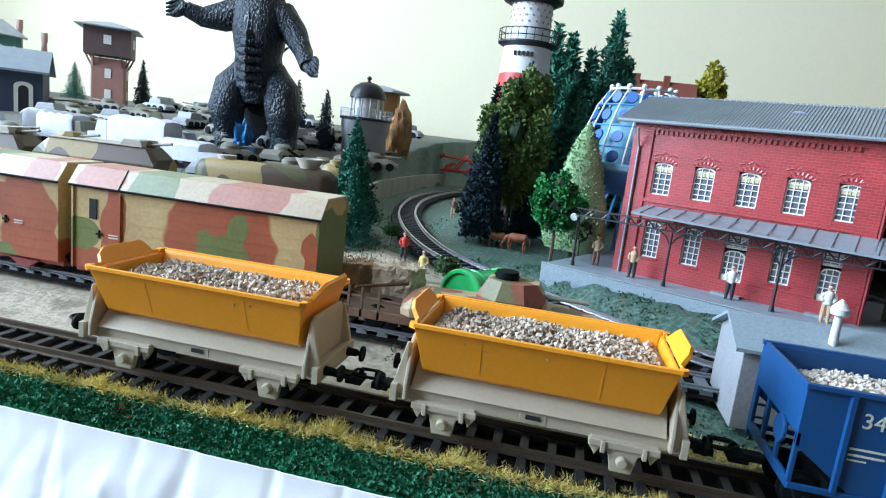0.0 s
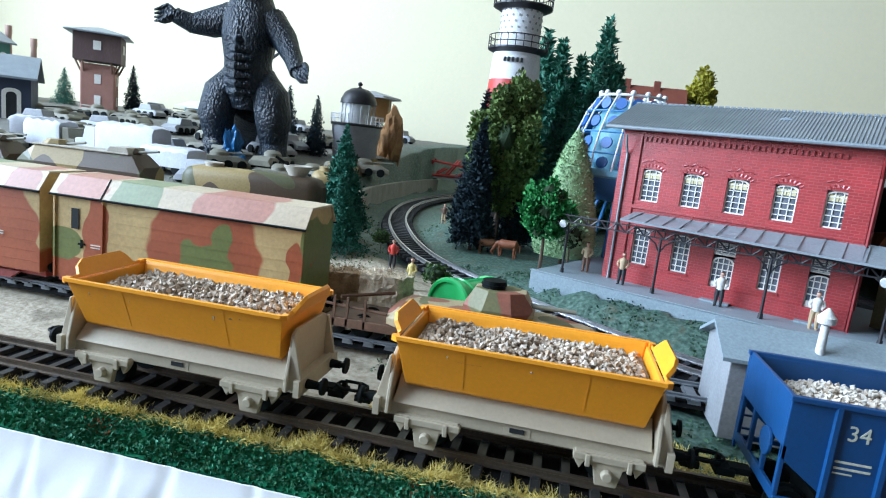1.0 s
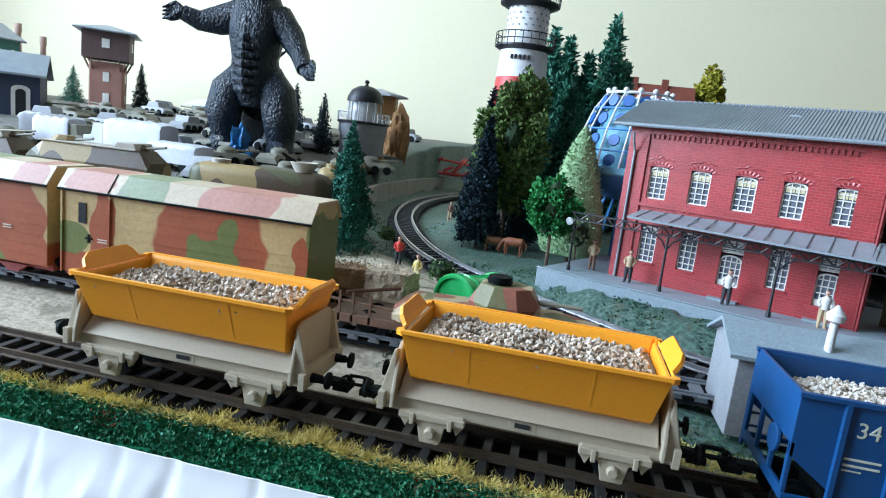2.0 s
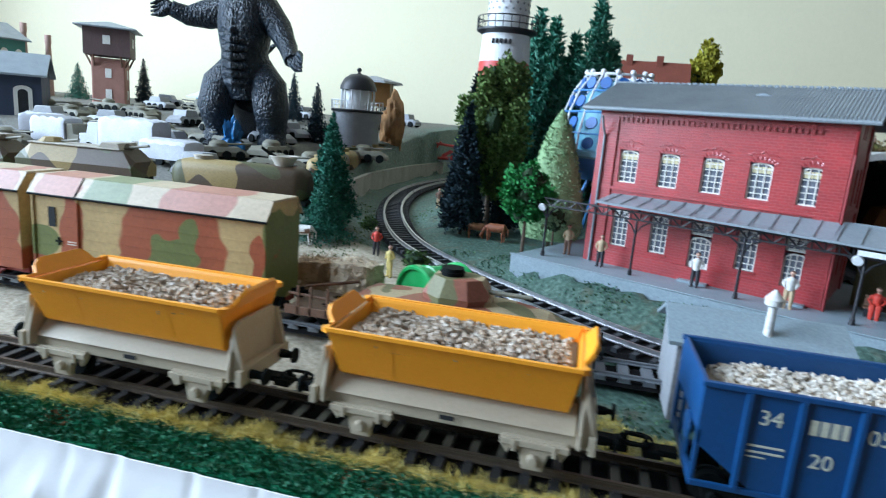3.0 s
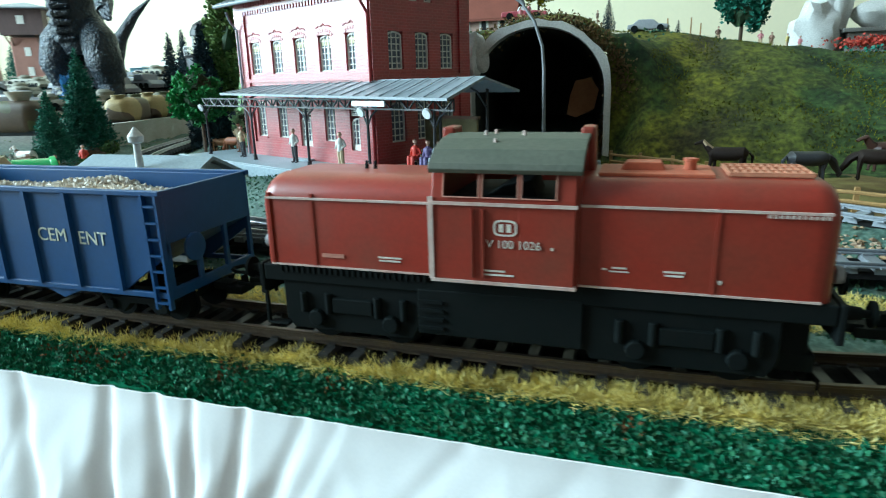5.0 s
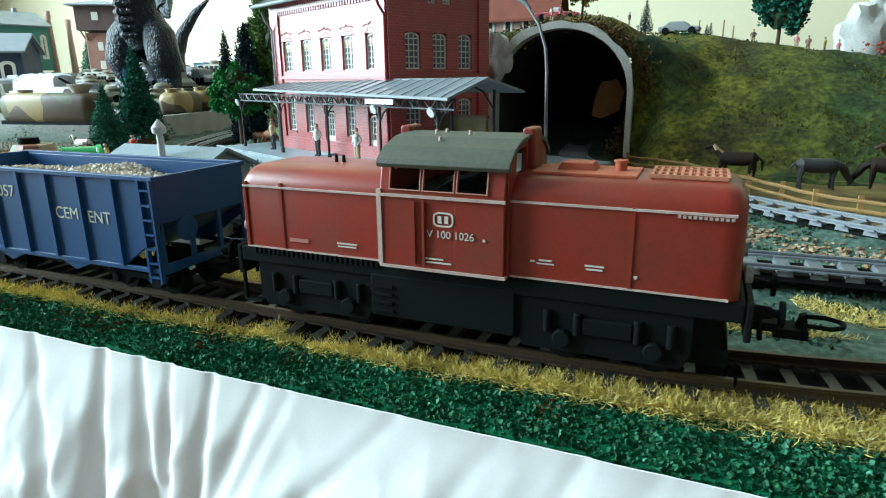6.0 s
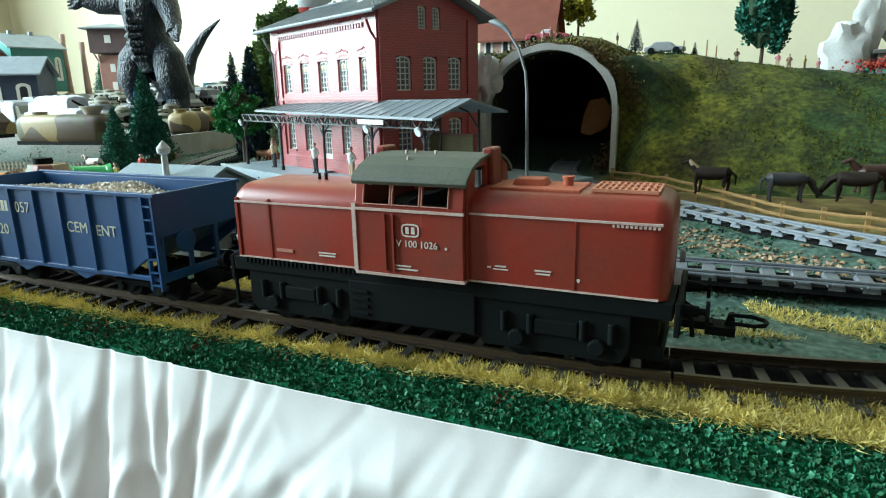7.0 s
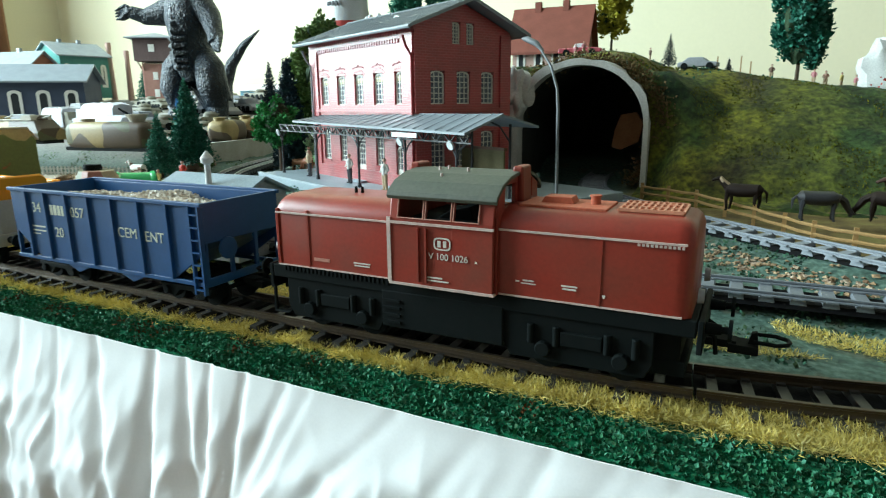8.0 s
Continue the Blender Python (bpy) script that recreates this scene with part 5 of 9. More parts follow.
    for x_, d in ((-0.0012, -1), (0.1290, 1)):
        bm = bmesh.new()
        box(bm, min(x_, x_ + d * 0.0014), max(x_, x_ + d * 0.0014), -0.0150, 0.0150, 0.0200, 0.0285)
        for s in (-1, 1) if d < 0 else ():
            box(bm, min(x_ - d * 0.006, x_), max(x_ - d * 0.006, x_), min(s * 0.0125, s * 0.0152), max(s * 0.0125, s * 0.0152), 0.0118, 0.0125)
            box(bm, x_ - 0.0005, x_ + 0.0005, min(s * 0.0140, s * 0.0150), max(s * 0.0140, s * 0.0150), 0.0118, 0.0210)
        part("buffer_beam", bm, M["black"], t, bevel=0.0003)
        buffers(t, x_ + d * 0.0014, d, 0.0255, 0.0100)
        coupling(t, x_ + d * 0.0010, d, 0.0195, 0.0125)
        bm = bmesh.new()
        for y in (-0.0045, 0.0045):
            pipe(bm, [(x_ + d * 0.001, y, 0.0230), (x_ + d * 0.0035, y, 0.0215), (x_ + d * 0.004, y, 0.0170)], 0.0006, 6)
        part("brake_hose", bm, M["black"], t)
        for s in (-1, 1):
            bm = bmesh.new()
            rod(bm, (x_ - d * 0.0008, s * 0.0105, 0.0335), (x_ + d * 0.0006, s * 0.0105, 0.0335), 0.0019, 0.0017, 14)
            part("headlight", bm, M["grey"], t, smooth=True)
    # markings
    ys, wt = -w - 0.00012, M["letterwhite"]
    lettering("V 100 1026", 0.0026, wt, t, UP(0.0648, ys, 0.0378))
    bars([(0, 0, 0.0006, 0.0006)], wt, t, UP(0.0732, ys, 0.0374))
    bm = bmesh.new()
    oval = [(math.copysign(abs(math.cos(a)) ** 0.55, math.cos(a)), math.copysign(abs(math.sin(a)) ** 0.55, math.sin(a))) for a in (2 * math.pi * k / 24 for k in range(24))]
    loft(bm, [[(0.0630 + w_ * u, y_, 0.0415 + h_ * v) for u, v in oval] for w_, h_, y_ in ((0.0026, 0.0018, ys), (0.0022, 0.0014, ys), (0.0022, 0.0014, ys + 0.0002), (0.0026, 0.0018, ys + 0.0002), (0.0026, 0.0018, ys))], cap=False)
    em = part("emblem", bm, wt, t, "pale rounded emblem outline")
    bars([(-0.0009, 0, 0.0010, 0.0018), (0.0008, 0, 0.0010, 0.0018)], wt, em, UP(0.0630, ys + 0.0001, 0.0415))
    bars([(0, 0.0005, 0.0050, 0.0004), (0.0010, -0.0004, 0.0070, 0.0004)], wt, t, UP(0.0605, ys, 0.0312))
    yb = -0.01535
    bars([(0, 0, 0.0060, 0.0010)], M["palemark"], t, UP(0.0195, yb, 0.0318))
    bars([(0, 0.0004, 0.0060, 0.0004), (0, -0.0004, 0.0055, 0.0004)], wt, t, UP(0.0345, yb, 0.0318))
    bars([(-0.0020, 0, 0.0010, 0.0004), (0.0010, 0.0004, 0.0030, 0.0004), (0.0010, -0.0004, 0.0040, 0.0003)], wt, t, UP(0.0860, yb, 0.0330))
    bars([(0, 0.0004, 0.0042, 0.0004), (0, -0.0004, 0.0036, 0.0004)], wt, t, UP(0.0980, yb, 0.0328))
    bars([(0, 0, 0.0008, 0.0005), (0, -0.0004, 0.0004, 0.0004)], wt, t, UP(0.1068, yb, 0.0318))
    return t


M["lightred"] = plain("rubbed_red_edge", (0.55, 0.27, 0.20), 0.5, dirt=0.3)
M["letterwhite"] = plain("white_print", (0.70, 0.66, 0.58), 0.6, dirt=0.2)
M["palemark"] = plain("pale_red_print", (0.50, 0.22, 0.16), 0.6, dirt=0.2)
locomotive()


# ---------------------------------------------------------------- station
def arched_window(parent, u, v, w, h, depth, door=False, name="window"):
    """A cream window set in an opening of a wall, in the wall's own frame: u along it, v up."""
    wn_ = part(name, bm_frame(w, h, 0.0008), M["cream"], parent, "cream plastic window frame with glazing bars" if not door else "cream double door with glazed upper half")
    wn_.matrix_basis = pose(u, depth, v)
    bm = bmesh.new()
    n, m_ = (3, 5) if not door else (4, 3)
    z0 = 0.0 if not door else h * 0.42
    for i in range(1, n):
        box(bm, w * i / n - 0.00028, w * i / n + 0.00028, 0.0002, 0.0007, z0, h * 0.98)
    for j in range(1, m_ + 1):
        z = z0 + (h - z0) * j / (m_ + 1)
        box(bm, 0.0004, w - 0.0004, 0.0002, 0.0007, z - 0.00028, z + 0.00028)
    if door:
        box(bm, 0.0006, w - 0.0006, 0.0003, 0.0009, 0, h * 0.42)
    part("glazing_bar", bm, M["cream"], wn_)
    bm = bmesh.new()
    box(bm, 0.0003, w - 0.0003, 0.0009, 0.0011, 0.0003, h - 0.0003)
    part("pane", bm, M["pane"], wn_, "dull window pane")
    return wn_


def bm_frame(w, h, t):
    bm = bmesh.new()
    r = h * 0.13
    outer = [(0, 0), (w, 0), (w, h - r)] + [(w / 2 + w / 2 * math.cos(a), h - r + r * math.sin(a)) for a in (math.pi * i / 8 for i in range(1, 8))] + [(0, h - r)]
    inner = [(t + (w - 2 * t) * x / w, t + (h - 2 * t) * z / h) for x, z in outer]
    n = len(outer)
    vo, vi = [bm.verts.new((x, 0, z)) for x, z in outer], [bm.verts.new((x, 0, z)) for x, z in inner]
    wo, wi = [bm.verts.new((x, 0.0009, z)) for x, z in outer], [bm.verts.new((x, 0.0009, z)) for x, z in inner]
    for i in range(n):
        k = (i + 1) % n
        bm.faces.new((vo[i], vo[k], vi[k], vi[i]))
        bm.faces.new((wo[k], wo[i], wi[i], wi[k]))
        bm.faces.new((vi[i], vi[k], wi[k], wi[i]))
        bm.faces.new((vo[k], vo[i], wo[i], wo[k]))
    return bm


m_, nt_, b_ = nodes_of("dull_glass")
b_.inputs["Base Color"].default_value = (0.42, 0.44, 0.47, 1)
b_.inputs["Roughness"].default_value = 0.25
n_ = tex(nt_, "Noise", 120, 3, coords(nt_))
nt_.links.new(ramp(nt_, n_.outputs["Fac"], ((0.3, (0.07, 0.085, 0.12)), (0.7, (0.20, 0.21, 0.24)))).outputs[0], b_.inputs["Base Color"])
M["pane"] = m_

GE = 0.0860
M["blind"] = plain("yellow_blind", (0.62, 0.55, 0.32), 0.6, dirt=0.2)


def station():
    st = thing("station_building", SX, SY, SZ, SA, "two-storey red brick station with grey roof and cream windows", "station building")
    # front wall: local x runs from the left corner (-SL) to the right corner (0), y = 0 is its outer face
    cols = [-SL + 0.0205 + i * 0.0246 for i in range(5)]
    up = [(c + SL - 0.0058, c + SL + 0.0058, 0.0520, 0.0718) for c in cols]
    low = [(c + SL - 0.0052, c + SL + 0.0052, 0.0125, 0.0350) for c in cols if cols.index(c) in (0, 1, 3)]
    dr = [(c + SL - 0.0060, c + SL + 0.0060, 0.0010, 0.0350) for c in cols if cols.index(c) in (2, 4)]
    bm = bmesh.new()
    panel(bm, SL, SE, 0.0022, up + low + dr)
    fw = part("wall", bm, M["brick"], st, "red brick front wall")
    fw.matrix_basis = pose(-SL, 0, 0)
    for h in up + low:
        arched_window(fw, h[0], h[2], h[1] - h[0], h[3] - h[2], 0.0012)
    for h in dr:
        d = arched_window(fw, h[0], h[2], h[1] - h[0], 0.0255, 0.0012, True, "door")
        arched_window(fw, h[0], h[2] + 0.0265, h[1] - h[0], 0.0075, 0.0012, False, "fanlight")
        bm = bmesh.new()
        box(bm, h[0] - 0.002, h[1] + 0.002, -0.0060, 0.0, 0, 0.0012)
        part("doorstep", bm, M["concrete"], fw)
    for h in up:
        bm = bmesh.new()
        c = (h[0] + h[1]) / 2
        rings = []
        for i in range(33):
            a, y_ = math.pi * (0.18 + 0.64 * i / 32), -0.00035 if (i // 2) % 2 else -0.0001
            rings.append([(c - r * math.cos(a), yy, h[3] - 0.0042 + r * math.sin(a) * 0.75) for r, yy in ((0.0078, y_), (0.0078, 0.0002), (0.0100, 0.0002), (0.0100, y_))])
        loft(bm, rings)
        part("window_arch", bm, M["brick"], fw)
        bm = bmesh.new()
        for s in (-1, 1):
            pipe(bm, [(c + s * 0.0072, -0.0003, h[3] + 0.0038), (c + s * 0.0040, -0.0003, h[3] + 0.0050), (c + s * 0.0020, -0.0003, h[3] + 0.0046), (c, -0.0002, h[3] + 0.0060)], 0.00036, 5)
        part("drip_mould", bm, M["brick"], fw)
        bm = bmesh.new()
        w_ = h[1] - h[0]
        for k in range(2):
            box(bm, h[0] + 0.0010 + k * (w_ - 0.002) / 2 + 0.0002, h[0] + 0.0010 + (k + 1) * (w_ - 0.002) / 2 - 0.0002, 0.0017, 0.0020, h[2] + 0.0142, h[3] - 0.0022)
        part("blind", bm, M["blind"], fw, "yellowish blind behind the arched light")
    for h in low:
        bm = bmesh.new()
        box(bm, h[0] - 0.0008, h[1] + 0.0008, -0.0009, 0.0014, h[2] - 0.0010, h[2])
        part("window_sill", bm, M["brick"], fw)
    for x0 in (0.0, SL - 0.0115):
        bm = bmesh.new()
        box(bm, x0, x0 + 0.0115, -0.0011, 0.0001, 0, SE - 0.002)
        part("pilaster", bm, M["brick"], fw)
    bm = bmesh.new()
    for i in range(int((SL - 0.024) / 0.0030)):
        box(bm, 0.0125 + i * 0.0030, 0.0140 + i * 0.0030, -0.0010, 0.0002, SE - 0.0085, SE - 0.0060)
    box(bm, 0.0115, SL - 0.0115, -0.0011, 0.0002, SE - 0.0060, SE - 0.001)
    for i in range(int((SL - 0.024) / 0.0030)):
        box(bm, 0.0125 + i * 0.0030, 0.0140 + i * 0.0030, -0.0016, -0.0009, SE - 0.0040, SE - 0.001)
    box(bm, 0.0, SL, -0.0014, 0.0002, 0.0470, 0.0492)
    part("brick_frieze", bm, M["brick"], fw)
    bm = bmesh.new()
    box(bm, 0.0, SL, -0.0012, 0.0002, 0.0, 0.0085)
    part("plinth", bm, M["brick"], fw)
    # gable walls
    for gx, turn in ((0.0, 90), (-SL, -90)):
        holes = [(0.0125 + i * 0.0205, 0.0235 + i * 0.0205, 0.0520, 0.0720) for i in range(3)] + [(0.0125 + i * 0.0205, 0.0235 + i * 0.0205, 0.0125, 0.0345) for i in range(3)]
        top = [(0.0295, 0.0362, 0.0880, 0.1010), (0.0408, 0.0475, 0.0880, 0.1010)]
        bm = bmesh.new()
        panel(bm, SW, GE, 0.0022, holes)
        g_ = part("wall", bm, M["brick"], st, "dark red brick gable wall")
        g_.matrix_basis = pose(gx, 0, 0, 0, 0, 90) if turn > 0 else pose(gx, SW, 0, 0, 0, -90)
        bm = bmesh.new()
        panel(bm, SW, SR - GE + 0.001, 0.0021, [(a, b, c - GE, d - GE) for a, b, c, d in top])
        bmesh.ops.bisect_plane(bm, geom=bm.verts[:] + bm.edges[:] + bm.faces[:], plane_co=(0, 0, SE - GE), plane_no=(-(SR - SE), 0, SW / 2), clear_outer=True)
        bmesh.ops.bisect_plane(bm, geom=bm.verts[:] + bm.edges[:] + bm.faces[:], plane_co=(SW, 0, SE - GE), plane_no=(SR - SE, 0, SW / 2), clear_outer=True)
        bmesh.ops.holes_fill(bm, edges=[e for e in bm.edges if e.is_boundary])
        part("gable", bm, M["brick"], g_, at=pose(0, 0, GE))
        for h in holes:
            arched_window(g_, h[0], h[2], h[1] - h[0], h[3] - h[2], 0.0012)
        for h in top:
            arched_window(g_, h[0], h[2], h[1] - h[0], h[3] - h[2], 0.0012)
        for x0 in (0.0, SW - 0.009):
            bm = bmesh.new()
            box(bm, x0, x0 + 0.009, -0.0011, 0.0001, 0, SE - 0.002)
            part("pilaster", bm, M["brick"], g_)
        bm = bmesh.new()
        box(bm, 0, SW, -0.0013, 0.0002, 0.0470, 0.0492)
        part("brick_band", bm, M["brick"], g_)
    bm = bmesh.new()
    panel(bm, SL, SE, 0.0022, [])
    o = part("wall", bm, M["brick"], st, "plain red brick back wall")
    o.matrix_basis = pose(0, SW, 0, 0, 0, 180)
    # roof
    over, slope = 0.0085, (SR - SE) / (SW / 2)
    for s in (-1, 1):
        bm = bmesh.new()
        y0, y1 = (-over, SW / 2) if s < 0 else (SW + over, SW / 2)
        z0, z1 = SE - over * slope + 0.001, SR + 0.001
        ring = [(y0, z0), (y1, z1), (y1, z1 + 0.0016), (y0, z0 + 0.0016)]
        prism(bm, ring, "x", -SL - 0.0095, 0.0095)
        r_ = part("roof", bm, M["slate"], st, "grey roof slope with fine upright ribs")
        bm = bmesh.new()
        n = 84
        for i in range(n + 1):
            x_ = -SL - 0.0093 + (SL + 0.0186) * i / n
            prism(bm, [(y0, z0 + 0.0014), (y1, z1 + 0.0014), (y1, z1 + 0.0021), (y0, z0 + 0.0021)], "x", x_ - 0.00025, x_ + 0.00025)
        part("roof_ribs", bm, M["slate"], r_)
        bm = bmesh.new()
        rod(bm, (-SL - 0.0095, y0 - s * -0.0006, z0 + 0.0004), (0.0095, y0 - s * -0.0006, z0 + 0.0004), 0.0011, seg=8)
        part("gutter", bm, M["slate"], r_)
    bm = bmesh.new()
    for i in range(44):
        x_ = -SL - 0.0090 + (SL + 0.018) * i / 43
        rod(bm, (x_ - 0.0013, SW / 2, SR + 0.0024), (x_ + 0.0013, SW / 2, SR + 0.0026), 0.0013, 0.0011, 6)
    part("ridge_tiles", bm, M["slate"], st)
    bm = bmesh.new()
    prism(bm, [(-0.054, 0.1060), (-0.046, 0.1060), (-0.0455, 0.1084), (-0.050, 0.1098), (-0.0545, 0.1084)], "y", 0.0220, 0.0320)
    part("roof_vent", bm, M["slate"], st, bevel=0.0003)
    for x_ in (-SL + 0.004, 0.0012):
        bm = bmesh.new()
        pipe(bm, [(x_, -0.0085, SE - 0.006), (x_, -0.0060, SE - 0.012), (x_, -0.0022, SE - 0.017), (x_, -0.0022, 0.0)], 0.0008, 6)
        part("downpipe", bm, M["slate"] if x_ < 0 else M["brickdark"], st)
    return st


station()


def platform_canopy():
    """Canopy along the station front and on past its right end, over the platform."""
    c = thing("platform_canopy", SX, SY, SZ, SA, "grey platform canopy on black iron trusses and posts", "canopy")
    x0, x1, yf, yr, zr, zf = -0.120, 0.0760, -0.0245, 0.0275, 0.0480, 0.0372
    bm = bmesh.new()
    up_f = lambda x_: float(np.interp(x_, (x0, x1), (0.0028, 0.0)))
    up_r = lambda x_: float(np.interp(x_, (x0, x1), (-0.0045, -0.0020)))
    sheet_at = lambda x_, yw, t0, t1: [(x_, yf, zf + up_f(x_) + t0), (x_, yw, zr + up_r(x_) + t0), (x_, yw, zr + up_r(x_) + t1), (x_, yf, zf + up_f(x_) + t1)]
    loft(bm, [sheet_at(x_, -0.0005, 0, 0.0012) for x_ in (x0, 0.0012)])
    part("roof", bm, M["slate"], c, "pale grey sheet roof")
    bm = bmesh.new()
    loft(bm, [sheet_at(x_, 0.0015, 0, 0.0012) for x_ in (0.0012, x1)])
    part("roof", bm, M["slate"], c, "pale grey sheet roof")
    bm = bmesh.new()
    prism(bm, [(yr, zf + 0.002), (0.0015, zr - 0.0024), (0.0015, zr - 0.0012), (yr, zf + 0.0032)], "x", 0.0025, x1)
    r_ = part("roof", bm, M["slate"], c, "pale grey sheet roof")
    bm = bmesh.new()
    for i in range(20):
        x_ = x0 + 0.005 + i * 0.0098
        loft(bm, [sheet_at(v_, -0.0005, 0.0012, 0.0016) for v_ in (x_ - 0.0003, x_ + 0.0003)])
        part("roof_seam", bm, M["slate"], r_)
        bm = bmesh.new()
    # truss along the posts
    bm = bmesh.new()
    yt, zt, zb = -0.0180, 0.0378, 0.0325
    tx0, tx1 = -0.158, 0.074
    box(bm, tx0, tx1, yt - 0.0006, yt + 0.0006, zt - 0.0008, zt)
    box(bm, tx0, tx1, yt - 0.0006, yt + 0.0006, zb, zb + 0.0008)
    k = int((tx1 - tx0) / 0.0058)
    for i in range(k):
        a, b = tx0 + (tx1 - tx0) * i / k, tx0 + (tx1 - tx0) * (i + 1) / k
        rod(bm, (a, yt, zb if i % 2 else zt), (b, yt, zt if i % 2 else zb), 0.0005, seg=5)
        rod(bm, (b, yt, zb), (b, yt, zt), 0.0004, seg=5)
    part("truss", bm, M["iron"], c, "black iron lattice girder")
    for px in (-0.155, -0.096, -0.0375, 0.0155, 0.062):
        bm = bmesh.new()
        rod(bm, (px, yt, 0), (px, yt, 0.0030), 0.0014, 0.0012, 8)
        rod(bm, (px, yt, 0.0030), (px, yt, zb), 0.0008, 0.0007, 8)
        for s in (-1, 1):
            pipe(bm, [(px, yt, zb - 0.0080), (px + s * 0.0030, yt, zb - 0.0030), (px + s * 0.0075, yt, zb)], 0.0005, 5)
        if px > -0.14:
            rod(bm, (px, yt, zt), (px, 0.0, zt + 0.0045), 0.0005, seg=5)
        part("post", bm, M["iron"], c)
        if px in (-0.155, 0.0155, 0.062):
            bm = bmesh.new()
            rod(bm, (px - 0.003, yt - 0.0012, zb - 0.0010), (px - 0.003, yt - 0.0022, zb - 0.0014), 0.0026, 0.0024, 14)
            part("lamp", bm, M["lhwhite"], c, "small round pale lamp")
    for px in (0.030, 0.062):
        bm = bmesh.new()
        rod(bm, (px, 0.0200, 0), (px, 0.0200, zf + 0.004), 0.0008, 0.0007, 8)
        pipe(bm, [(px, 0.020, zf - 0.006), (px, 0.012, zf + 0.003), (px, 0.002, zr - 0.0040)], 0.0005, 5)
        part("post", bm, M["iron"], c)
    bm = bmesh.new()
    box(bm, 0.012, 0.036, yf - 0.0002, yf + 0.0006, 0.0345, 0.0370)
    part("sign", bm, M["lhwhite"], c, "blank white name board")
    return c


platform_canopy()
pf = thing("platform", SX, SY, 0, SA, "grey concrete station platform slab", "platform", kind="structure")
bm = bmesh.new()
box(bm, -0.1690, 0.087, -0.0340, SW + 0.012, 0.006, SZ)
part("slab", bm, M["concrete"], pf, bevel=0.0006)
bm = bmesh.new()
box(bm, -0.1695, 0.0875, -0.0346, -0.0310, SZ + 0.0001, SZ + 0.0008)
part("edge_kerb", bm, M["concrete"], pf, bevel=0.0003)
# back screen under the canopy
sc = thing("platform_screen", SX, SY, SZ, SA, "dull olive wooden screen wall under the canopy", "screen")
bm = bmesh.new()
box(bm, 0.0100, 0.0480, 0.0285, 0.0300, 0.0, 0.0260)
part("board", bm, plain("olive_board", (0.17, 0.145, 0.065), 0.8, dirt=0.5, wide=60), sc, bevel=0.0002)
bm = bmesh.new()
box(bm, 0.0090, 0.0490, 0.0280, 0.0305, 0.0255, 0.0270)
part("cap", bm, M["wood"], sc)


# ---------------------------------------------------------------- loose matter and plants
def bits(name, spots, material, seed, size=(0.0008, 0.0016), aspect=0.6, parent=None, label="", category="", lift=0.5, upright=0.0):
    """Small bent flakes at given places, as one object of loose matter."""
    rnd = np.random.RandomState(seed)
    p = np.array(spots, float)
    n = len(p)
    d = rnd.normal(size=(n, 3))
    d[:, 2] = np.abs(d[:, 2]) * (1 + upright * 4) + upright
    d /= np.linalg.norm(d, axis=1)[:, None]
    a = np.cross(d, rnd.normal(size=(n, 3)))
    a /= np.linalg.norm(a, axis=1)[:, None]
    k = rnd.uniform(size[0], size[1], n)[:, None]
    base = p
    tip = p + d * k
    mid = p + d * k * 0.5 + np.cross(d, a) * k * 0.18 * lift
    l, r = mid + a * k * aspect * 0.5, mid - a * k * aspect * 0.5
    v = np.stack([base, r, tip, l], 1).reshape(-1, 3)
    me = bpy.data.meshes.new(name)
    me.from_pydata(v.tolist(), [], [(4 * i, 4 * i + 1, 4 * i + 2, 4 * i + 3) for i in range(n)])
    me.materials.append(material)
    ob = new(name, me)
    if parent:
        ob.parent = parent
    else:
        tagged(ob, label, category, kind="stuff")
    return ob


def fir_tree(x, y, z, h, r, material, seed, label, group="", density=1.0, coarse=1.0, category="fir tree"):
    """Trunk, tiers of drooping twigs and a ragged outline."""
    t = thing("fir_tree", x, y, z, seed * 37 % 360, label, category, group)
    rnd = random.Random(seed)
    bm = bmesh.new()
    rod(bm, (0, 0, -0.008), (0, 0, h * 0.97), r * 0.09, r * 0.015, 7)
    part("trunk", bm, M["trunk"], t)
    spots, tiers = [], int(11 + 6 * density)
    for k in range(tiers):
        f = k / (tiers - 1)
        zc = h * (0.10 + 0.87 * f)
        rad = r * (1 - f) ** 0.85 * rnd.uniform(0.85, 1.1) + r * 0.03
        nb = max(4, int((13 - 7 * f) * density))
        for b in range(nb):
            a = 2 * math.pi * (b + rnd.random()) / nb
            ln = rad * rnd.uniform(0.72, 1.12)
            for s in range(max(3, int(24 * (ln / r) * density) + 3)):
                q = rnd.random() ** 0.7
                w_ = 0.16 * ln * (1.1 - q)
                spots.append((math.cos(a) * ln * q + rnd.gauss(0, w_), math.sin(a) * ln * q + rnd.gauss(0, w_), zc - 0.30 * ln * q * q + rnd.gauss(0, 0.02 * h / coarse)))
    bits("crown", spots, material, seed, (min(h * 0.022, 0.0024) * coarse, min(h * 0.052, 0.0056) * coarse), 0.5 / coarse ** 0.5, t)
    return t


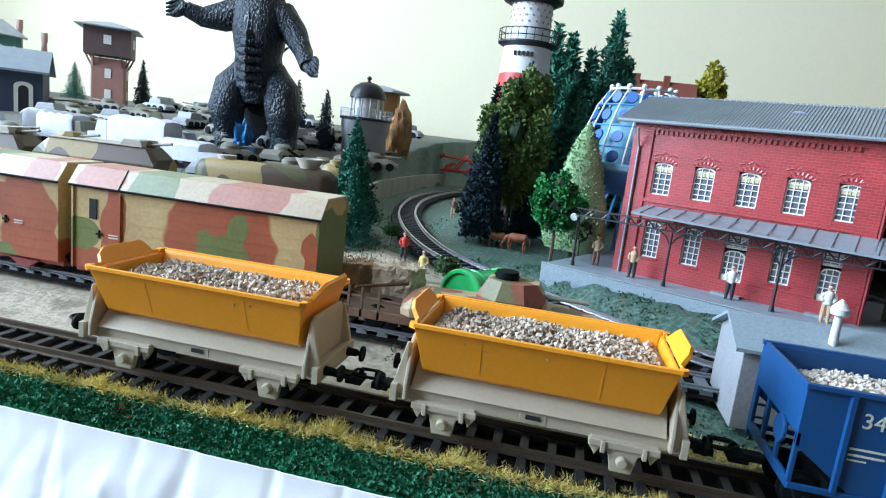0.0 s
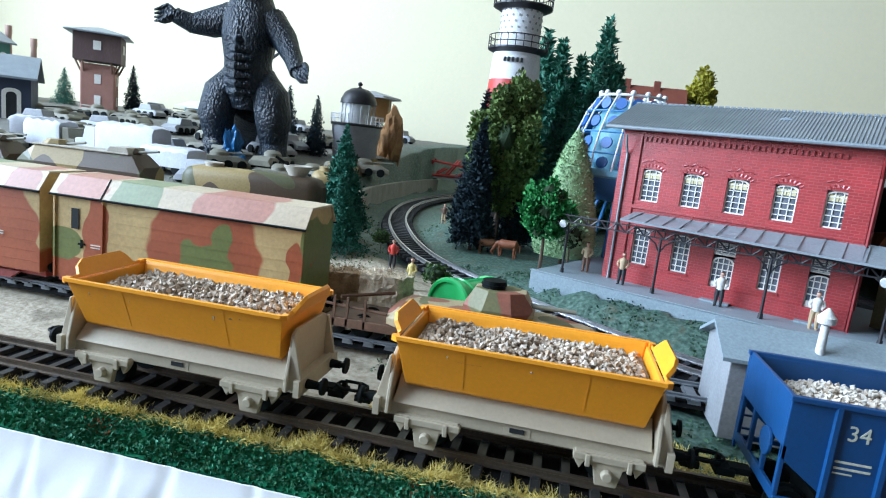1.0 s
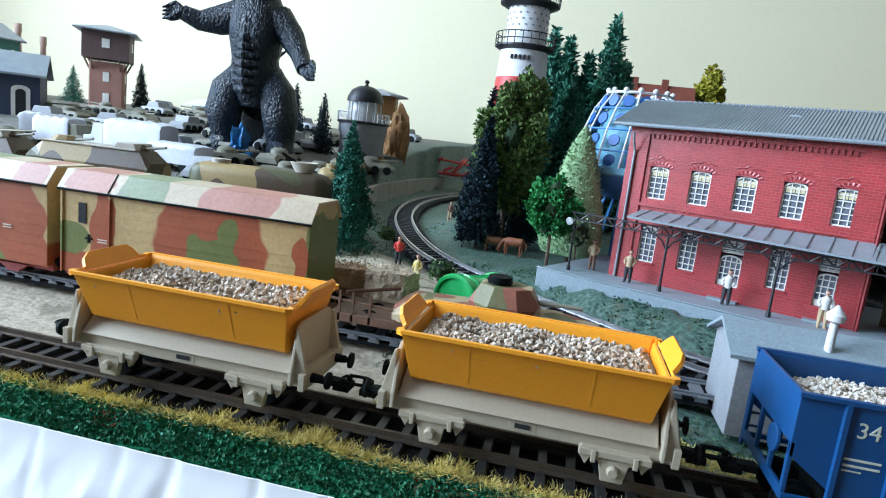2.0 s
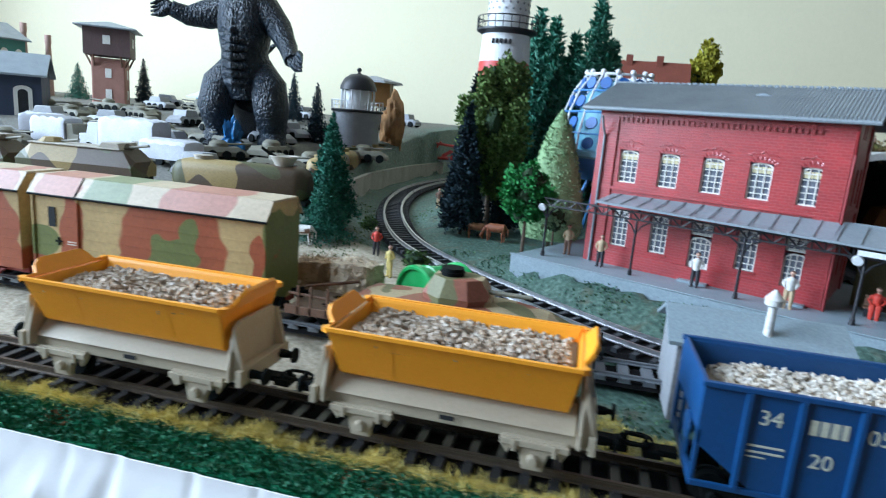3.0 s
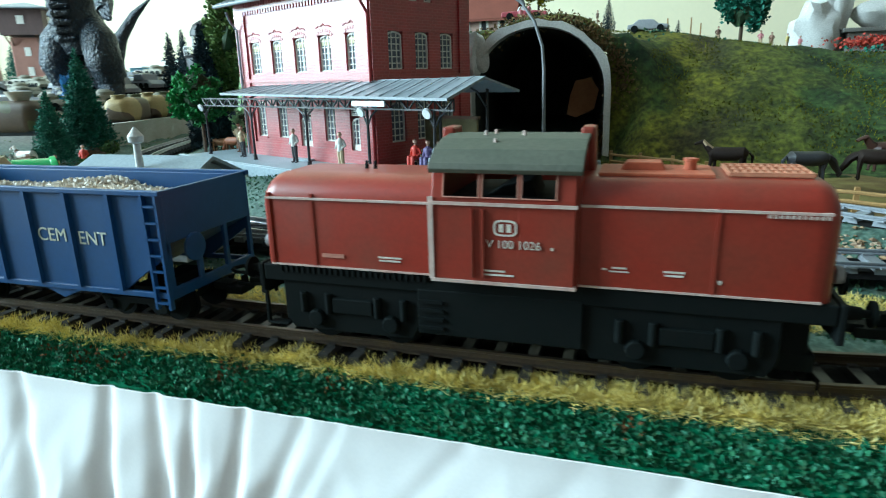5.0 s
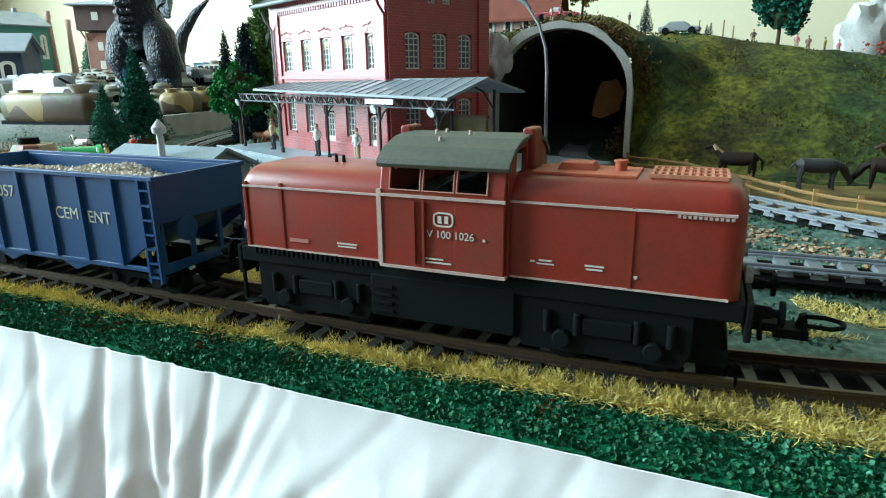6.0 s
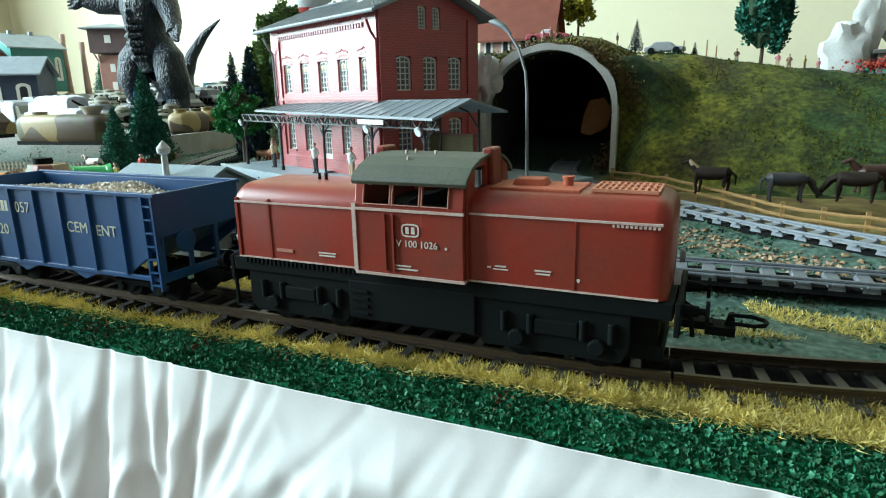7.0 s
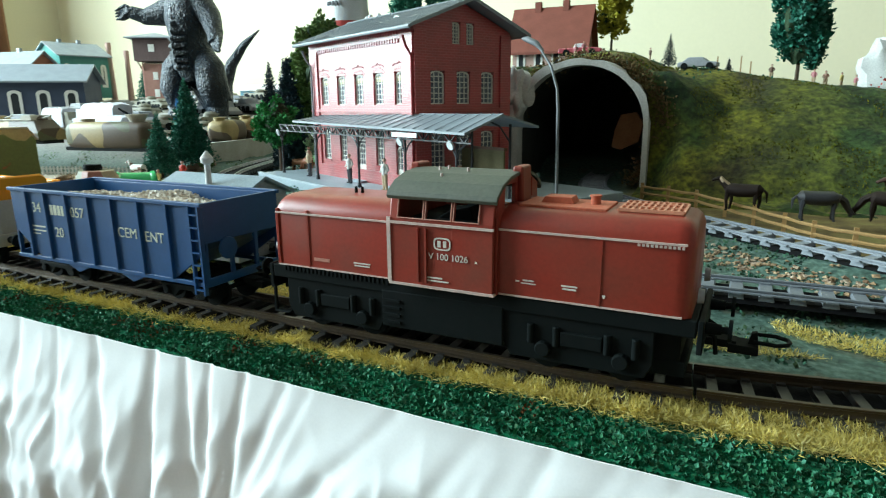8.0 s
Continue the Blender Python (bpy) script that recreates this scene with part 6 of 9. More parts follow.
def leaf_tree(name, x, y, z, h, crown, material, seed, label, category, n=2200, leaf=0.0022, trunk_h=None):
    """Trunk with limbs and a crown of single leaves in clumps. crown: (radius x, y, z, centre height)."""
    t = thing(name, x, y, z, 0, label, category)
    rnd = random.Random(seed)
    rx, ry, rz, cz = crown
    bm = bmesh.new()
    pipe(bm, [(0, 0, -0.008), (0.0004, 0, cz * 0.4), (0, 0.0005, cz * 0.8), (0, 0, cz + rz * 0.5)], [h * 0.022, h * 0.018, h * 0.014, h * 0.005], 7)
    for k in range(6):
        a = k * 1.1 + rnd.random()
        pipe(bm, [(0, 0, cz - rz * (0.7 - 0.15 * k)), (math.cos(a) * rx * 0.35, math.sin(a) * ry * 0.35, cz - rz * (0.45 - 0.16 * k)), (math.cos(a) * rx * 0.7, math.sin(a) * ry * 0.7, cz - rz * (0.25 - 0.16 * k))], [h * 0.010, h * 0.006, h * 0.002], 5)
    part("trunk", bm, M["trunk"], t)
    # solid filler core: the shade inside the crown is put into its dark colour
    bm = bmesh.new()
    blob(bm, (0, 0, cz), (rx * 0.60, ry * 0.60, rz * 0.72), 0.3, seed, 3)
    part("shade_core", bm, M["coreshade"], t, "dark core with the crown's inner shade in its colour")
    spots = []
    clumps = [Vector((rnd.gauss(0, 1), rnd.gauss(0, 1), rnd.gauss(0, 1))).normalized() * rnd.uniform(0.45, 0.92) for _ in range(60)]
    for _ in range(n):
        c = rnd.choice(clumps)
        o = Vector((rnd.gauss(0, 1), rnd.gauss(0, 1), rnd.gauss(0, 1))).normalized() * rnd.uniform(0.1, 0.26)
        q = c + o
        spots.append((q.x * rx, q.y * ry, cz + q.z * rz))
    bits("crown", spots, material, seed, (leaf * 0.7, leaf * 1.3), 0.75, t)
    return t


M["coreshade"] = plain("crown_core_shade", (0.02, 0.045, 0.015), 0.9, dirt=0.5, wide=200, relief=0.8)
# board edge: dark green flock, rust spots, yellow straw
rs = np.random.RandomState(5)
n = 60000
ex = rs.uniform(-0.62, 0.42, n)
ef = rs.uniform(0, 1, n)
ey = np.interp(ef, (0, 0.4, 0.75, 1), (-0.0172, -0.0255, -0.0320, -0.0346))
ez = np.interp(ef, (0, 0.4, 0.75, 1), (0.0016, 0.0006, -0.0012, -0.0040))
bits("green_flock", np.stack([ex, ey, ez], 1), M["greenflock"], 6, (0.0005, 0.0018), 0.8, None, "dark green flock bits on the board edge", "flock")
cx_ = rs.uniform(-0.6, 0.4, 30)
sp = [(cx_[i % 30] + rs.normal(0, 0.0022), -0.0265 + rs.normal(0, 0.0022) + 0.002 * math.sin(i % 30), 0.0008) for i in range(750)]
bits("rust_flock", [(a, b, float(np.interp(b, (-0.0342, -0.0325, -0.029, -0.02), (-0.0020, -0.0004, 0.0012, 0.0028)))) for a, b, c in sp], M["rustflock"], 7, (0.0006, 0.0013), 0.8, None, "rust brown flock spots on the board edge", "flock")
n = 190000
gx_ = rs.uniform(-0.62, 0.42, n)
tuft = np.array([noise.noise(Vector((v * 70, 0.3, 0))) + 0.6 * noise.noise(Vector((v * 190, 2.3, 0))) for v in gx_])
gy_ = -0.0156 + rs.normal(0, 0.0022, n) + 0.0016 * tuft
gy_ = np.where(gx_ > 0.08, gy_ + rs.uniform(0, 1, n) * np.maximum(0, (gx_ - 0.09)) ** 2 / 0.72 * 0.8, gy_)
keep = rs.uniform(0, 1, n) < 0.55 + 0.7 * tuft
bits("yellow_straw", np.stack([gx_, gy_, 0.0017 + 0.0020 * np.clip(tuft, 0, 1)], 1)[keep], M["yellowgrass"], 9, (0.0010, 0.0042), 0.055, None, "matted yellow straw fibres over the sleeper ends along the track edge", "straw", upright=-0.06)
n = 85000
gx_ = rs.uniform(0.03, 0.42, n)
room = np.clip((gx_ - 0.03) / 0.10, 0, 1)
gy_ = -0.0170 + rs.uniform(0, 1, n) * (0.004 + 0.0045 * room + np.maximum(0, gx_ - 0.09) ** 2 / 0.72)
bits("yellow_straw", np.stack([gx_, gy_, 0.0018 + 0.0012 * room], 1), M["yellowgrass"], 19, (0.0010, 0.0038), 0.055, None, "thick mat of yellow straw where the track bends away", "straw", upright=-0.06)
# behind the track: yellow, then turf and stones up to the platform
n = 90000
gx_ = rs.uniform(-0.26, 0.42, n)
gy_ = rs.uniform(0.014, 0.046, n) + np.maximum(0, gx_ - 0.06) * 0.24
ok_ = np.array([noise.noise(Vector((a * 30, b * 60, 2))) > (-0.30 if a < 0.08 else -0.05) + max(0, (b - max(0, a - 0.06) * 0.24 - 0.028)) * (12 if a < 0.08 else 30) for a, b in zip(gx_, gy_)])
bits("yellow_straw", [(a, b, ground_z(a, b) + 0.0004) for a, b, k in zip(gx_, gy_, ok_) if k], M["yellowgrass"], 10, (0.0010, 0.0030), 0.10, None, "yellow straw fibres between the tracks", "straw", upright=0.05)
n = 42000
gx_, gy_ = rs.uniform(-0.27, 0.42, n), rs.uniform(0.03, 0.26, n)
ok_ = [(a, b, ground_z(a, b)) for a, b in zip(gx_, gy_) if noise.noise(Vector((a * 40, b * 40, 9))) > -0.12 and 0.85 * a + b < 0.29]
bits("turf", ok_, M["turf"], 11, (0.0008, 0.0021), 0.8, None, "green foam turf on the layout ground", "turf")
n = 9000
gx_, gy_ = rs.uniform(-0.62, -0.26, n), rs.uniform(0.10, 0.42, n)
ok_ = [(a, b, ground_z(a, b)) for a, b in zip(gx_, gy_) if noise.noise(Vector((a * 25, b * 25, 4))) > 0.05]
bits("turf", ok_, M["moss"], 12, (0.0008, 0.0020), 0.8, None, "olive foam turf patches on the sand", "turf")
n = 26000
gx_, gy_ = rs.uniform(-0.06, 0.42, n), rs.uniform(0.258, 0.42, n)
bits("slope_grass", [(a, b, hill_top(a, b) + 0.0008) for a, b in zip(gx_, gy_) if not (abs(a - AX) < AR + 0.012 and b < AY + 0.04) and noise.noise(Vector((a * 17, b * 17, 5))) > -0.15], M["slopegrass"], 13, (0.0008, 0.0022), 0.5, None, "yellow-green grass tufts on the hill bank", "grass", upright=0.4)
n = 9000
gx_, gy_ = rs.uniform(-0.06, 0.5, n), rs.uniform(0.345, 0.62, n)
bits("hilltop_turf", [(a, b, hill_top(a, b) + 0.001) for a, b in zip(gx_, gy_) if noise.noise(Vector((a * 25, b * 25, 1))) > 0.0], M["turf"], 14, (0.0010, 0.0030), 0.8, None, "dark green turf on the hill top", "turf")

# trees
fir_tree(-0.3745, 0.280, 0.020, 0.083, 0.0225, M["firgreen"], 1, "blue-green fir tree beside the curved track", "green firs", 1.9)
fir_tree(-0.3545, 0.228, 0.0155, 0.056, 0.0185, M["firgreen"], 2, "short blue-green fir tree beside the curved track", "green firs", 1.7)
fir_tree(-0.272, 0.315, 0.016, 0.104, 0.0200, M["firdark"], 3, "blue-black fir tree in the grove", "dark firs", 1.9)
fir_tree(-0.238, 0.345, 0.018, 0.090, 0.0160, M["firdark"], 4, "blue-black fir tree in the grove", "dark firs", 1.7)
fir_tree(-0.283, 0.385, 0.025, 0.125, 0.0230, M["firdark"], 5, "tall blue-black fir tree in the grove", "dark firs", 1.6)
leaf_tree("moss_tree", -0.2560, 0.345, 0.016, 0.14, (0.0320, 0.026, 0.060, 0.086), M["mossy"], 6, "tall dense olive green tree in the grove", "tree", 30000, 0.0036)
for i, (a, b, c, zt) in enumerate(((-0.241, 0.480, 0.034, 0.226), (-0.224, 0.478, 0.032, 0.218), (-0.203, 0.485, 0.030, 0.204), (-0.181, 0.480, 0.040, 0.242), (-0.165, 0.50, 0.026, 0.20), (-0.19, 0.455, 0.026, 0.175), (-0.215, 0.44, 0.026, 0.165))):
    fir_tree(a, b, 0.028, zt - 0.028, c * 1.22, M["firtall"], 20 + i, "tall green fir tree behind the station", "tall firs", 2.1, coarse=1.7)
t_ = thing("conical_tree", -0.1975, 0.290, 0.018, 0, "pale green cone-shaped felt tree behind the platform", "tree")
bm = bmesh.new()
rod(bm, (0, 0, -0.002), (0, 0, 0.01), 0.0015, 0.0012, 7)
part("trunk", bm, M["trunk"], t_)
bm = bmesh.new()
lathe(bm, [(0.0200, 0.008), (0.0235, 0.016), (0.0215, 0.036), (0.0155, 0.064), (0.0075, 0.090), (0.0008, 0.104)], 20)
for v in bm.verts:
    k = 1 + 0.16 * noise.noise(v.co * 160)
    v.co.x *= k
    v.co.y *= k
part("core", bm, plain("pale_felt", (0.27, 0.40, 0.20), 0.9, dirt=0.4, wide=120, relief=0.8), t_, smooth=True)
rnd = random.Random(4)
sp = []
for _ in range(9000):
    f, a = rnd.random() ** 1.3, rnd.uniform(0, 6.283)
    rr_ = float(np.interp(f, (0, 0.1, 0.3, 0.6, 0.88, 1), (0.0200, 0.0235, 0.0215, 0.0155, 0.0075, 0.0008)))
    sp.append((rr_ * math.cos(a), rr_ * math.sin(a), 0.008 + 0.093 * f))
bits("crown", sp, M["pale"], 3, (0.0012, 0.0028), 0.5, t_)
leaf_tree("round_tree", -0.2110, 0.228, 0.016, 0.068, (0.0200, 0.0200, 0.0205, 0.0470), M["leaf"], 8, "round bright green leafy tree beside the platform", "tree", 5200, 0.0028)
leaf_tree("small_tree", -0.1930, 0.256, 0.018, 0.045, (0.0120, 0.0120, 0.0110, 0.0270), M["pale"], 9, "small pale green leafy tree beside the platform", "tree", 1300, 0.0024)
leaf_tree("yellow_tree", -0.0470, 0.700, 0.148, 0.078, (0.022, 0.019, 0.040, 0.046), M["yellowleaf"], 10, "slim yellow-green tree beside the red-roofed house", "tree", 3200, 0.0055)
leaf_tree("tall_round_tree", 0.1615, 0.430, 0.086, 0.080, (0.0225, 0.0215, 0.050, 0.060), M["firgreen"], 11, "dense blue-green leafy tree on the hill top", "tree", 13000, 0.0040)
leaf_tree("bush", -0.3330, 0.262, 0.018, 0.012, (0.007, 0.007, 0.006, 0.006), M["moss"], 12, "small dark green bush beside the curved track", "bush", 500, 0.0018)
leaf_tree("bush", -0.2720, 0.185, 0.013, 0.014, (0.011, 0.008, 0.007, 0.006), M["moss"], 13, "dark green ivy bush behind the rocks", "bush", 800, 0.0018)
fir_tree(0.053, 0.500, 0.112, 0.030, 0.0085, M["firdark"], 31, "small dark green fir on the hill top", "hill firs", 1.0)
fir_tree(0.1075, 0.500, 0.102, 0.016, 0.0050, M["firdark"], 32, "small dark green fir on the hill top", "hill firs", 1.0)
fir_tree(0.1120, 0.390, 0.098, 0.014, 0.0034, M["firdark"], 34, "tiny black-green fir on the hill top", "hill firs", 0.8)
for i, (a, b, z0, zt, r0) in enumerate(((-1.166, 0.85, 0.090, 0.160, 0.022), (-1.016, 0.85, 0.092, 0.176, 0.018), (-0.652, 0.75, 0.085, 0.162, 0.017), (-0.526, 0.571, 0.060, 0.140, 0.018), (-1.30, 0.80, 0.09, 0.16, 0.024), (-0.58, 0.98, 0.1, 0.15, 0.02))):
    fir_tree(a, b, z0, zt - z0, r0, M["firgreen"] if i in (0, 4) else M["firdark"], 40 + i, "dark model fir tree far back on the layout", "far firs", 1.2)


# ---------------------------------------------------------------- camouflaged train on the second track
def boxcar(x0, x1, rust, olive, roof_rust, roof_olive, cabin):
    L = x1 - x0
    t = thing("box_wagon", (x0 + x1) / 2, 0.0755, 0, 0, "closed box wagon in sand, rust and olive camouflage", "wagon", "camouflaged wagons")
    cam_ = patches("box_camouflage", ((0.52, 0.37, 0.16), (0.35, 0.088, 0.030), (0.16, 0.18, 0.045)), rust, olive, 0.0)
    # roof camouflage is paler than the sides: light from above put into colour
    roofc = patches("box_roof_camouflage_toplit", ((0.56, 0.46, 0.32), (0.46, 0.22, 0.16), (0.24, 0.28, 0.15)), roof_rust, roof_olive, 0.0)
    W, z0, ze = 0.0160, 0.0175, 0.0568
    h = L / 2
    bm = bmesh.new()
    prism(bm, [(-W, z0), (W, z0), (W, ze), (W * 0.72, ze + 0.0080), (-W * 0.72, ze + 0.0080), (-W, ze)], "x", -h, h)
    part("body", bm, cam_, t, bevel=0.0003)
    for s in (-1, 1):
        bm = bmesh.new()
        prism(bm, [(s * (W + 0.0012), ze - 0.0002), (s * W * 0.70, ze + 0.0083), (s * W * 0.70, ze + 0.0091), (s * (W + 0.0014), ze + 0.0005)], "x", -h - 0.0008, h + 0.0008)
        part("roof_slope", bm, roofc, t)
        bm = bmesh.new()
        rod(bm, (-h - 0.0008, s * (W + 0.0013), ze), (h + 0.0008, s * (W + 0.0013), ze), 0.0006, seg=6)
        part("eaves_strip", bm, M["black"], t)
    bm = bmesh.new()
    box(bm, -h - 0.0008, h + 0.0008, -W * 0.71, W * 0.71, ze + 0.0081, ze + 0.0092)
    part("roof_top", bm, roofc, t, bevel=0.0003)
    if cabin:
        for s in (-1, 1):
            bm = bmesh.new()
            prism(bm, [(s * (W + 0.0014), ze + 0.0003), (s * W * 0.70, ze + 0.0090), (s * W * 0.70, ze + 0.0095), (s * (W + 0.0016), ze + 0.0008)], "x", -h + 0.0262, -h + 0.0268)
            part("roof_joint", bm, M["black"], t, "dark joint across the roof slope")
    for s in (-1, 1):
        for k in range(1, 8):
            bm = bmesh.new()
            z = z0 + (ze - z0) * k / 8
            box(bm, -h, h, min(s * W, s * (W + 0.00014)), max(s * W, s * (W + 0.00014)), z - 0.00016, z + 0.00016)
            part("plank_joint", bm, cam_, t)
    if cabin:
        for s in (-1, 1):
            bm = bmesh.new()
            box(bm, -h + 0.026, -h + 0.0270, min(s * W, s * (W + 0.0008)), max(s * W, s * (W + 0.0008)), z0, ze)
            part("door_post", bm, cam_, t)
            bm = bmesh.new()
            box(bm, -h + 0.0005, -h + 0.0015, min(s * W, s * (W + 0.0008)), max(s * W, s * (W + 0.0008)), z0, ze)
            part("corner_post", bm, cam_, t)
            bm = bmesh.new()
            box(bm, -h + 0.010, -h + 0.0140, min(s * W, s * (W + 0.0004)), max(s * W, s * (W + 0.0004)), ze - 0.0150, ze - 0.0055)
            part("cabin_window", bm, M["dark"], t, "dark brakeman cabin window")
    # plain mark in place of the insignia
    bm = bmesh.new()
    mx = -h + 0.0155 if cabin else h - 0.030
    box(bm, mx - 0.0018, mx + 0.0018, -W - 0.0005, -W, 0.0345, 0.0353)
    box(bm, mx - 0.0004, mx + 0.0004, -W - 0.00055, -W, 0.0330, 0.0368)
    part("marking", bm, M["black"], t, "small dark painted mark")
    bm = bmesh.new()
    for k in range(2):
        box(bm, mx + 0.0050, mx + 0.0100, -W - 0.0005, -W, 0.0350 - k * 0.0012, 0.0354 - k * 0.0012)
    part("marking", bm, M["letterwhite"], t)
    bm = bmesh.new()
    box(bm, -h, h, -0.0125, 0.0125, 0.0150, 0.0178)
    part("underframe", bm, plain("red_oxide", (0.30, 0.045, 0.03), 0.6, dirt=0.4), t, "red oxide underframe")
    for k in (-h + 0.022, h - 0.022):
        for s in (-1, 1):
            bm = bmesh.new()
            prism(bm, [(k - 0.009, 0.0160), (k + 0.009, 0.0160), (k + 0.004, 0.0130), (k + 0.003, 0.0120), (k - 0.003, 0.0120), (k - 0.004, 0.0130)], "y", s * 0.0115, s * 0.0140)
            part("axle_guard", bm, M["redoxide"], t)
        wheelset(t, k, 0.0115, 0.0050)
    buffers(t, -h, -1, 0.0195)
    buffers(t, h, 1, 0.0195)
    return t


M["redoxide"] = plain("red_oxide_guard", (0.26, 0.04, 0.03), 0.6, dirt=0.4)
boxcar(-0.4320, -0.3065, ((-0.0400, 0.0380, 0.0065, 0.0220), (-0.0540, 0.0215, 0.0135, 0.0075), (0.0150, 0.0400, 0.0285, 0.0250), (0.0000, 0.0250, 0.0150, 0.0160), (0.0590, 0.0400, 0.0038, 0.0130)),
       ((-0.0580, 0.0345, 0.0110, 0.0075), (0.0150, 0.0355, 0.0130, 0.0085), (0.0240, 0.0450, 0.0050, 0.0100), (0.0640, 0.0400, 0.0030, 0.0220)),
       ((-0.0478, 0.0630, 0.0115, 0.0200), (0.0272, 0.0600, 0.0185, 0.0160)), ((-0.0208, 0.0620, 0.0125, 0.0200),), True)
boxcar(-0.5640, -0.4395, ((0.0440, 0.0380, 0.0165, 0.0240), (0.0560, 0.0230, 0.0080, 0.0100), (0.0290, 0.0450, 0.0140, 0.0080), (-0.0080, 0.0300, 0.0190, 0.0150), (-0.0480, 0.0450, 0.0120, 0.0180)),
       ((0.0060, 0.0540, 0.0120, 0.0080), (0.0250, 0.0200, 0.0120, 0.0050), (-0.0300, 0.0260, 0.0080, 0.0140)),
       ((0.0520, 0.0600, 0.0090, 0.0080), (-0.0100, 0.0640, 0.0160, 0.0120)), ((0.0160, 0.0640, 0.0100, 0.0100),), False)

fl = thing("flat_wagon", -0.228, 0.0755, 0, 0, "flat wagon with brown frame under a camouflaged armoured hull", "wagon")
bm = bmesh.new()
box(bm, -0.068, 0.062, -0.0125, 0.0125, 0.0185, 0.0205)
for s in (-1, 1):
    box(bm, -0.070, 0.064, min(s * 0.0115, s * 0.0140), max(s * 0.0115, s * 0.0140), 0.0165, 0.0205)
part("deck", bm, M["wood"], fl, bevel=0.0003)
for k in (-0.052, -0.036, 0.030, 0.046):
    wheelset(fl, k, 0.0115, 0.0046)
bm = bmesh.new()
for k in (-0.064, -0.058, -0.050):
    box(bm, k, k + 0.001, -0.0140, -0.0130, 0.0165, 0.0300)
rod(bm, (-0.068, -0.013, 0.0262), (-0.040, -0.013, 0.0250), 0.0007, seg=6)
rod(bm, (-0.062, -0.010, 0.0290), (-0.042, 0.006, 0.0300), 0.0008, seg=6)
part("stanchion", bm, M["wood"], fl)
buffers(fl, 0.064, 1, 0.0195)
buffers(fl, -0.070, -1, 0.0195)
av = thing("armoured_hull", -0.222, 0.0755, 0.0207, 0, "low armoured hull with turret in sand and rust camouflage", "model tank")
bm = bmesh.new()
loft(bm, [[(x_, y * w_, z) for y, z in ((-0.0155, 0), (0.0155, 0), (0.0165, zt * 0.5), (0.0120, zt), (-0.0120, zt), (-0.0165, zt * 0.5))] for x_, w_, zt in ((-0.046, 0.80, 0.0060), (-0.041, 1.0, 0.0085), (0.000, 1.0, 0.0100), (0.022, 1.0, 0.0098), (0.040, 0.95, 0.0070), (0.052, 0.80, 0.0025))])
part("hull", bm, M["camo3"], av, bevel=0.0004)
bm = bmesh.new()
loft(bm, [[(0.0005 + 0.0160 * k * math.cos(a), 0.0125 * k * math.sin(a), z) for a in (math.pi / 8 + math.pi / 4 * i for i in range(8))] for k, z in ((1.0, 0.0095), (1.04, 0.0125), (0.74, 0.0205))])
tr_ = part("turret", bm, M["camo3"], av, bevel=0.0003)
bm = bmesh.new()
rod(bm, (-0.003, 0, 0.0200), (-0.003, 0, 0.0238), 0.0052, 0.0050, 18)
rod(bm, (-0.003, 0, 0.0218), (-0.003, 0, 0.0222), 0.0056, 0.0056, 18)
part("cupola", bm, M["black"], tr_, smooth=True)
bm = bmesh.new()
rod(bm, (0.0120, -0.002, 0.0155), (0.0330, -0.004, 0.0160), 0.0011, 0.0009, 10)
part("gun_barrel", bm, M["stock"], tr_, smooth=True)
for s in (-1, 1):
    bm = bmesh.new()
    for k in range(5):
        rod(bm, (-0.036 + k * 0.017, s * 0.0140, 0.0030), (-0.036 + k * 0.017, s * 0.0170, 0.0030), 0.0034, 0.0034, 12)
    part("road_wheels", bm, M["stock"], av)
gb = thing("barrel", -0.2390, 0.112, 0.0085, 57, "shiny bright green plastic barrel lying by the track", "barrel")
bm = bmesh.new()
pr_ = [(0.0, -0.0178), (0.0134, -0.0178), (0.0138, -0.0190), (0.0152, -0.0190), (0.0162, -0.0180), (0.0162, -0.0150), (0.0148, -0.0140), (0.0146, -0.0105), (0.0153, -0.0100), (0.0153, -0.0088), (0.0144, -0.0080), (0.0136, 0.012), (0.0146, 0.0132), (0.0146, 0.0155), (0.0126, 0.0165), (0.0, 0.0165)]
lathe(bm, [(max(r_, 1e-4), z) for r_, z in pr_], 28)
for v in bm.verts:
    v.co = Vector((v.co.z, v.co.x, v.co.y + 0.0158)) * 0.9
mg, ntg, bg = nodes_of("shiny_green")
bg.inputs["Base Color"].default_value = (0.05, 0.42, 0.10, 1)
bg.inputs["Roughness"].default_value = 0.12
nn = tex(ntg, "Noise", 90, 3, coords(ntg))
ntg.links.new(ramp(ntg, nn.outputs["Fac"], ((0.3, (0.04, 0.36, 0.08)), (0.7, (0.08, 0.50, 0.16)))).outputs[0], bg.inputs["Base Color"])
part("drum", bm, mg, gb, smooth=True)
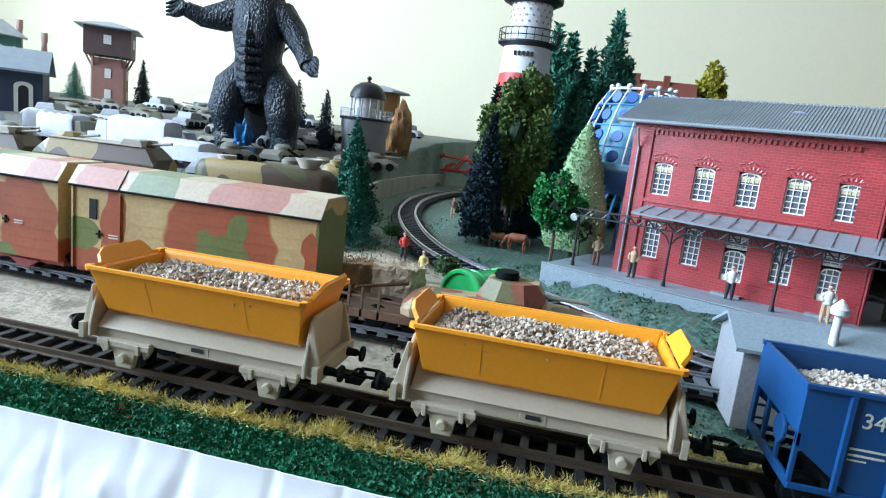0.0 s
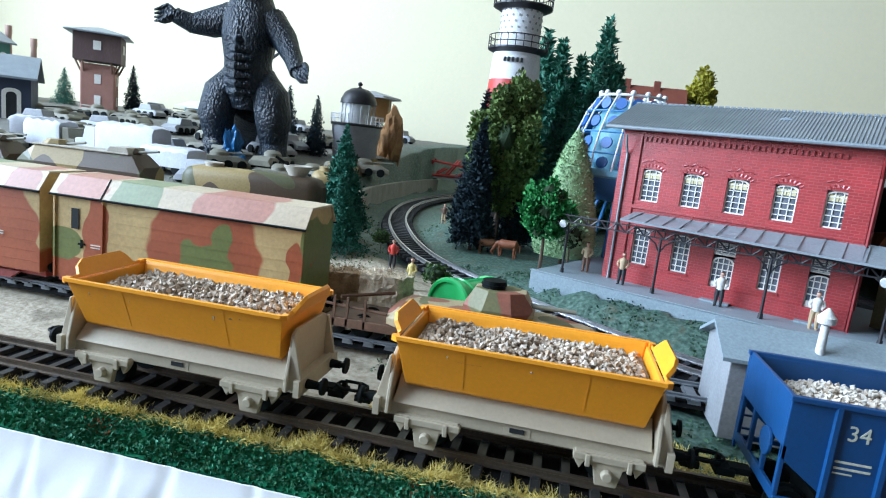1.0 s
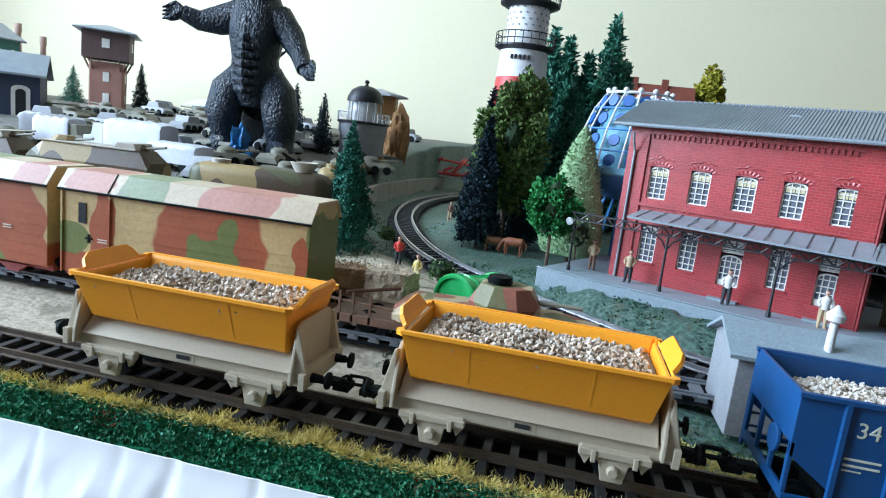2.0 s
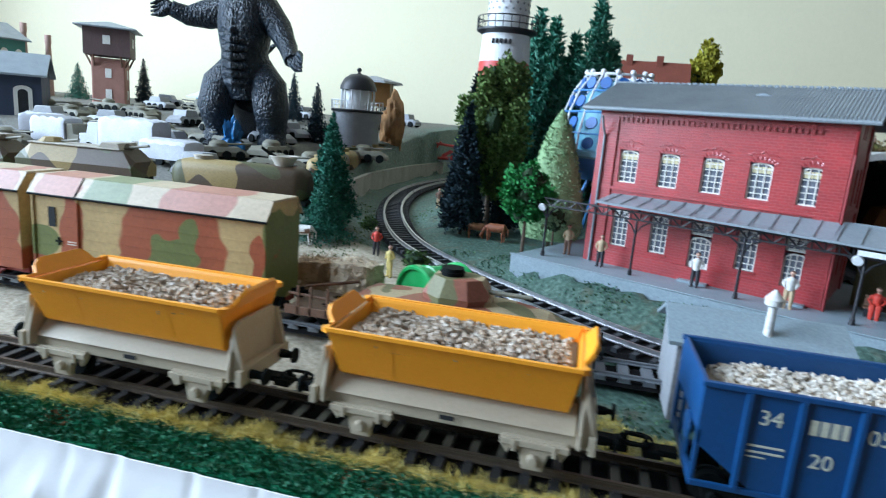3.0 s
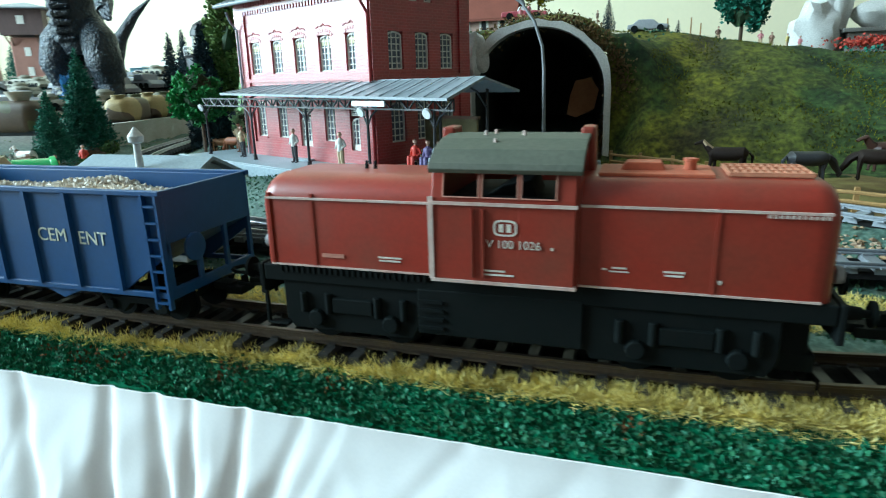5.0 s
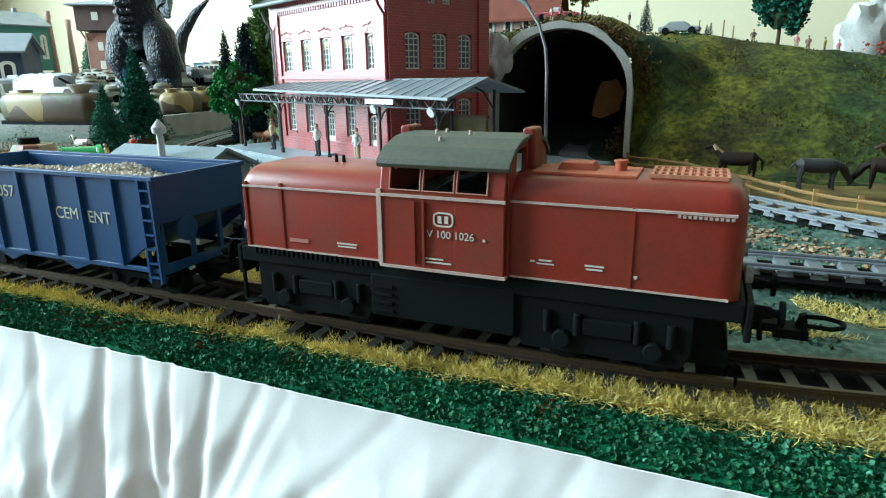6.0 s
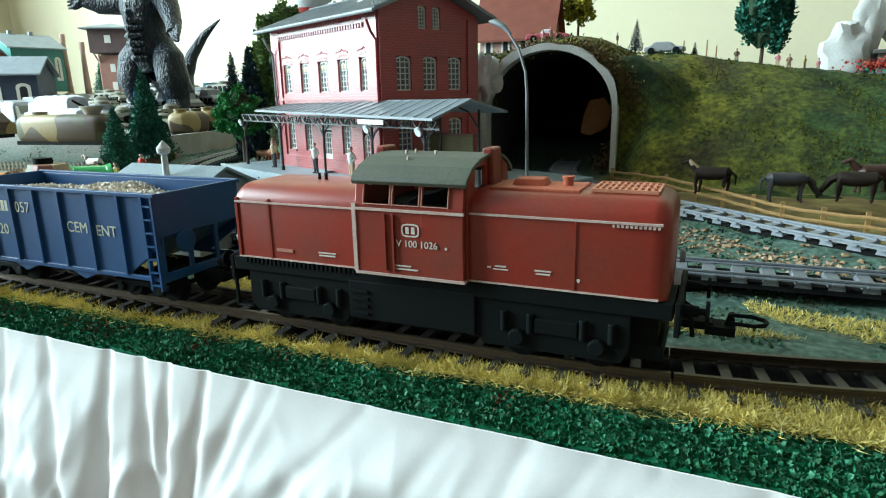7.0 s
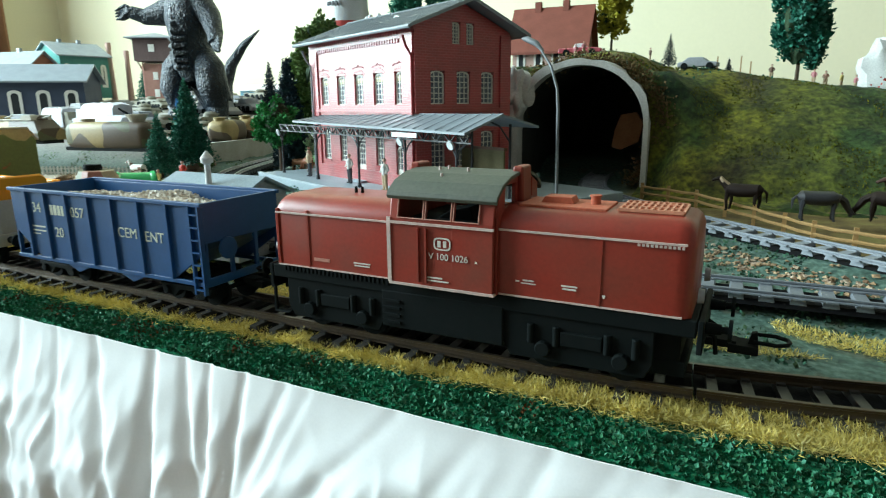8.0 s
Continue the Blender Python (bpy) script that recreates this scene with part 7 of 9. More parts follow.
def straw_bale(x, y, rz, lx, ly, lz, seed, cols, label):
    """A squared bale with a rough surface and loose ends of straw."""
    bale = thing("straw_bale", x, y, ground_z(x, y) - 0.001, rz, label, "straw bale", "straw bales")
    bm = bmesh.new()
    box(bm, -lx / 2, lx / 2, -ly / 2, ly / 2, 0.0, lz)
    bmesh.ops.subdivide_edges(bm, edges=bm.edges[:], cuts=9, use_grid_fill=True)
    for v in bm.verts:
        c_ = Vector((v.co.x / lx * 2, v.co.y / ly * 2, v.co.z / lz * 2 - 1))
        v.co -= Vector((v.co.x, v.co.y, v.co.z - lz / 2)) * 0.07 * max(0, c_.length - 1.1)
        v.co += Vector((noise.noise(v.co * 260 + Vector((seed, 0, 0))), noise.noise(v.co * 260 + Vector((0, seed, 9))), noise.noise(v.co * 260 + Vector((5, 0, seed))))) * 0.0013
    mat = plain("baled_straw", cols[0], 0.95, dirt=0.8, dark=cols[1], wide=180, relief=0.9, spec=0.05)
    part("bale", bm, mat, bale)
    rb_ = random.Random(seed)
    spots = []
    for _ in range(900):
        f_, p_, q_ = rb_.randrange(3), rb_.uniform(-0.5, 0.5), rb_.uniform(0, 1)
        spots.append(((p_ * lx, -ly / 2, q_ * lz), (p_ * lx, (q_ - 0.5) * ly, lz), (lx / 2, p_ * ly, q_ * lz))[f_])
    bits("loose_straw", spots, islands("bale_straw", (cols[0], cols[2], cols[1]), 0.95, 0.03), seed, (0.0014, 0.0034), 0.12, bale)["kind"] = "stuff"
    return bale


straw_bale(-0.3060, 0.114, 12, 0.020, 0.016, 0.0225, 4, ((0.36, 0.25, 0.15), (0.14, 0.09, 0.05), (0.48, 0.36, 0.22)), "brown weathered straw bale beside the flat wagon")
straw_bale(-0.2830, 0.112, -14, 0.023, 0.017, 0.0250, 7, ((0.74, 0.63, 0.47), (0.40, 0.28, 0.18), (0.88, 0.80, 0.66)), "pale rough straw bale beside the flat wagon")
rb = thing("log_pile", -0.372, 0.290, 0.012, 118, "long low row of stacked brown logs by the curved track", "log pile")
for k in range(9):
    bm = bmesh.new()
    y_, z_ = (k % 3) * 0.0034 - 0.0034, 0.002 + (k // 3) * 0.0030
    rod(bm, (-0.028 + 0.002 * math.sin(k * 5), y_, z_), (0.030 + 0.003 * math.sin(k * 3), y_ + 0.0008 * math.sin(k), z_), 0.0018, 0.0016, 8)
    part("log", bm, M["wood"], rb)


# ---------------------------------------------------------------- grey hut between the tracks
hut = thing("trackside_hut", -0.105, 0.0, 0.005, 0, "small pale grey trackside hut with a low roof", "hut")
bm = bmesh.new()
prism(bm, [(0.046, 0), (0.082, 0), (0.082, 0.0310), (0.064, 0.0385), (0.046, 0.0310)], "x", -0.029, 0.026)
part("wall", bm, M["grey"], hut, bevel=0.0003)
for s in (-1, 1):
    bm = bmesh.new()
    ye = 0.064 + s * 0.0205
    prism(bm, [(ye, 0.0298), (0.064, 0.0388), (0.064, 0.0402), (ye, 0.0312)], "x", -0.0325, 0.030)
    part("roof", bm, M["concrete"], hut)
bm = bmesh.new()
rod(bm, (0.002, 0.0540, 0.034), (0.002, 0.0540, 0.0465), 0.0016, 0.0014, 10)
lathe(bm, [(0.0014, 0.0460), (0.0030, 0.0468), (0.0032, 0.0490), (0.0012, 0.0515), (0.0004, 0.0525)], 12, (0.002, 0.0540, 0))
part("chimney", bm, M["paleplaster"], hut, "pale capped chimney post", smooth=True)


# ---------------------------------------------------------------- small painted figures, cattle and horses
def paint(name, col):
    return plain(name, col, 0.5, dirt=0.2, wide=300)


PAINT = {"skin": paint("figure_skin", (0.55, 0.33, 0.24)), "white": paint("figure_white", (0.68, 0.66, 0.62)), "black": paint("figure_black", (0.03, 0.03, 0.035)),
         "red": paint("figure_red", (0.55, 0.05, 0.03)), "purple": paint("figure_purple", (0.16, 0.12, 0.26)), "grey": paint("figure_grey", (0.33, 0.38, 0.44)),
         "yellow": paint("figure_yellow", (0.60, 0.48, 0.16)), "brown": paint("figure_brown", (0.15, 0.08, 0.05)), "tan": paint("figure_tan", (0.48, 0.36, 0.22)), "pinkish": paint("figure_pink", (0.60, 0.24, 0.26))}


def painted(ob, mats, rule):
    """One plain mesh in a few paints, by height."""
    for m in mats:
        ob.data.materials.append(m)
    for p in ob.data.polygons:
        p.material_index = rule(p.center)
    return ob


def figure(x, y, z, rz, top, legs, label, seated=False, h=0.0200, group="platform figures"):
    bm = bmesh.new()
    k = h / 0.0200
    if seated:
        for s in (-1, 1):
            pipe(bm, [(s * 0.0012, 0.0010, 0.0062), (s * 0.0014, -0.0042, 0.0064), (s * 0.0014, -0.0046, 0.0002), (s * 0.0014, -0.0062, 0.0002)], [0.0015, 0.0014, 0.0010, 0.0007], 7)
        z0 = 0.0055
    else:
        for s in (-1, 1):
            pipe(bm, [(s * 0.0011, 0, 0.0100), (s * 0.0014, -0.0004 * s, 0.0050), (s * 0.0015, 0.0003, 0.0004), (s * 0.0016, -0.0016, 0.0003)], [0.0015, 0.0012, 0.0008, 0.0006], 7)
        z0 = 0.0095
    lathe(bm, [(0.0018, z0), (0.0021, z0 + 0.0012), (0.0019, z0 + 0.0030), (0.0025, z0 + 0.0052), (0.0021, z0 + 0.0064), (0.0008, z0 + 0.0072), (0.0008, z0 + 0.0078)], 10)
    for s in (-1, 1):
        pipe(bm, [(s * 0.0023, 0, z0 + 0.0058), (s * 0.0034, 0.0004, z0 + 0.0032), (s * 0.0024, -0.0018, z0 + 0.0016)], [0.0009, 0.0008, 0.0005], 6)
    bmesh.ops.create_icosphere(bm, subdivisions=2, radius=0.00135, matrix=Matrix.Translation((0, -0.0001, z0 + 0.0092)))
    for v in bm.verts:
        v.co = Vector((v.co.x * k, v.co.y * k * 0.9, v.co.z * k))
    o = part("figure", bm, PAINT[legs], None, smooth=True)
    o.matrix_world = pose(x, y, z, 0, 0, rz)
    painted(o, [PAINT[top], PAINT["skin"], PAINT["brown"]], lambda c: 0 if c.z < (z0 - 0.0002) * k else 1 if c.z < (z0 + 0.0073) * k else 2 if c.z < (z0 + 0.0097) * k else 3)
    return tagged(o, label, "model figure", group)


for px_, py_, tp, lg, tx in ((-0.181, 0.228, "tan", "brown", "tiny standing model figure in tan clothes on the platform"), (-0.160, 0.202, "tan", "black", "tiny model figure in beige shirt and black trousers"),
                             (-0.108, 0.180, "white", "black", "tiny model figure in white jacket carrying a bag"), (-0.066, 0.158, "white", "tan", "tiny model figure in white shirt by the station door")):
    figure(px_, py_, SZ + 0.0001, -20, tp, lg, tx)
U = lambda u, n: (SX + u * math.cos(radians(SA)) + n * math.sin(radians(SA)), SY + u * math.sin(radians(SA)) - n * math.cos(radians(SA)))
for u, tp, lg, tx in ((0.0225, "red", "red", "tiny seated model figure in red on a platform bench"), (0.0320, "purple", "purple", "tiny seated model figure in purple on a platform bench"), (0.0385, "grey", "grey", "tiny seated model figure in blue-grey on a platform bench")):
    a, b = U(u, -0.0080)
    figure(a, b, SZ + 0.0001, SA, tp, lg, tx, True)
a, b = U(0.030, -0.0100)
bn = thing("platform_bench", a, b, SZ, SA, "brown wooden bench on the station platform", "bench")
bm = bmesh.new()
box(bm, -0.0130, 0.0130, -0.0030, 0.0022, 0.0042, 0.0050)
part("seat", bm, M["wood"], bn)
bm = bmesh.new()
box(bm, -0.0130, 0.0130, 0.0020, 0.0026, 0.0050, 0.0105)
part("backrest", bm, M["wood"], bn)
for x_ in (-0.0115, 0.0115):
    bm = bmesh.new()
    box(bm, x_ - 0.0006, x_ + 0.0006, -0.0028, 0.0024, 0.0, 0.0043)
    part("leg", bm, M["iron"], bn)
figure(-0.309, 0.213, ground_z(-0.309, 0.213), 10, "red", "black", "tiny model figure in red shirt beside the curved track", group="trackside figures")
figure(-0.284, 0.168, ground_z(-0.284, 0.168), -30, "yellow", "yellow", "tiny model figure in yellow on the sand", group="trackside figures")
figure(-0.314, 0.405, ground_z(-0.314, 0.405), 0, "brown", "tan", "tiny brown model figure near the dark firs", group="trackside figures")


def beast(name, x, y, z, rz, size, paint_, label, category, head_down=False, patch=None, mane=None):
    """A four-legged model animal in one mesh."""
    bm = bmesh.new()
    pipe(bm, [(-0.0105, 0, 0.0128), (-0.0085, 0, 0.0132), (-0.0040, 0, 0.0126), (0.0020, 0, 0.0124), (0.0066, 0, 0.0130), (0.0085, 0, 0.0138)], [0.0014, 0.0038, 0.0042, 0.0043, 0.0039, 0.0018], 18)
    if head_down:
        pipe(bm, [(0.0075, 0, 0.0135), (0.0108, 0, 0.0110), (0.0130, 0, 0.0066), (0.0148, 0, 0.0040), (0.0140, 0, 0.0022)], [0.0024, 0.0020, 0.0015, 0.0014, 0.0008], 8)
    else:
        pipe(bm, [(0.0072, 0, 0.0140), (0.0100, 0, 0.0172), (0.0118, 0, 0.0200), (0.0148, 0, 0.0186), (0.0160, 0, 0.0178)], [0.0026, 0.0019, 0.0016, 0.0011, 0.0007], 8)
    for lx in (-0.0080, 0.0064):
        for s in (-1, 1):
            o_ = 0.0008 * s
            pipe(bm, [(lx, s * 0.0017, 0.0118), (lx + o_, s * 0.0019, 0.0062), (lx + o_ * 0.3, s * 0.0019, 0.0008), (lx + o_ * 0.3 + 0.0006, s * 0.0019, 0)], [0.0016, 0.0009, 0.0006, 0.0008], 7)
    pipe(bm, [(-0.0108, 0, 0.0135), (-0.0124, 0, 0.0115), (-0.0126, 0, 0.0060)], [0.0006, 0.0008, 0.0003], 6)
    for v in bm.verts:
        v.co *= size
        if name == "horse":
            v.co = Vector((v.co.x, v.co.y * 1.35, v.co.z * 0.80 + 0.0012 * min(1, v.co.z / 0.012)))
    o = part(name, bm, paint_, None, smooth=True)
    o.matrix_world = pose(x, y, z, 0, 0, rz)
    if patch:
        painted(o, [patch], lambda c: 1 if noise.noise(c * 260) > 0.12 else 0)
    if mane:
        painted(o, [mane], lambda c: 1 if 0.0062 < c.x < 0.0112 and c.z > 0.0143 else 0)
    return tagged(o, label, category, "horses" if name == "horse" else "")


zh = lambda x, y: ground_z(x, y)
paddock = lambda x, y: 0.0215
beast("horse", 0.1330, 0.2080, 0.0200, 168, 1.0, M["hide"], "dark brown model horse with a cream mane in the fenced paddock", "horse", mane=PAINT["tan"])
beast("horse", 0.1690, 0.1960, 0.0195, 12, 1.0, plain("grey_hide", (0.035, 0.035, 0.04), 0.5, dirt=0.4), "dark grey model horse grazing in the paddock", "horse", True)
beast("horse", 0.1990, 0.2020, 0.0200, 175, 1.0, M["hide"], "black-brown model horse grazing in the paddock", "horse", True)
beast("horse", 0.2100, 0.2250, 0.0215, 200, 1.0, plain("bay_hide", (0.06, 0.025, 0.018), 0.5, dirt=0.4), "reddish bay model horse in the paddock", "horse")
beast("cow", -0.3640, 0.2100, ground_z(-0.364, 0.21), 185, 0.85, PAINT["white"], "white model cow with dark patches on the sand", "cow", patch=PAINT["brown"])
beast("deer", -0.2400, 0.3000, ground_z(-0.24, 0.30), 170, 0.85, plain("deer_hide", (0.26, 0.085, 0.035), 0.6, dirt=0.4), "reddish brown model deer lying under the firs", "deer", True)
beast("deer", -0.2560, 0.3050, ground_z(-0.256, 0.305), 10, 0.75, plain("deer_hide_pale", (0.30, 0.13, 0.06), 0.6, dirt=0.4), "light brown model deer under the firs", "deer", True)

# paddock fence
fc = thing("paddock_fence", 0, 0, 0, 0, "low tan wooden paddock fence beside the track", "fence")
line = [(0.072, 0.262), (0.0900, 0.250), (0.1080, 0.236), (0.1250, 0.220), (0.1400, 0.204), (0.1540, 0.189), (0.1660, 0.174), (0.1820, 0.165), (0.1980, 0.158), (0.2200, 0.150), (0.2450, 0.142), (0.2700, 0.134)]
for i, (a, b) in enumerate(line):
    bm = bmesh.new()
    z0 = max(ground_z(a, b), 0.010)
    box(bm, a - 0.0010, a + 0.0010, b - 0.0010, b + 0.0010, z0 - 0.002, z0 + 0.0115)
    part("post", bm, M["fence"], fc)
for (a, b), (c, d) in zip(line, line[1:]):
    for hgt in (0.0050, 0.0092):
        bm = bmesh.new()
        z0, z1 = max(ground_z(a, b), 0.010), max(ground_z(c, d), 0.010)
        pipe(bm, [(a, b - 0.0010, z0 + hgt), ((a + c) / 2, (b + d) / 2 - 0.0010, (z0 + z1) / 2 + hgt - 0.0004), (c, d - 0.0010, z1 + hgt)], 0.0009, 6)
        part("rail", bm, M["fence"], fc)
rk = random.Random(77)
sp = []
for k in range(900):
    f = rk.random()
    a, b = 0.080 + 0.20 * f, 0.186 - 0.125 * f - 0.010 * f * (1 - f) * 4
    sp.append((a + rk.gauss(0, 0.004), b - 0.016 + rk.gauss(0, 0.0045)))
vs, fs = [], []
for a, b in sp:
    r_, z0, o = rk.uniform(0.0007, 0.0024), max(ground_z(a, b), 0.006), len(vs)
    e = Euler((rk.random() * 6, rk.random() * 6, rk.random() * 6)).to_matrix()
    for u in ((1, 0, 0), (-1, 0, 0), (0, 1, 0), (0, -1, 0), (0, 0, 1), (0, 0, -1)):
        q = e @ (Vector(u) * r_ * rk.uniform(0.6, 1))
        vs.append((a + q.x, b + q.y, z0 + q.z * 0.55 + 0.0003))
    fs += [tuple(o + i for i in tt) for tt in ((0, 2, 4), (2, 1, 4), (1, 3, 4), (3, 0, 4), (2, 0, 5), (1, 2, 5), (3, 1, 5), (0, 3, 5))]
me = bpy.data.meshes.new("trackside_stones")
me.from_pydata(vs, [], fs)
me.materials.append(islands("brown_stones", ((0.30, 0.19, 0.10), (0.42, 0.31, 0.19), (0.20, 0.12, 0.07), (0.46, 0.38, 0.28)), 0.85))
tagged(new("trackside_stones", me), "loose brown stones along the tunnel track", "stones", kind="stuff")

# lamp post
lp = thing("street_lamp", 0.0455, 0.1480, 0.006, 0, "tall thin grey lamp post with a curved arm", "street lamp")
bm = bmesh.new()
pipe(bm, [(0.0010, 0, 0), (0.0006, 0, 0.03), (0.0, 0, 0.070), (-0.0010, 0.0005, 0.080), (-0.0050, 0.002, 0.091), (-0.0110, 0.004, 0.099), (-0.0175, 0.006, 0.1040)], [0.0010, 0.0009, 0.0008, 0.0007, 0.0007, 0.0006, 0.0006], 8)
part("pole", bm, M["lampgrey"], lp, smooth=True)
bm = bmesh.new()
pipe(bm, [(-0.0100, 0.004, 0.0985), (-0.0140, 0.005, 0.1025), (-0.0195, 0.0066, 0.1050), (-0.0225, 0.0075, 0.1055)], [0.0007, 0.0015, 0.0016, 0.0007], 10)
part("lamp_head", bm, M["lampgrey"], lp, smooth=True)

# ---------------------------------------------------------------- lighthouses, towers, wheel
lh = thing("lighthouse", -0.2625, 0.405, 0.030, 0, "tall red and white model lighthouse with two black galleries", "lighthouse")
bm = bmesh.new()
lathe(bm, [(0.034, -0.004), (0.034, 0.002), (0.030, 0.003)], 36)
part("footing", bm, M["stone"], lh)
for nm, mt, pr_ in (("tower_band", M["lhwhite"], [(0.0300, 0.0), (0.0275, 0.045)]), ("tower_band", M["lhred"], [(0.0275, 0.0450), (0.0252, 0.0905)]), ("tower_band", M["lhred"], [(0.0252, 0.0905), (0.0232, 0.1330)]), ("tower_band", M["lhwhite"], [(0.0232, 0.1330), (0.0216, 0.1600)]), ("lantern_drum", M["lhwhite"], [(0.0190, 0.1600), (0.0186, 0.1980)])):
    bm = bmesh.new()
    lathe(bm, pr_, 36)
    part(nm, bm, mt, lh, smooth=True)
for zg, rg in ((0.1600, 0.0275), (0.1980, 0.0270)):
    bm = bmesh.new()
    lathe(bm, [(rg - 0.006, zg - 0.003), (rg, zg), (rg, zg + 0.0016), (rg - 0.008, zg + 0.0016)], 36)
    part("gallery_floor", bm, M["iron"], lh)
    bm = bmesh.new()
    for k in range(24):
        a = 2 * math.pi * k / 24
        rod(bm, (rg * math.cos(a), rg * math.sin(a), zg), (rg * math.cos(a), rg * math.sin(a), zg + 0.0120), 0.0004, seg=5)
    for hz in (0.0060, 0.0120):
        for k in range(36):
            a, b = 2 * math.pi * k / 36, 2 * math.pi * (k + 1) / 36
            rod(bm, (rg * math.cos(a), rg * math.sin(a), zg + hz), (rg * math.cos(b), rg * math.sin(b), zg + hz), 0.0005, seg=5)
    part("gallery_railing", bm, M["iron"], lh, "thin black gallery railing")
bm = bmesh.new()
for j in range(5):
    for k in range(18):
        a = 2 * math.pi * (k + 0.5 * (j % 2)) / 18
        d = Vector((math.cos(a), math.sin(a), 0))
        rod(bm, Vector((0, 0, 0.1735 + j * 0.0052)) + d * 0.0180, Vector((0, 0, 0.1735 + j * 0.0052)) + d * 0.01925, 0.0011, seg=6)
part("drum_hole", bm, M["grey"], lh, "rows of small grey port holes")
bm = bmesh.new()
for k in range(8):
    a = 2 * math.pi * k / 8
    rod(bm, (0.014 * math.cos(a), 0.014 * math.sin(a), 0.1980), (0.014 * math.cos(a), 0.014 * math.sin(a), 0.222), 0.0006, seg=6)
lathe(bm, [(0.020, 0.2215), (0.0185, 0.228), (0.012, 0.237), (0.002, 0.243)], 24)
part("lantern_roof", bm, M["iron"], lh, smooth=True)
bm = bmesh.new()
for k in range(5):
    a = math.radians(-112 + k * 10)
    d = Vector((math.cos(a), math.sin(a), 0))
    box(bm, d.x * 0.0227 - 0.0011, d.x * 0.0227 + 0.0011, d.y * 0.0227 - 0.0008, d.y * 0.0227, 0.1480, 0.1520)
part("marking", bm, M["iron"], lh, "dark letter-sized bars")

sl = thing("small_lighthouse", -0.4815, 0.5985, 0.0590, 0, "small model lighthouse with white columns and black dome", "lighthouse")
for nm, mt, pr_ in (("base", M["grey"], [(0.0300, 0), (0.0290, 0.030), (0.0320, 0.040), (0.0320, 0.050)]), ("gallery_floor", M["iron"], [(0.0340, 0.0495), (0.0345, 0.0520), (0.0330, 0.0530)]), ("lantern", M["lhwhite"], [(0.0160, 0.0530), (0.0160, 0.0780)]), ("dome", M["iron"], [(0.0240, 0.0780), (0.0235, 0.0830), (0.0190, 0.0920), (0.0110, 0.0975), (0.0030, 0.0990), (0.0012, 0.1010)]), ("ball", M["iron"], [(0.0006, 0.1005), (0.0030, 0.1025), (0.0032, 0.1045), (0.0012, 0.1065)])):
    bm = bmesh.new()
    lathe(bm, pr_, 28)
    part(nm, bm, mt, sl, smooth=True)
for k in range(12):
    bm = bmesh.new()
    a = 2 * math.pi * k / 12
    rod(bm, (0.0215 * math.cos(a), 0.0215 * math.sin(a), 0.0530), (0.0215 * math.cos(a), 0.0215 * math.sin(a), 0.0785), 0.0011, seg=6)
    part("column", bm, M["lhwhite"], sl)
bm = bmesh.new()
for k in range(28):
    a, b = 2 * math.pi * k / 28, 2 * math.pi * (k + 1) / 28
    rod(bm, (0.034 * math.cos(a), 0.034 * math.sin(a), 0.0525), (0.034 * math.cos(a), 0.034 * math.sin(a), 0.0640), 0.0005, seg=4)
    for hz in (0.0585, 0.0640):
        rod(bm, (0.034 * math.cos(a), 0.034 * math.sin(a), hz), (0.034 * math.cos(b), 0.034 * math.sin(b), hz), 0.0005, seg=4)
part("gallery_railing", bm, M["lhwhite"], sl, "thin white gallery railing")

wt_ = thing("wooden_tower", -0.492, 0.685, 0.070, 10, "brown timber tower with a flat pale roof", "tower")
bm = bmesh.new()
prism(bm, [(0.030 * math.cos(a), 0.030 * math.sin(a)) for a in (math.pi / 6 + math.pi / 3 * i for i in range(6))], "z", 0.050, 0.082)
part("cabin", bm, M["fence"], wt_)
bm = bmesh.new()
lathe(bm, [(0.0425, 0.0820), (0.0400, 0.0850), (0.004, 0.0920)], 6)
part("roof", bm, M["grey"], wt_)
for k in range(6):
    a = math.pi / 6 + math.pi / 3 * k
    bm = bmesh.new()
    rod(bm, (0.036 * math.cos(a), 0.036 * math.sin(a), 0), (0.028 * math.cos(a), 0.028 * math.sin(a), 0.052), 0.0018, 0.0016, 6)
    part("leg", bm, M["wood"], wt_)
for k, (a, b, c, h_) in enumerate(((-0.447, 0.650, 0.013, 0.070), (-0.438, 0.640, 0.009, 0.045), (-0.458, 0.66, 0.012, 0.06))):
    bm = bmesh.new()
    blob(bm, (0, 0, h_ * 0.42), (c, c * 0.9, h_ * 0.55), 0.35, k + 11, 3)
    o = tagged(part("rock_spire", bm, plain("ochre_crag", (0.36, 0.19, 0.07), 0.9, dirt=0.8, dark=(0.10, 0.06, 0.03), wide=60, relief=0.9)), "craggy ochre rock spire behind the small lighthouse", "rock", "rock spires")
    o.matrix_world = pose(a, b, 0.065)

fw_ = thing("fairground_ride", -0.160, 0.332, 0.030, -28, "blue and white caged model fairground ride behind the station", "fairground ride")
bm = bmesh.new()
for d in range(5):
    a = 2 * math.pi * d / 5
    rod(bm, (0.030 * math.cos(a), 0.030 * math.sin(a), -0.004), (0.010 * math.cos(a), 0.010 * math.sin(a), 0.050), 0.0018, 0.0014, 7)
rod(bm, (0, 0, -0.004), (0, 0, 0.118), 0.0030, 0.0022, 12)
part("stand", bm, M["blueplastic"], fw_)
bm = bmesh.new()
lathe(bm, [(0.026, 0.054), (0.029, 0.076), (0.028, 0.092), (0.023, 0.106), (0.016, 0.116)], 28)
part("drum", bm, M["lightblue"], fw_, "pale blue inner drum", smooth=True)
bm = bmesh.new()
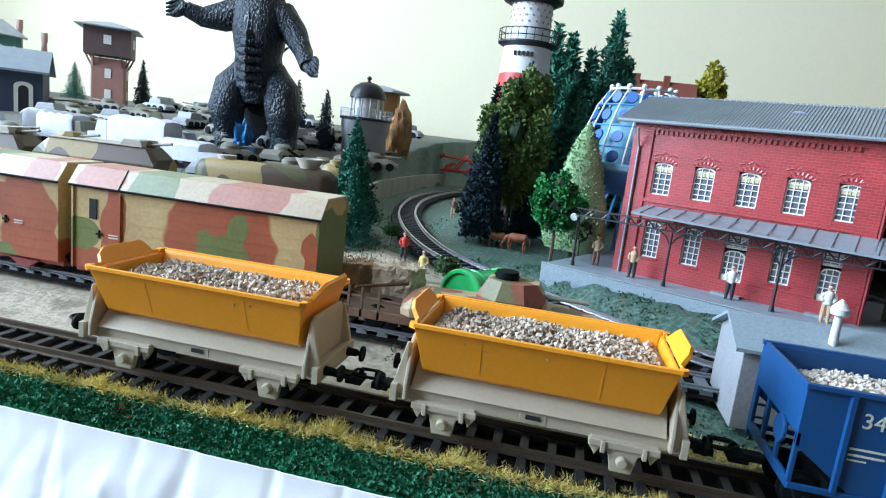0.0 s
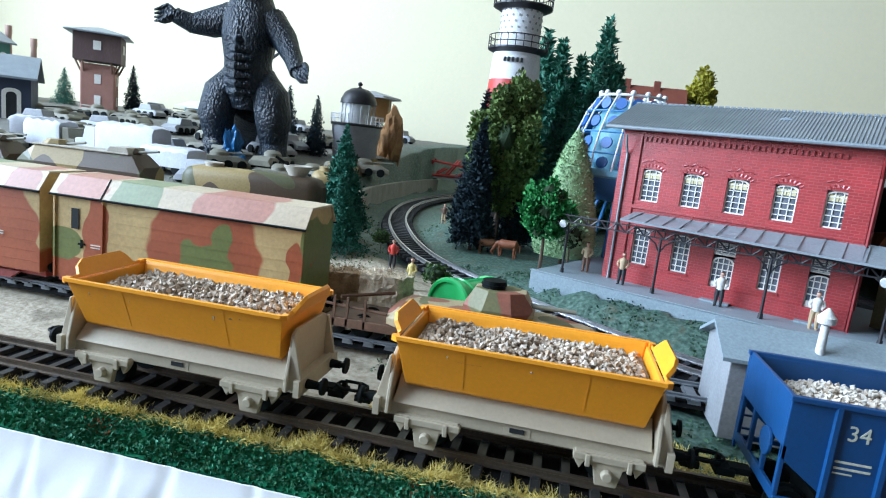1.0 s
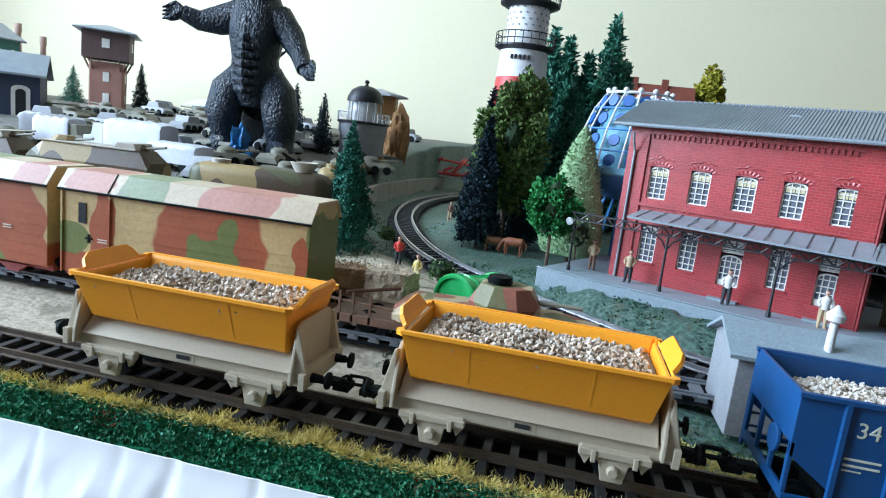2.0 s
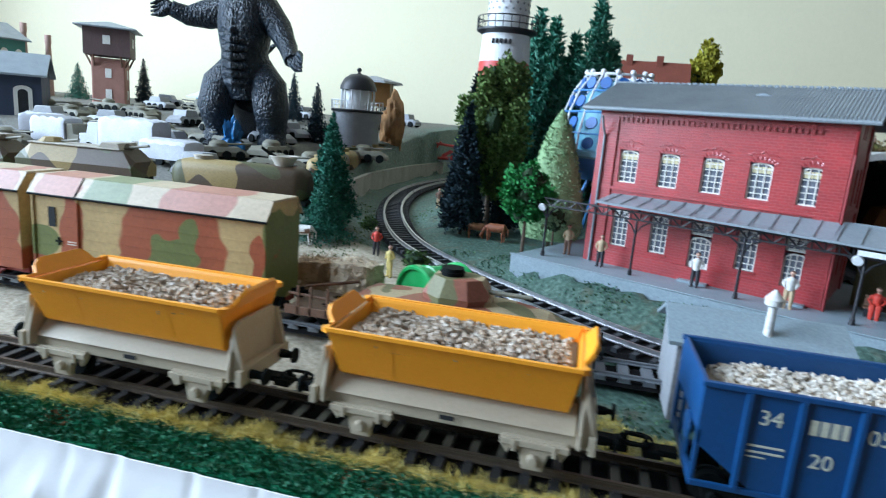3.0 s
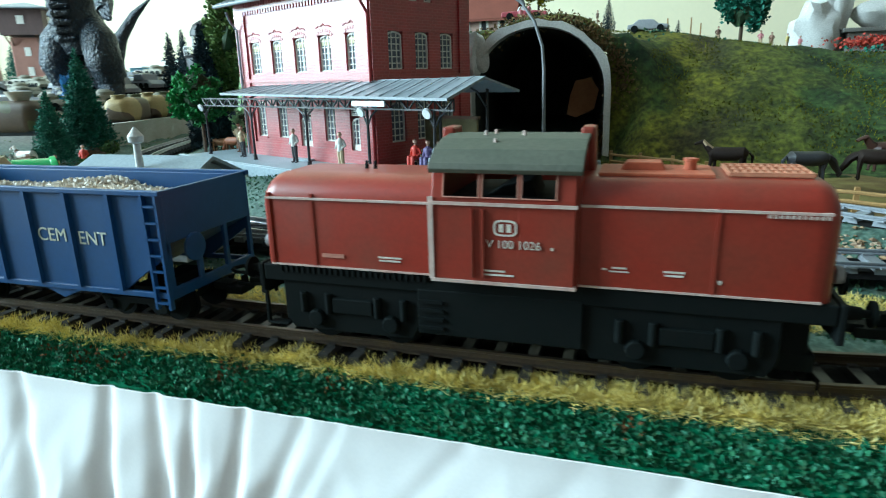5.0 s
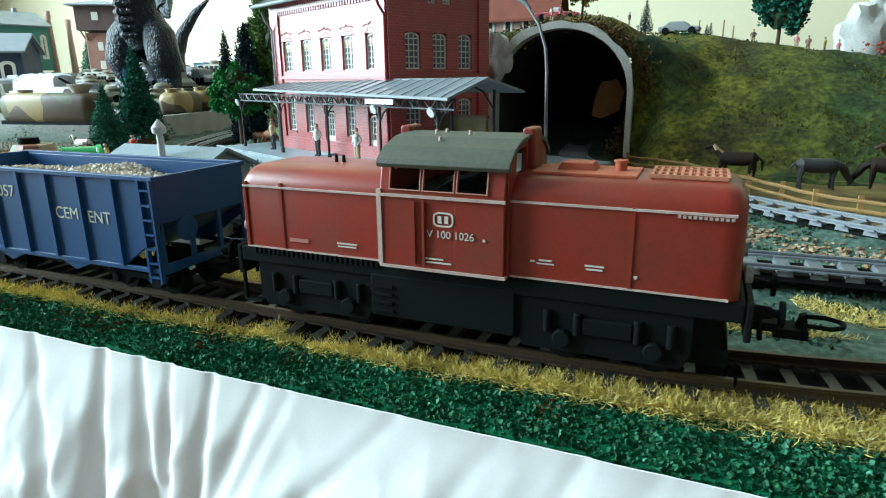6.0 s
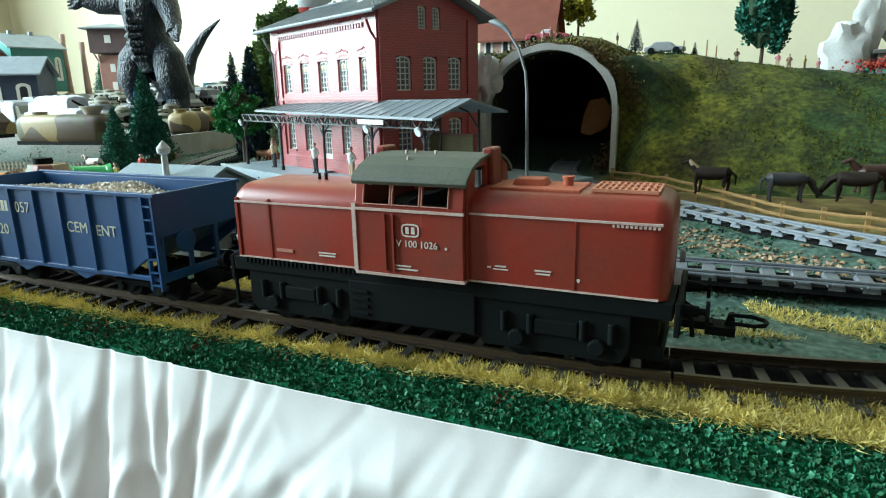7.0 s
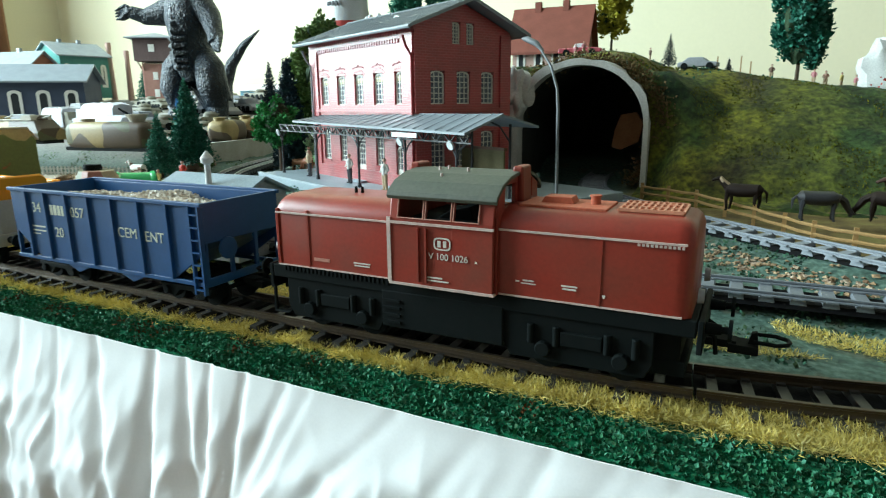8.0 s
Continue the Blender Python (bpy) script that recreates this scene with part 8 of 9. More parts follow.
lathe(bm, [(0.004, 0.038), (0.020, 0.040), (0.032, 0.047), (0.0385, 0.058), (0.0370, 0.0585), (0.030, 0.052), (0.004, 0.046)], 36)
part("bowl", bm, M["blueplastic"], fw_, smooth=True)
bm = bmesh.new()
lathe(bm, [(0.0385, 0.0575), (0.0400, 0.0590), (0.0400, 0.0625), (0.0385, 0.0640), (0.0365, 0.0640), (0.0365, 0.0575)], 36)
part("deck_ring", bm, M["lightblue"], fw_, "pale blue deck ring", smooth=True)
cage = [(0.0385, 0.062), (0.0400, 0.076), (0.0385, 0.092), (0.0330, 0.108), (0.0245, 0.121)]
for zc, rc in ((0.076, 0.0400), (0.092, 0.0385), (0.108, 0.0330)):
    bm = bmesh.new()
    pipe(bm, [(rc * math.cos(a), rc * math.sin(a), zc) for a in (2 * math.pi * k / 40 for k in range(41))], 0.0008, 6)
    part("ring", bm, M["blueplastic"], fw_)
bm = bmesh.new()
pipe(bm, [(0.0245 * math.cos(a), 0.0245 * math.sin(a), 0.121) for a in (2 * math.pi * k / 40 for k in range(41))], 0.0011, 6)
part("top_ring", bm, M["lhwhite"], fw_, "white top ring", smooth=True)
for k in range(14):
    a = 2 * math.pi * k / 14
    bm = bmesh.new()
    pipe(bm, [(r_ * math.cos(a + 0.05 * n), r_ * math.sin(a + 0.05 * n), z_) for n, (r_, z_) in enumerate(cage)], 0.0008, 7)
    bmesh.ops.create_icosphere(bm, subdivisions=2, radius=0.0022, matrix=Matrix.Translation((0.0245 * math.cos(a + 0.2), 0.0245 * math.sin(a + 0.2), 0.1225)))
    part("spoke", bm, M["lhwhite"], fw_, "white curved cage rod", smooth=True)
    for n, (r_, z_) in enumerate(((0.0375, 0.069), (0.0385, 0.084), (0.0350, 0.100), (0.0280, 0.114))):
        b = a + math.pi / 14 + 0.05 * n
        d = Vector((math.cos(b), math.sin(b), 0.25))
        c = Vector((r_ * math.cos(b), r_ * math.sin(b), z_))
        bm = bmesh.new()
        rod(bm, c - d * 0.0006, c + d * 0.0006, 0.0047, 0.0044, 14)
        part("disc", bm, M["deepblue"], fw_, smooth=True)

M["shaftbrick"] = plain("rose_brick", (0.34, 0.17, 0.13), 0.7, dirt=0.4, wide=60)
wtw = thing("water_tower", -1.0450, 0.8000, 0.086, 33, "brick water tower with a wide wooden tank house", "water tower")
bm = bmesh.new()
prism(bm, [(-0.027, -0.027), (0.027, -0.027), (0.027, 0.027), (-0.027, 0.027)], "z", 0, 0.082)
part("shaft", bm, M["shaftbrick"], wtw, "brown and pink brick shaft", bevel=0.002)
bm = bmesh.new()
box(bm, -0.037, 0.037, -0.037, 0.037, 0.086, 0.133)
part("tank_house", bm, plain("dark_boards", (0.10, 0.06, 0.055), 0.7, dirt=0.4, wide=60, stretch=(1, 1, 0.2)), wtw, "dark brown boarded tank house")
bm = bmesh.new()
loft(bm, [[(-0.049, -0.049, 0.132), (0.049, -0.049, 0.132), (0.049, 0.049, 0.132), (-0.049, 0.049, 0.132)], [(-0.049, -0.049, 0.134), (0.049, -0.049, 0.134), (0.049, 0.049, 0.134), (-0.049, 0.049, 0.134)], [(-0.004, -0.004, 0.146), (0.004, -0.004, 0.146), (0.004, 0.004, 0.146), (-0.004, 0.004, 0.146)]])
part("roof", bm, M["slate"], wtw)
for k in range(4):
    a = k * 90
    for s in (-0.022, 0.022):
        bm = bmesh.new()
        rod(bm, (s, -0.027, 0.068), (s, -0.036, 0.087), 0.0016, seg=6)
        part("bracket", bm, M["wood"], wtw, at=pose(0, 0, 0, 0, 0, a))
    for zz in (0.012, 0.048):
        bm = bmesh.new()
        box(bm, -0.005, 0.005, -0.0278, -0.0268, zz, zz + 0.016)
        part("window", bm, M["cream"], wtw, at=pose(0, 0, 0, 0, 0, a))
    bm = bmesh.new()
    box(bm, -0.006, 0.006, -0.0378, -0.0368, 0.105, 0.120)
    part("window", bm, M["cream"], wtw, at=pose(0, 0, 0, 0, 0, a))


# ---------------------------------------------------------------- houses
def house(name, x, y, z, rz, L, W, he, hr, wall_m, roof_m, label, windows=0, chimney=False, over=0.008, category="house"):
    t = thing(name, x, y, z, rz, label, category)
    bm = bmesh.new()
    prism(bm, [(-W / 2, 0), (W / 2, 0), (W / 2, he), (0, hr - 0.002), (-W / 2, he)], "x", -L / 2, L / 2)
    part("wall", bm, wall_m, t)
    sl_ = (hr - he) / (W / 2)
    for s in (-1, 1):
        bm = bmesh.new()
        ye, ze = s * (W / 2 + over), he - over * sl_
        prism(bm, [(ye, ze), (0, hr), (0, hr + 0.003), (ye, ze + 0.003)], "x", -L / 2 - over, L / 2 + over)
        part("roof", bm, roof_m, t)
    for k in range(windows):
        u = -L / 2 + L * (k + 0.5) / windows
        for s in (-1, 1):
            w_ = part("window", bm_frame(L / windows * 0.5, he * 0.55, he * 0.06), M["cream"], t, at=pose(u - L / windows * 0.25, -W / 2 - 0.0008, he * 0.25) if s < 0 else pose(u + L / windows * 0.25, W / 2 + 0.0008, he * 0.25, 0, 0, 180))
            bm = bmesh.new()
            box(bm, 0.001, L / windows * 0.5 - 0.001, 0.0003, 0.0007, 0.001, he * 0.53)
            part("pane", bm, M["dark"], w_, "dark pane")
    if chimney:
        for cx in (-L * 0.22, L * 0.18):
            bm = bmesh.new()
            box(bm, cx - 0.004, cx + 0.004, -0.004, 0.004, hr - 0.012, hr + 0.010)
            part("chimney", bm, roof_m, t)
    return t


house("red_roofed_house", -0.121, 0.680, 0.108, 2, 0.095, 0.055, 0.046, 0.092, M["pink"], M["redroof"], "pale house with a steep red-brown tiled roof", 4, True)
house("depot_hall", -1.080, 0.507, 0.040, 40, 0.27, 0.10, 0.085, 0.112, plain("dark_blue_wall", (0.03, 0.045, 0.085), 0.6, dirt=0.4, wide=40), M["slate"], "long dark blue-grey depot hall with grey roof", 6, False, category="depot")
house("green_house", -1.381, 0.825, 0.10, 80, 0.11, 0.13, 0.098, 0.128, M["bluegreen"], M["slate"], "teal wooden house with grey roof and chimney", 4, True)
house("blue_kiosk", -0.945, 1.040, 0.080, 0, 0.13, 0.08, 0.036, 0.046, M["lightblue"], M["lhwhite"], "light blue kiosk with a flat white roof", 3, False, 0.014, "kiosk")
house("brown_depot", -1.42, 0.70, 0.05, 10, 0.20, 0.12, 0.10, 0.15, M["brownbrick"], M["slate"], "brown brick depot building far back", 4, True, category="depot")
for a, b, h_ in ((-1.345, 0.900, 0.235), (-1.300, 0.915, 0.215)):
    ch = thing("chimney_stack", a, b, 0.085, 0, "slim pale brick chimney stack", "chimney", "chimney stacks")
    bm = bmesh.new()
    lathe(bm, [(0.008, 0), (0.0052, h_ - 0.105), (0.0064, h_ - 0.100), (0.0064, h_ - 0.085)], 12)
    part("shaft", bm, M["pink"], ch, smooth=True)


# ---------------------------------------------------------------- armoured train and vehicles further back
def hull_car(x, y, z, rz, L, label, kind_, mat_):
    t = thing("armoured_wagon", x, y, z, rz, label, "model armoured wagon", "armoured wagons")
    h = L / 2
    bm = bmesh.new()
    if kind_ == "tank":
        flat = lambda v: math.copysign(abs(v) ** 0.6, v)
        ring = lambda x_, k: [(x_, 0.0140 * k * flat(math.cos(a)), 0.0150 + 0.0135 * k * flat(math.sin(a))) for a in (2 * math.pi * i / 24 for i in range(24))]
        loft(bm, [ring(-h, 0.55), ring(-h + 0.004, 0.88), ring(-h + 0.010, 1), ring(h - 0.010, 1), ring(h - 0.004, 0.88), ring(h, 0.55)])
        part("tank_body", bm, mat_, t, smooth=True)
    else:
        loft(bm, [[(x_, y_ * 0.0150, z_) for y_, z_ in ((-1, 0.004), (1, 0.004), (1.05, 0.012), (0.7, zt), (-0.7, zt), (-1.05, 0.012))] for x_, zt in ((-h, 0.016), (-h + 0.010, 0.024), (h - 0.010, 0.024), (h, 0.016))])
        part("hull", bm, mat_, t, bevel=0.0004)
        bm = bmesh.new()
        box(bm, -h + 0.008, h - 0.012, -0.0118, 0.0118, 0.0238, 0.0250)
        prism(bm, [(h - 0.030, 0.0248), (h - 0.012, 0.0248), (h - 0.014, 0.0290), (h - 0.027, 0.0290)], "y", -0.0110, 0.0110)
        part("deck", bm, M["paledeck"], t, "pale sand upper deck", bevel=0.0004)
    bm = bmesh.new()
    box(bm, -h, h, -0.011, 0.011, 0.001, 0.0045)
    part("frame", bm, M["black"], t)
    for k in (-0.3, 0.3):
        bm = bmesh.new()
        zt = 0.0270 if kind_ == "tank" else 0.0215
        if kind_ == "gun":
            loft(bm, [[(k * L + 0.010 * s_ * math.cos(a), 0.010 * s_ * math.sin(a), z_) for a in (math.pi / 4 * i for i in range(8))] for s_, z_ in ((1, zt - 0.001), (0.95, zt + 0.004), (0.6, zt + 0.007))])
            tu = part("turret", bm, mat_, t)
            bm = bmesh.new()
            rod(bm, (k * L + 0.006, 0, zt + 0.004), (k * L + 0.026, -0.004, zt + 0.007), 0.0010, seg=8)
            part("gun_barrel", bm, M["stock"], tu)
        else:
            if k > 0 and L > 0.08:
                lathe(bm, [(0.0055, zt - 0.003), (0.0060, zt + 0.001), (0.0105, zt + 0.0085), (0.0098, zt + 0.0088), (0.0040, zt + 0.0030)], 20, (k * L, 0, 0))
                tu = part("gun_tub", bm, M["paledeck"], t, "pale flared gun tub", smooth=True)
                bm = bmesh.new()
                rod(bm, (k * L - 0.002, 0, zt + 0.0045), (k * L - 0.015, -0.006, zt + 0.0140), 0.0016, 0.0010, 8)
                part("gun_barrel", bm, M["black"], tu)
            else:
                lathe(bm, [(0.0065, zt - 0.003), (0.0065, zt + 0.003), (0.0070, zt + 0.0032), (0.0070, zt + 0.0042), (0.001, zt + 0.0045)], 16, (k * L, 0, 0))
                part("cupola", bm, M["paledeck"] if L > 0.08 else mat_, t, smooth=True)
    return t


hull_car(-0.425, 0.234, 0.036, 8, 0.104, "dark camouflaged tank wagon with two round cupolas", "tank", M["camo2"])
hull_car(-0.548, 0.216, 0.042, 5, 0.096, "camouflaged armoured wagon with gun turrets", "gun", M["camo2"])
hull_car(-0.655, 0.208, 0.040, 5, 0.096, "olive armoured wagon with gun turrets", "gun", M["camo2"])
for k, (a, b, r_) in enumerate(((-0.410, 0.385, 104), (-0.423, 0.440, 101), (-0.432, 0.496, 97), (-0.436, 0.552, 92), (-0.436, 0.61, 90), (-0.433, 0.67, 86))):
    hull_car(a - 0.019, b, 0.034 + 0.001 * k, r_, 0.052, "short camouflaged tank wagon on the raised curve", "tank", M["camo2"])
# raised kerb wall along the curve
bm = bmesh.new()
pts_ = [(wall_x(b) + 0.006, b) for b in (0.30, 0.36, 0.42, 0.50, 0.58, 0.66, 0.74, 0.80)]
rings = []
for i, (a, b) in enumerate(pts_):
    z0 = 0.028 + 0.002 * i / 7
    d = Vector((pts_[min(i + 1, 7)][0] - pts_[max(i - 1, 0)][0], pts_[min(i + 1, 7)][1] - pts_[max(i - 1, 0)][1], 0)).normalized()
    nrm = Vector((-d.y, d.x, 0)) * 0.003
    rings.append([(a - nrm.x, b - nrm.y, z0 - 0.020), (a + nrm.x, b + nrm.y, z0 - 0.020), (a + nrm.x, b + nrm.y, z0 + 0.011), (a - nrm.x, b - nrm.y, z0 + 0.011)])
loft(bm, rings)
tagged(part("retaining_wall", bm, plain("weathered_wall", (0.44, 0.43, 0.38), 0.85, dirt=0.5, dark=(0.20, 0.19, 0.12), wide=50, relief=0.4)), "low pale retaining wall along the curved track", "wall", kind="structure")
M["greywood"] = plain("grey_wood", (0.33, 0.31, 0.26), 0.8, dirt=0.4, wide=120)
pk = thing("picket_fence", 0, 0, 0, 0, "low pale picket fence before the armoured wagons", "fence")
pm = bmesh.new()
prism(pm, [(-0.0010, 0), (0.0010, 0), (0.0010, 0.0075), (0, 0.0090), (-0.0010, 0.0075)], "y", -0.0003, 0.0003)
pm = mesh_of("picket", pm, M["greywood"])
for k in range(48):
    f = k / 47
    a, b = -0.57 + 0.20 * f, 0.182 + 0.050 * f
    piece("picket", pm, pk, pose(a, b, ground_z(a, b), 0, 0, 14))
for hz in (0.0025, 0.0060):
    bm = bmesh.new()
    pipe(bm, [(-0.57 + 0.20 * f, 0.1826 + 0.050 * f, ground_z(-0.57 + 0.2 * f, 0.182 + 0.05 * f) + hz) for f in (0, 0.25, 0.5, 0.75, 1)], 0.0006, 5)
    part("rail", bm, M["greywood"], pk)


def tarp_truck(x, y, z, rz, L, H, label):
    t = thing("covered_truck", x, y, z, rz, label, "model truck", "covered trucks")
    h = L / 2
    bm = bmesh.new()
    sec = [(-0.0145, 0.006), (0.0145, 0.006), (0.0150, H * 0.82), (0.0122, H * 0.96), (0.0, H), (-0.0122, H * 0.96), (-0.0150, H * 0.82)]
    rings = []
    for k in range(9):
        x_ = -h + L * 0.72 * k / 8
        sag = 1 - 0.035 * math.sin(math.pi * (k % 2 + 0.5))
        rings.append([(x_, y_ * sag, z_ if z_ < 0.007 else z_ * sag) for y_, z_ in sec])
    loft(bm, rings)
    part("tarpaulin", bm, M["tarp"], t, "white tarpaulin over hoops", smooth=True)
    bm = bmesh.new()
    prism(bm, [(h - L * 0.26, 0.005), (h, 0.005), (h, H * 0.45), (h - L * 0.10, H * 0.48), (h - L * 0.13, H * 0.80), (h - L * 0.26, H * 0.80)], "y", -0.0125, 0.0125)
    part("cab", bm, M["tarp"] if L > 0.075 else M["stock"], t, bevel=0.0008)
    bm = bmesh.new()
    box(bm, -h, h, -0.012, 0.012, 0.0035, 0.0062)
    part("chassis", bm, M["stock"], t)
    for k in (-0.32, -0.1, 0.36):
        for s in (-1, 1):
            bm = bmesh.new()
            rod(bm, (k * L, s * 0.0105, 0.0042), (k * L, s * 0.0140, 0.0042), 0.0042, 0.0042, 14)
            part("wheel", bm, M["black"], t, smooth=True)
    return t


tarp_truck(-0.738, 0.385, ground_z(-0.738, 0.385), 3, 0.058, 0.033, "white covered model truck on the sand")
tarp_truck(-0.660, 0.385, ground_z(-0.66, 0.385), 178, 0.095, 0.037, "long white covered model truck on the sand")
tarp_truck(-0.585, 0.350, ground_z(-0.585, 0.35), 176, 0.074, 0.025, "low white covered model truck beside the toy lizard")
tarp_truck(-0.80, 0.43, ground_z(-0.8, 0.43), 30, 0.06, 0.026, "white covered model truck on the sand")


def small_vehicle(turret):
    t = thing("model_vehicle", 0, 0, 0, 0, "small grey-green military model vehicle" if turret else "small pale grey model vehicle", "model vehicle", "parked vehicles")
    m_ = M["stock"] if turret else M["grey"]
    bm = bmesh.new()
    loft(bm, [[(x_, y_, z_) for y_, z_ in ((-0.013, 0.003), (0.013, 0.003), (0.013, zt * 0.6), (0.010, zt), (-0.010, zt), (-0.013, zt * 0.6))] for x_, zt in ((-0.030, 0.009), (-0.024, 0.013), (0.020, 0.013), (0.030, 0.008))])
    part("body", bm, m_, t, bevel=0.0005)
    bm = bmesh.new()
    if turret:
        lathe(bm, [(0.010, 0.0125), (0.0095, 0.0165), (0.006, 0.0195), (0.001, 0.0198)], 14)
        part("turret", bm, m_, t, smooth=True)
        bm = bmesh.new()
        rod(bm, (0.008, 0, 0.0155), (0.034, 0, 0.0170), 0.0011, seg=8)
        part("gun_barrel", bm, m_, t)
    else:
        prism(bm, [(-0.018, 0.0125), (0.012, 0.0125), (0.007, 0.0210), (-0.015, 0.0215)], "y", -0.0105, 0.0105)
        part("cabin", bm, m_, t, bevel=0.0008)
    for s in (-1, 1):
        bm = bmesh.new()
        for k in range(4):
            rod(bm, (-0.021 + k * 0.014, s * 0.0095, 0.0048), (-0.021 + k * 0.014, s * 0.0145, 0.0048), 0.0048, 0.0048, 12)
        part("running_gear", bm, M["black"], t)
    return t


va, vb = small_vehicle(True), small_vehicle(False)
spots_ = [(-0.80, 0.52), (-0.72, 0.50), (-0.66, 0.56), (-0.74, 0.60), (-0.84, 0.63), (-0.62, 0.62), (-0.70, 0.68), (-0.80, 0.72), (-0.90, 0.70), (-0.93, 0.78), (-0.86, 0.80), (-0.76, 0.80), (-0.56, 0.56), (-0.55, 0.66), (-0.98, 0.72), (-0.66, 0.80), (-0.74, 0.90), (-0.86, 0.92), (-1.0, 0.90), (-0.52, 0.76), (-0.60, 0.46), (-0.55, 0.50), (-0.46, 0.47), (-0.44, 0.52), (-0.88, 0.50), (-0.90, 0.56), (-1.00, 0.62), (-0.50, 0.86), (-0.93, 0.60), (-0.48, 0.34), (-0.53, 0.335), (-0.56, 0.405), (-0.49, 0.405), (-0.63, 0.425), (-0.52, 0.445), (-0.47, 0.44), (-0.61, 0.53), (-0.68, 0.47), (-0.78, 0.46)]
rv = random.Random(12)
for k, (a, b) in enumerate(spots_):
    copy_thing(va if k % 3 else vb, pose(a, b, ground_z(a, b), 0, 0, rv.choice((0, 15, 170, 185, 90, -20, 40))))
va.matrix_world, vb.matrix_world = pose(-0.79, 0.36, ground_z(-0.79, 0.36), 0, 0, 5), pose(-0.86, 0.40, ground_z(-0.86, 0.40), 0, 0, 12)


# ---------------------------------------------------------------- large lizard figure: one plain mesh
bm = bmesh.new()
for s in (-1, 1):
    pipe(bm, [(s * 0.014, 0, 0.094), (s * 0.027, -0.004, 0.074), (s * 0.032, -0.006, 0.050), (s * 0.031, 0.0, 0.026), (s * 0.033, -0.006, 0.010), (s * 0.034, -0.018, 0.003)], [0.014, 0.0190, 0.0185, 0.0140, 0.0150, 0.0090], 18)
    for q in (-0.009, 0.0, 0.009):
        rod(bm, (s * 0.034 + q, -0.014, 0.005), (s * 0.034 + q * 1.3, -0.030, 0.002), 0.0050, 0.0010, 8)
pipe(bm, [(0, 0.004, 0.062), (0, 0.0, 0.085), (0, -0.004, 0.108), (0, -0.004, 0.132), (0.0, 0.0, 0.152), (0.0, -0.004, 0.170), (0, -0.012, 0.186), (0, -0.022, 0.196), (0, -0.036, 0.196), (0, -0.046, 0.192)], [0.020, 0.0265, 0.0235, 0.0280, 0.0285, 0.021, 0.017, 0.016, 0.012, 0.007], 22)
for k in range(9):
    zz = 0.076 + k * 0.0085
    pipe(bm, [(-0.013, -0.020 - 0.004 * math.sin(k * 0.5), zz), (0, -0.0275 - 0.004 * math.sin(k * 0.4), zz - 0.001), (0.013, -0.020 - 0.004 * math.sin(k * 0.5), zz)], [0.003, 0.0046, 0.003], 8)
pipe(bm, [(-0.020, -0.002, 0.150), (-0.040, -0.010, 0.142), (-0.056, -0.020, 0.139), (-0.068, -0.030, 0.144)], [0.017, 0.0145, 0.0100, 0.0075], 14)
pipe(bm, [(0.020, -0.002, 0.150), (0.038, -0.006, 0.134), (0.054, -0.018, 0.114), (0.064, -0.030, 0.100)], [0.017, 0.0135, 0.0095, 0.0078], 14)
for c, d in (((-0.068, -0.030, 0.144), -1), ((0.064, -0.030, 0.100), 1)):
    for q in range(4):
        a = -0.9 + q * 0.6
        pipe(bm, [c, (c[0] + d * 0.008, c[1] - 0.006 + q * 0.002, c[2] + 0.008 * a), (c[0] + d * 0.015, c[1] - 0.010, c[2] - 0.004 + 0.006 * a)], [0.0058, 0.0040, 0.0008], 8)
pipe(bm, [(0, 0.018, 0.066), (-0.025, 0.060, 0.036), (-0.060, 0.110, 0.022), (-0.095, 0.155, 0.034), (-0.106, 0.172, 0.062), (-0.098, 0.180, 0.092), (-0.076, 0.188, 0.122), (-0.050, 0.195, 0.144)], [0.024, 0.022, 0.017, 0.013, 0.011, 0.009, 0.006, 0.001], 16)
for k in range(9):
    zz = 0.075 + k * 0.013
    hgt = 0.016 * math.sin(math.pi * (k + 1) / 10)
    yb = 0.030 + 0.006 * math.sin(k * 0.5)
    prism(bm, [(yb - 0.004, zz - 0.006), (yb + hgt, zz + 0.004), (yb - 0.004, zz + 0.008)], "x", -0.0018, 0.0018)
for v in bm.verts:
    v.co *= 1.074
bmesh.ops.subdivide_edges(bm, edges=[e for e in bm.edges if e.calc_length() > 0.004], cuts=2, use_grid_fill=True)
for v in bm.verts:
    v.co += Vector((1, 0.6, 0.2)).normalized() * 0.0010 * noise.noise(v.co * 220) + Vector((0, 0, 0.0008 * noise.noise(v.co * 400)))
mz, ntz, bz = nodes_of("scaly_blue_black")
cz = coords(ntz)
mpz = ntz.nodes.new("ShaderNodeMapping")
mpz.inputs["Scale"].default_value = (1.25, 1.25, 0.8)
ntz.links.new(cz, mpz.inputs[0])
vo = tex(ntz, "Voronoi", 300, 1, mpz.outputs[0])
ns = tex(ntz, "Noise", 25, 3, cz)
# crests lighter, grooves darker: highlight and crease shade put into the scale colour
r1 = ramp(ntz, vo.outputs["Distance"], ((0.08, (0.060, 0.150, 0.245)), (0.32, (0.012, 0.042, 0.080)), (0.62, (0.002, 0.008, 0.017))))
r2 = ramp(ntz, ns.outputs["Fac"], ((0.35, (0.7, 0.7, 0.7)), (0.65, (1.3, 1.3, 1.3))))
ntz.links.new(mixc(ntz, 1.0, r1.outputs[0], r2.outputs[0], 'MULTIPLY'), bz.inputs["Base Color"])
bz.inputs["Roughness"].default_value = 0.40
inv_ = ntz.nodes.new("ShaderNodeMath")
inv_.operation, inv_.inputs[0].default_value = 'SUBTRACT', 1.0
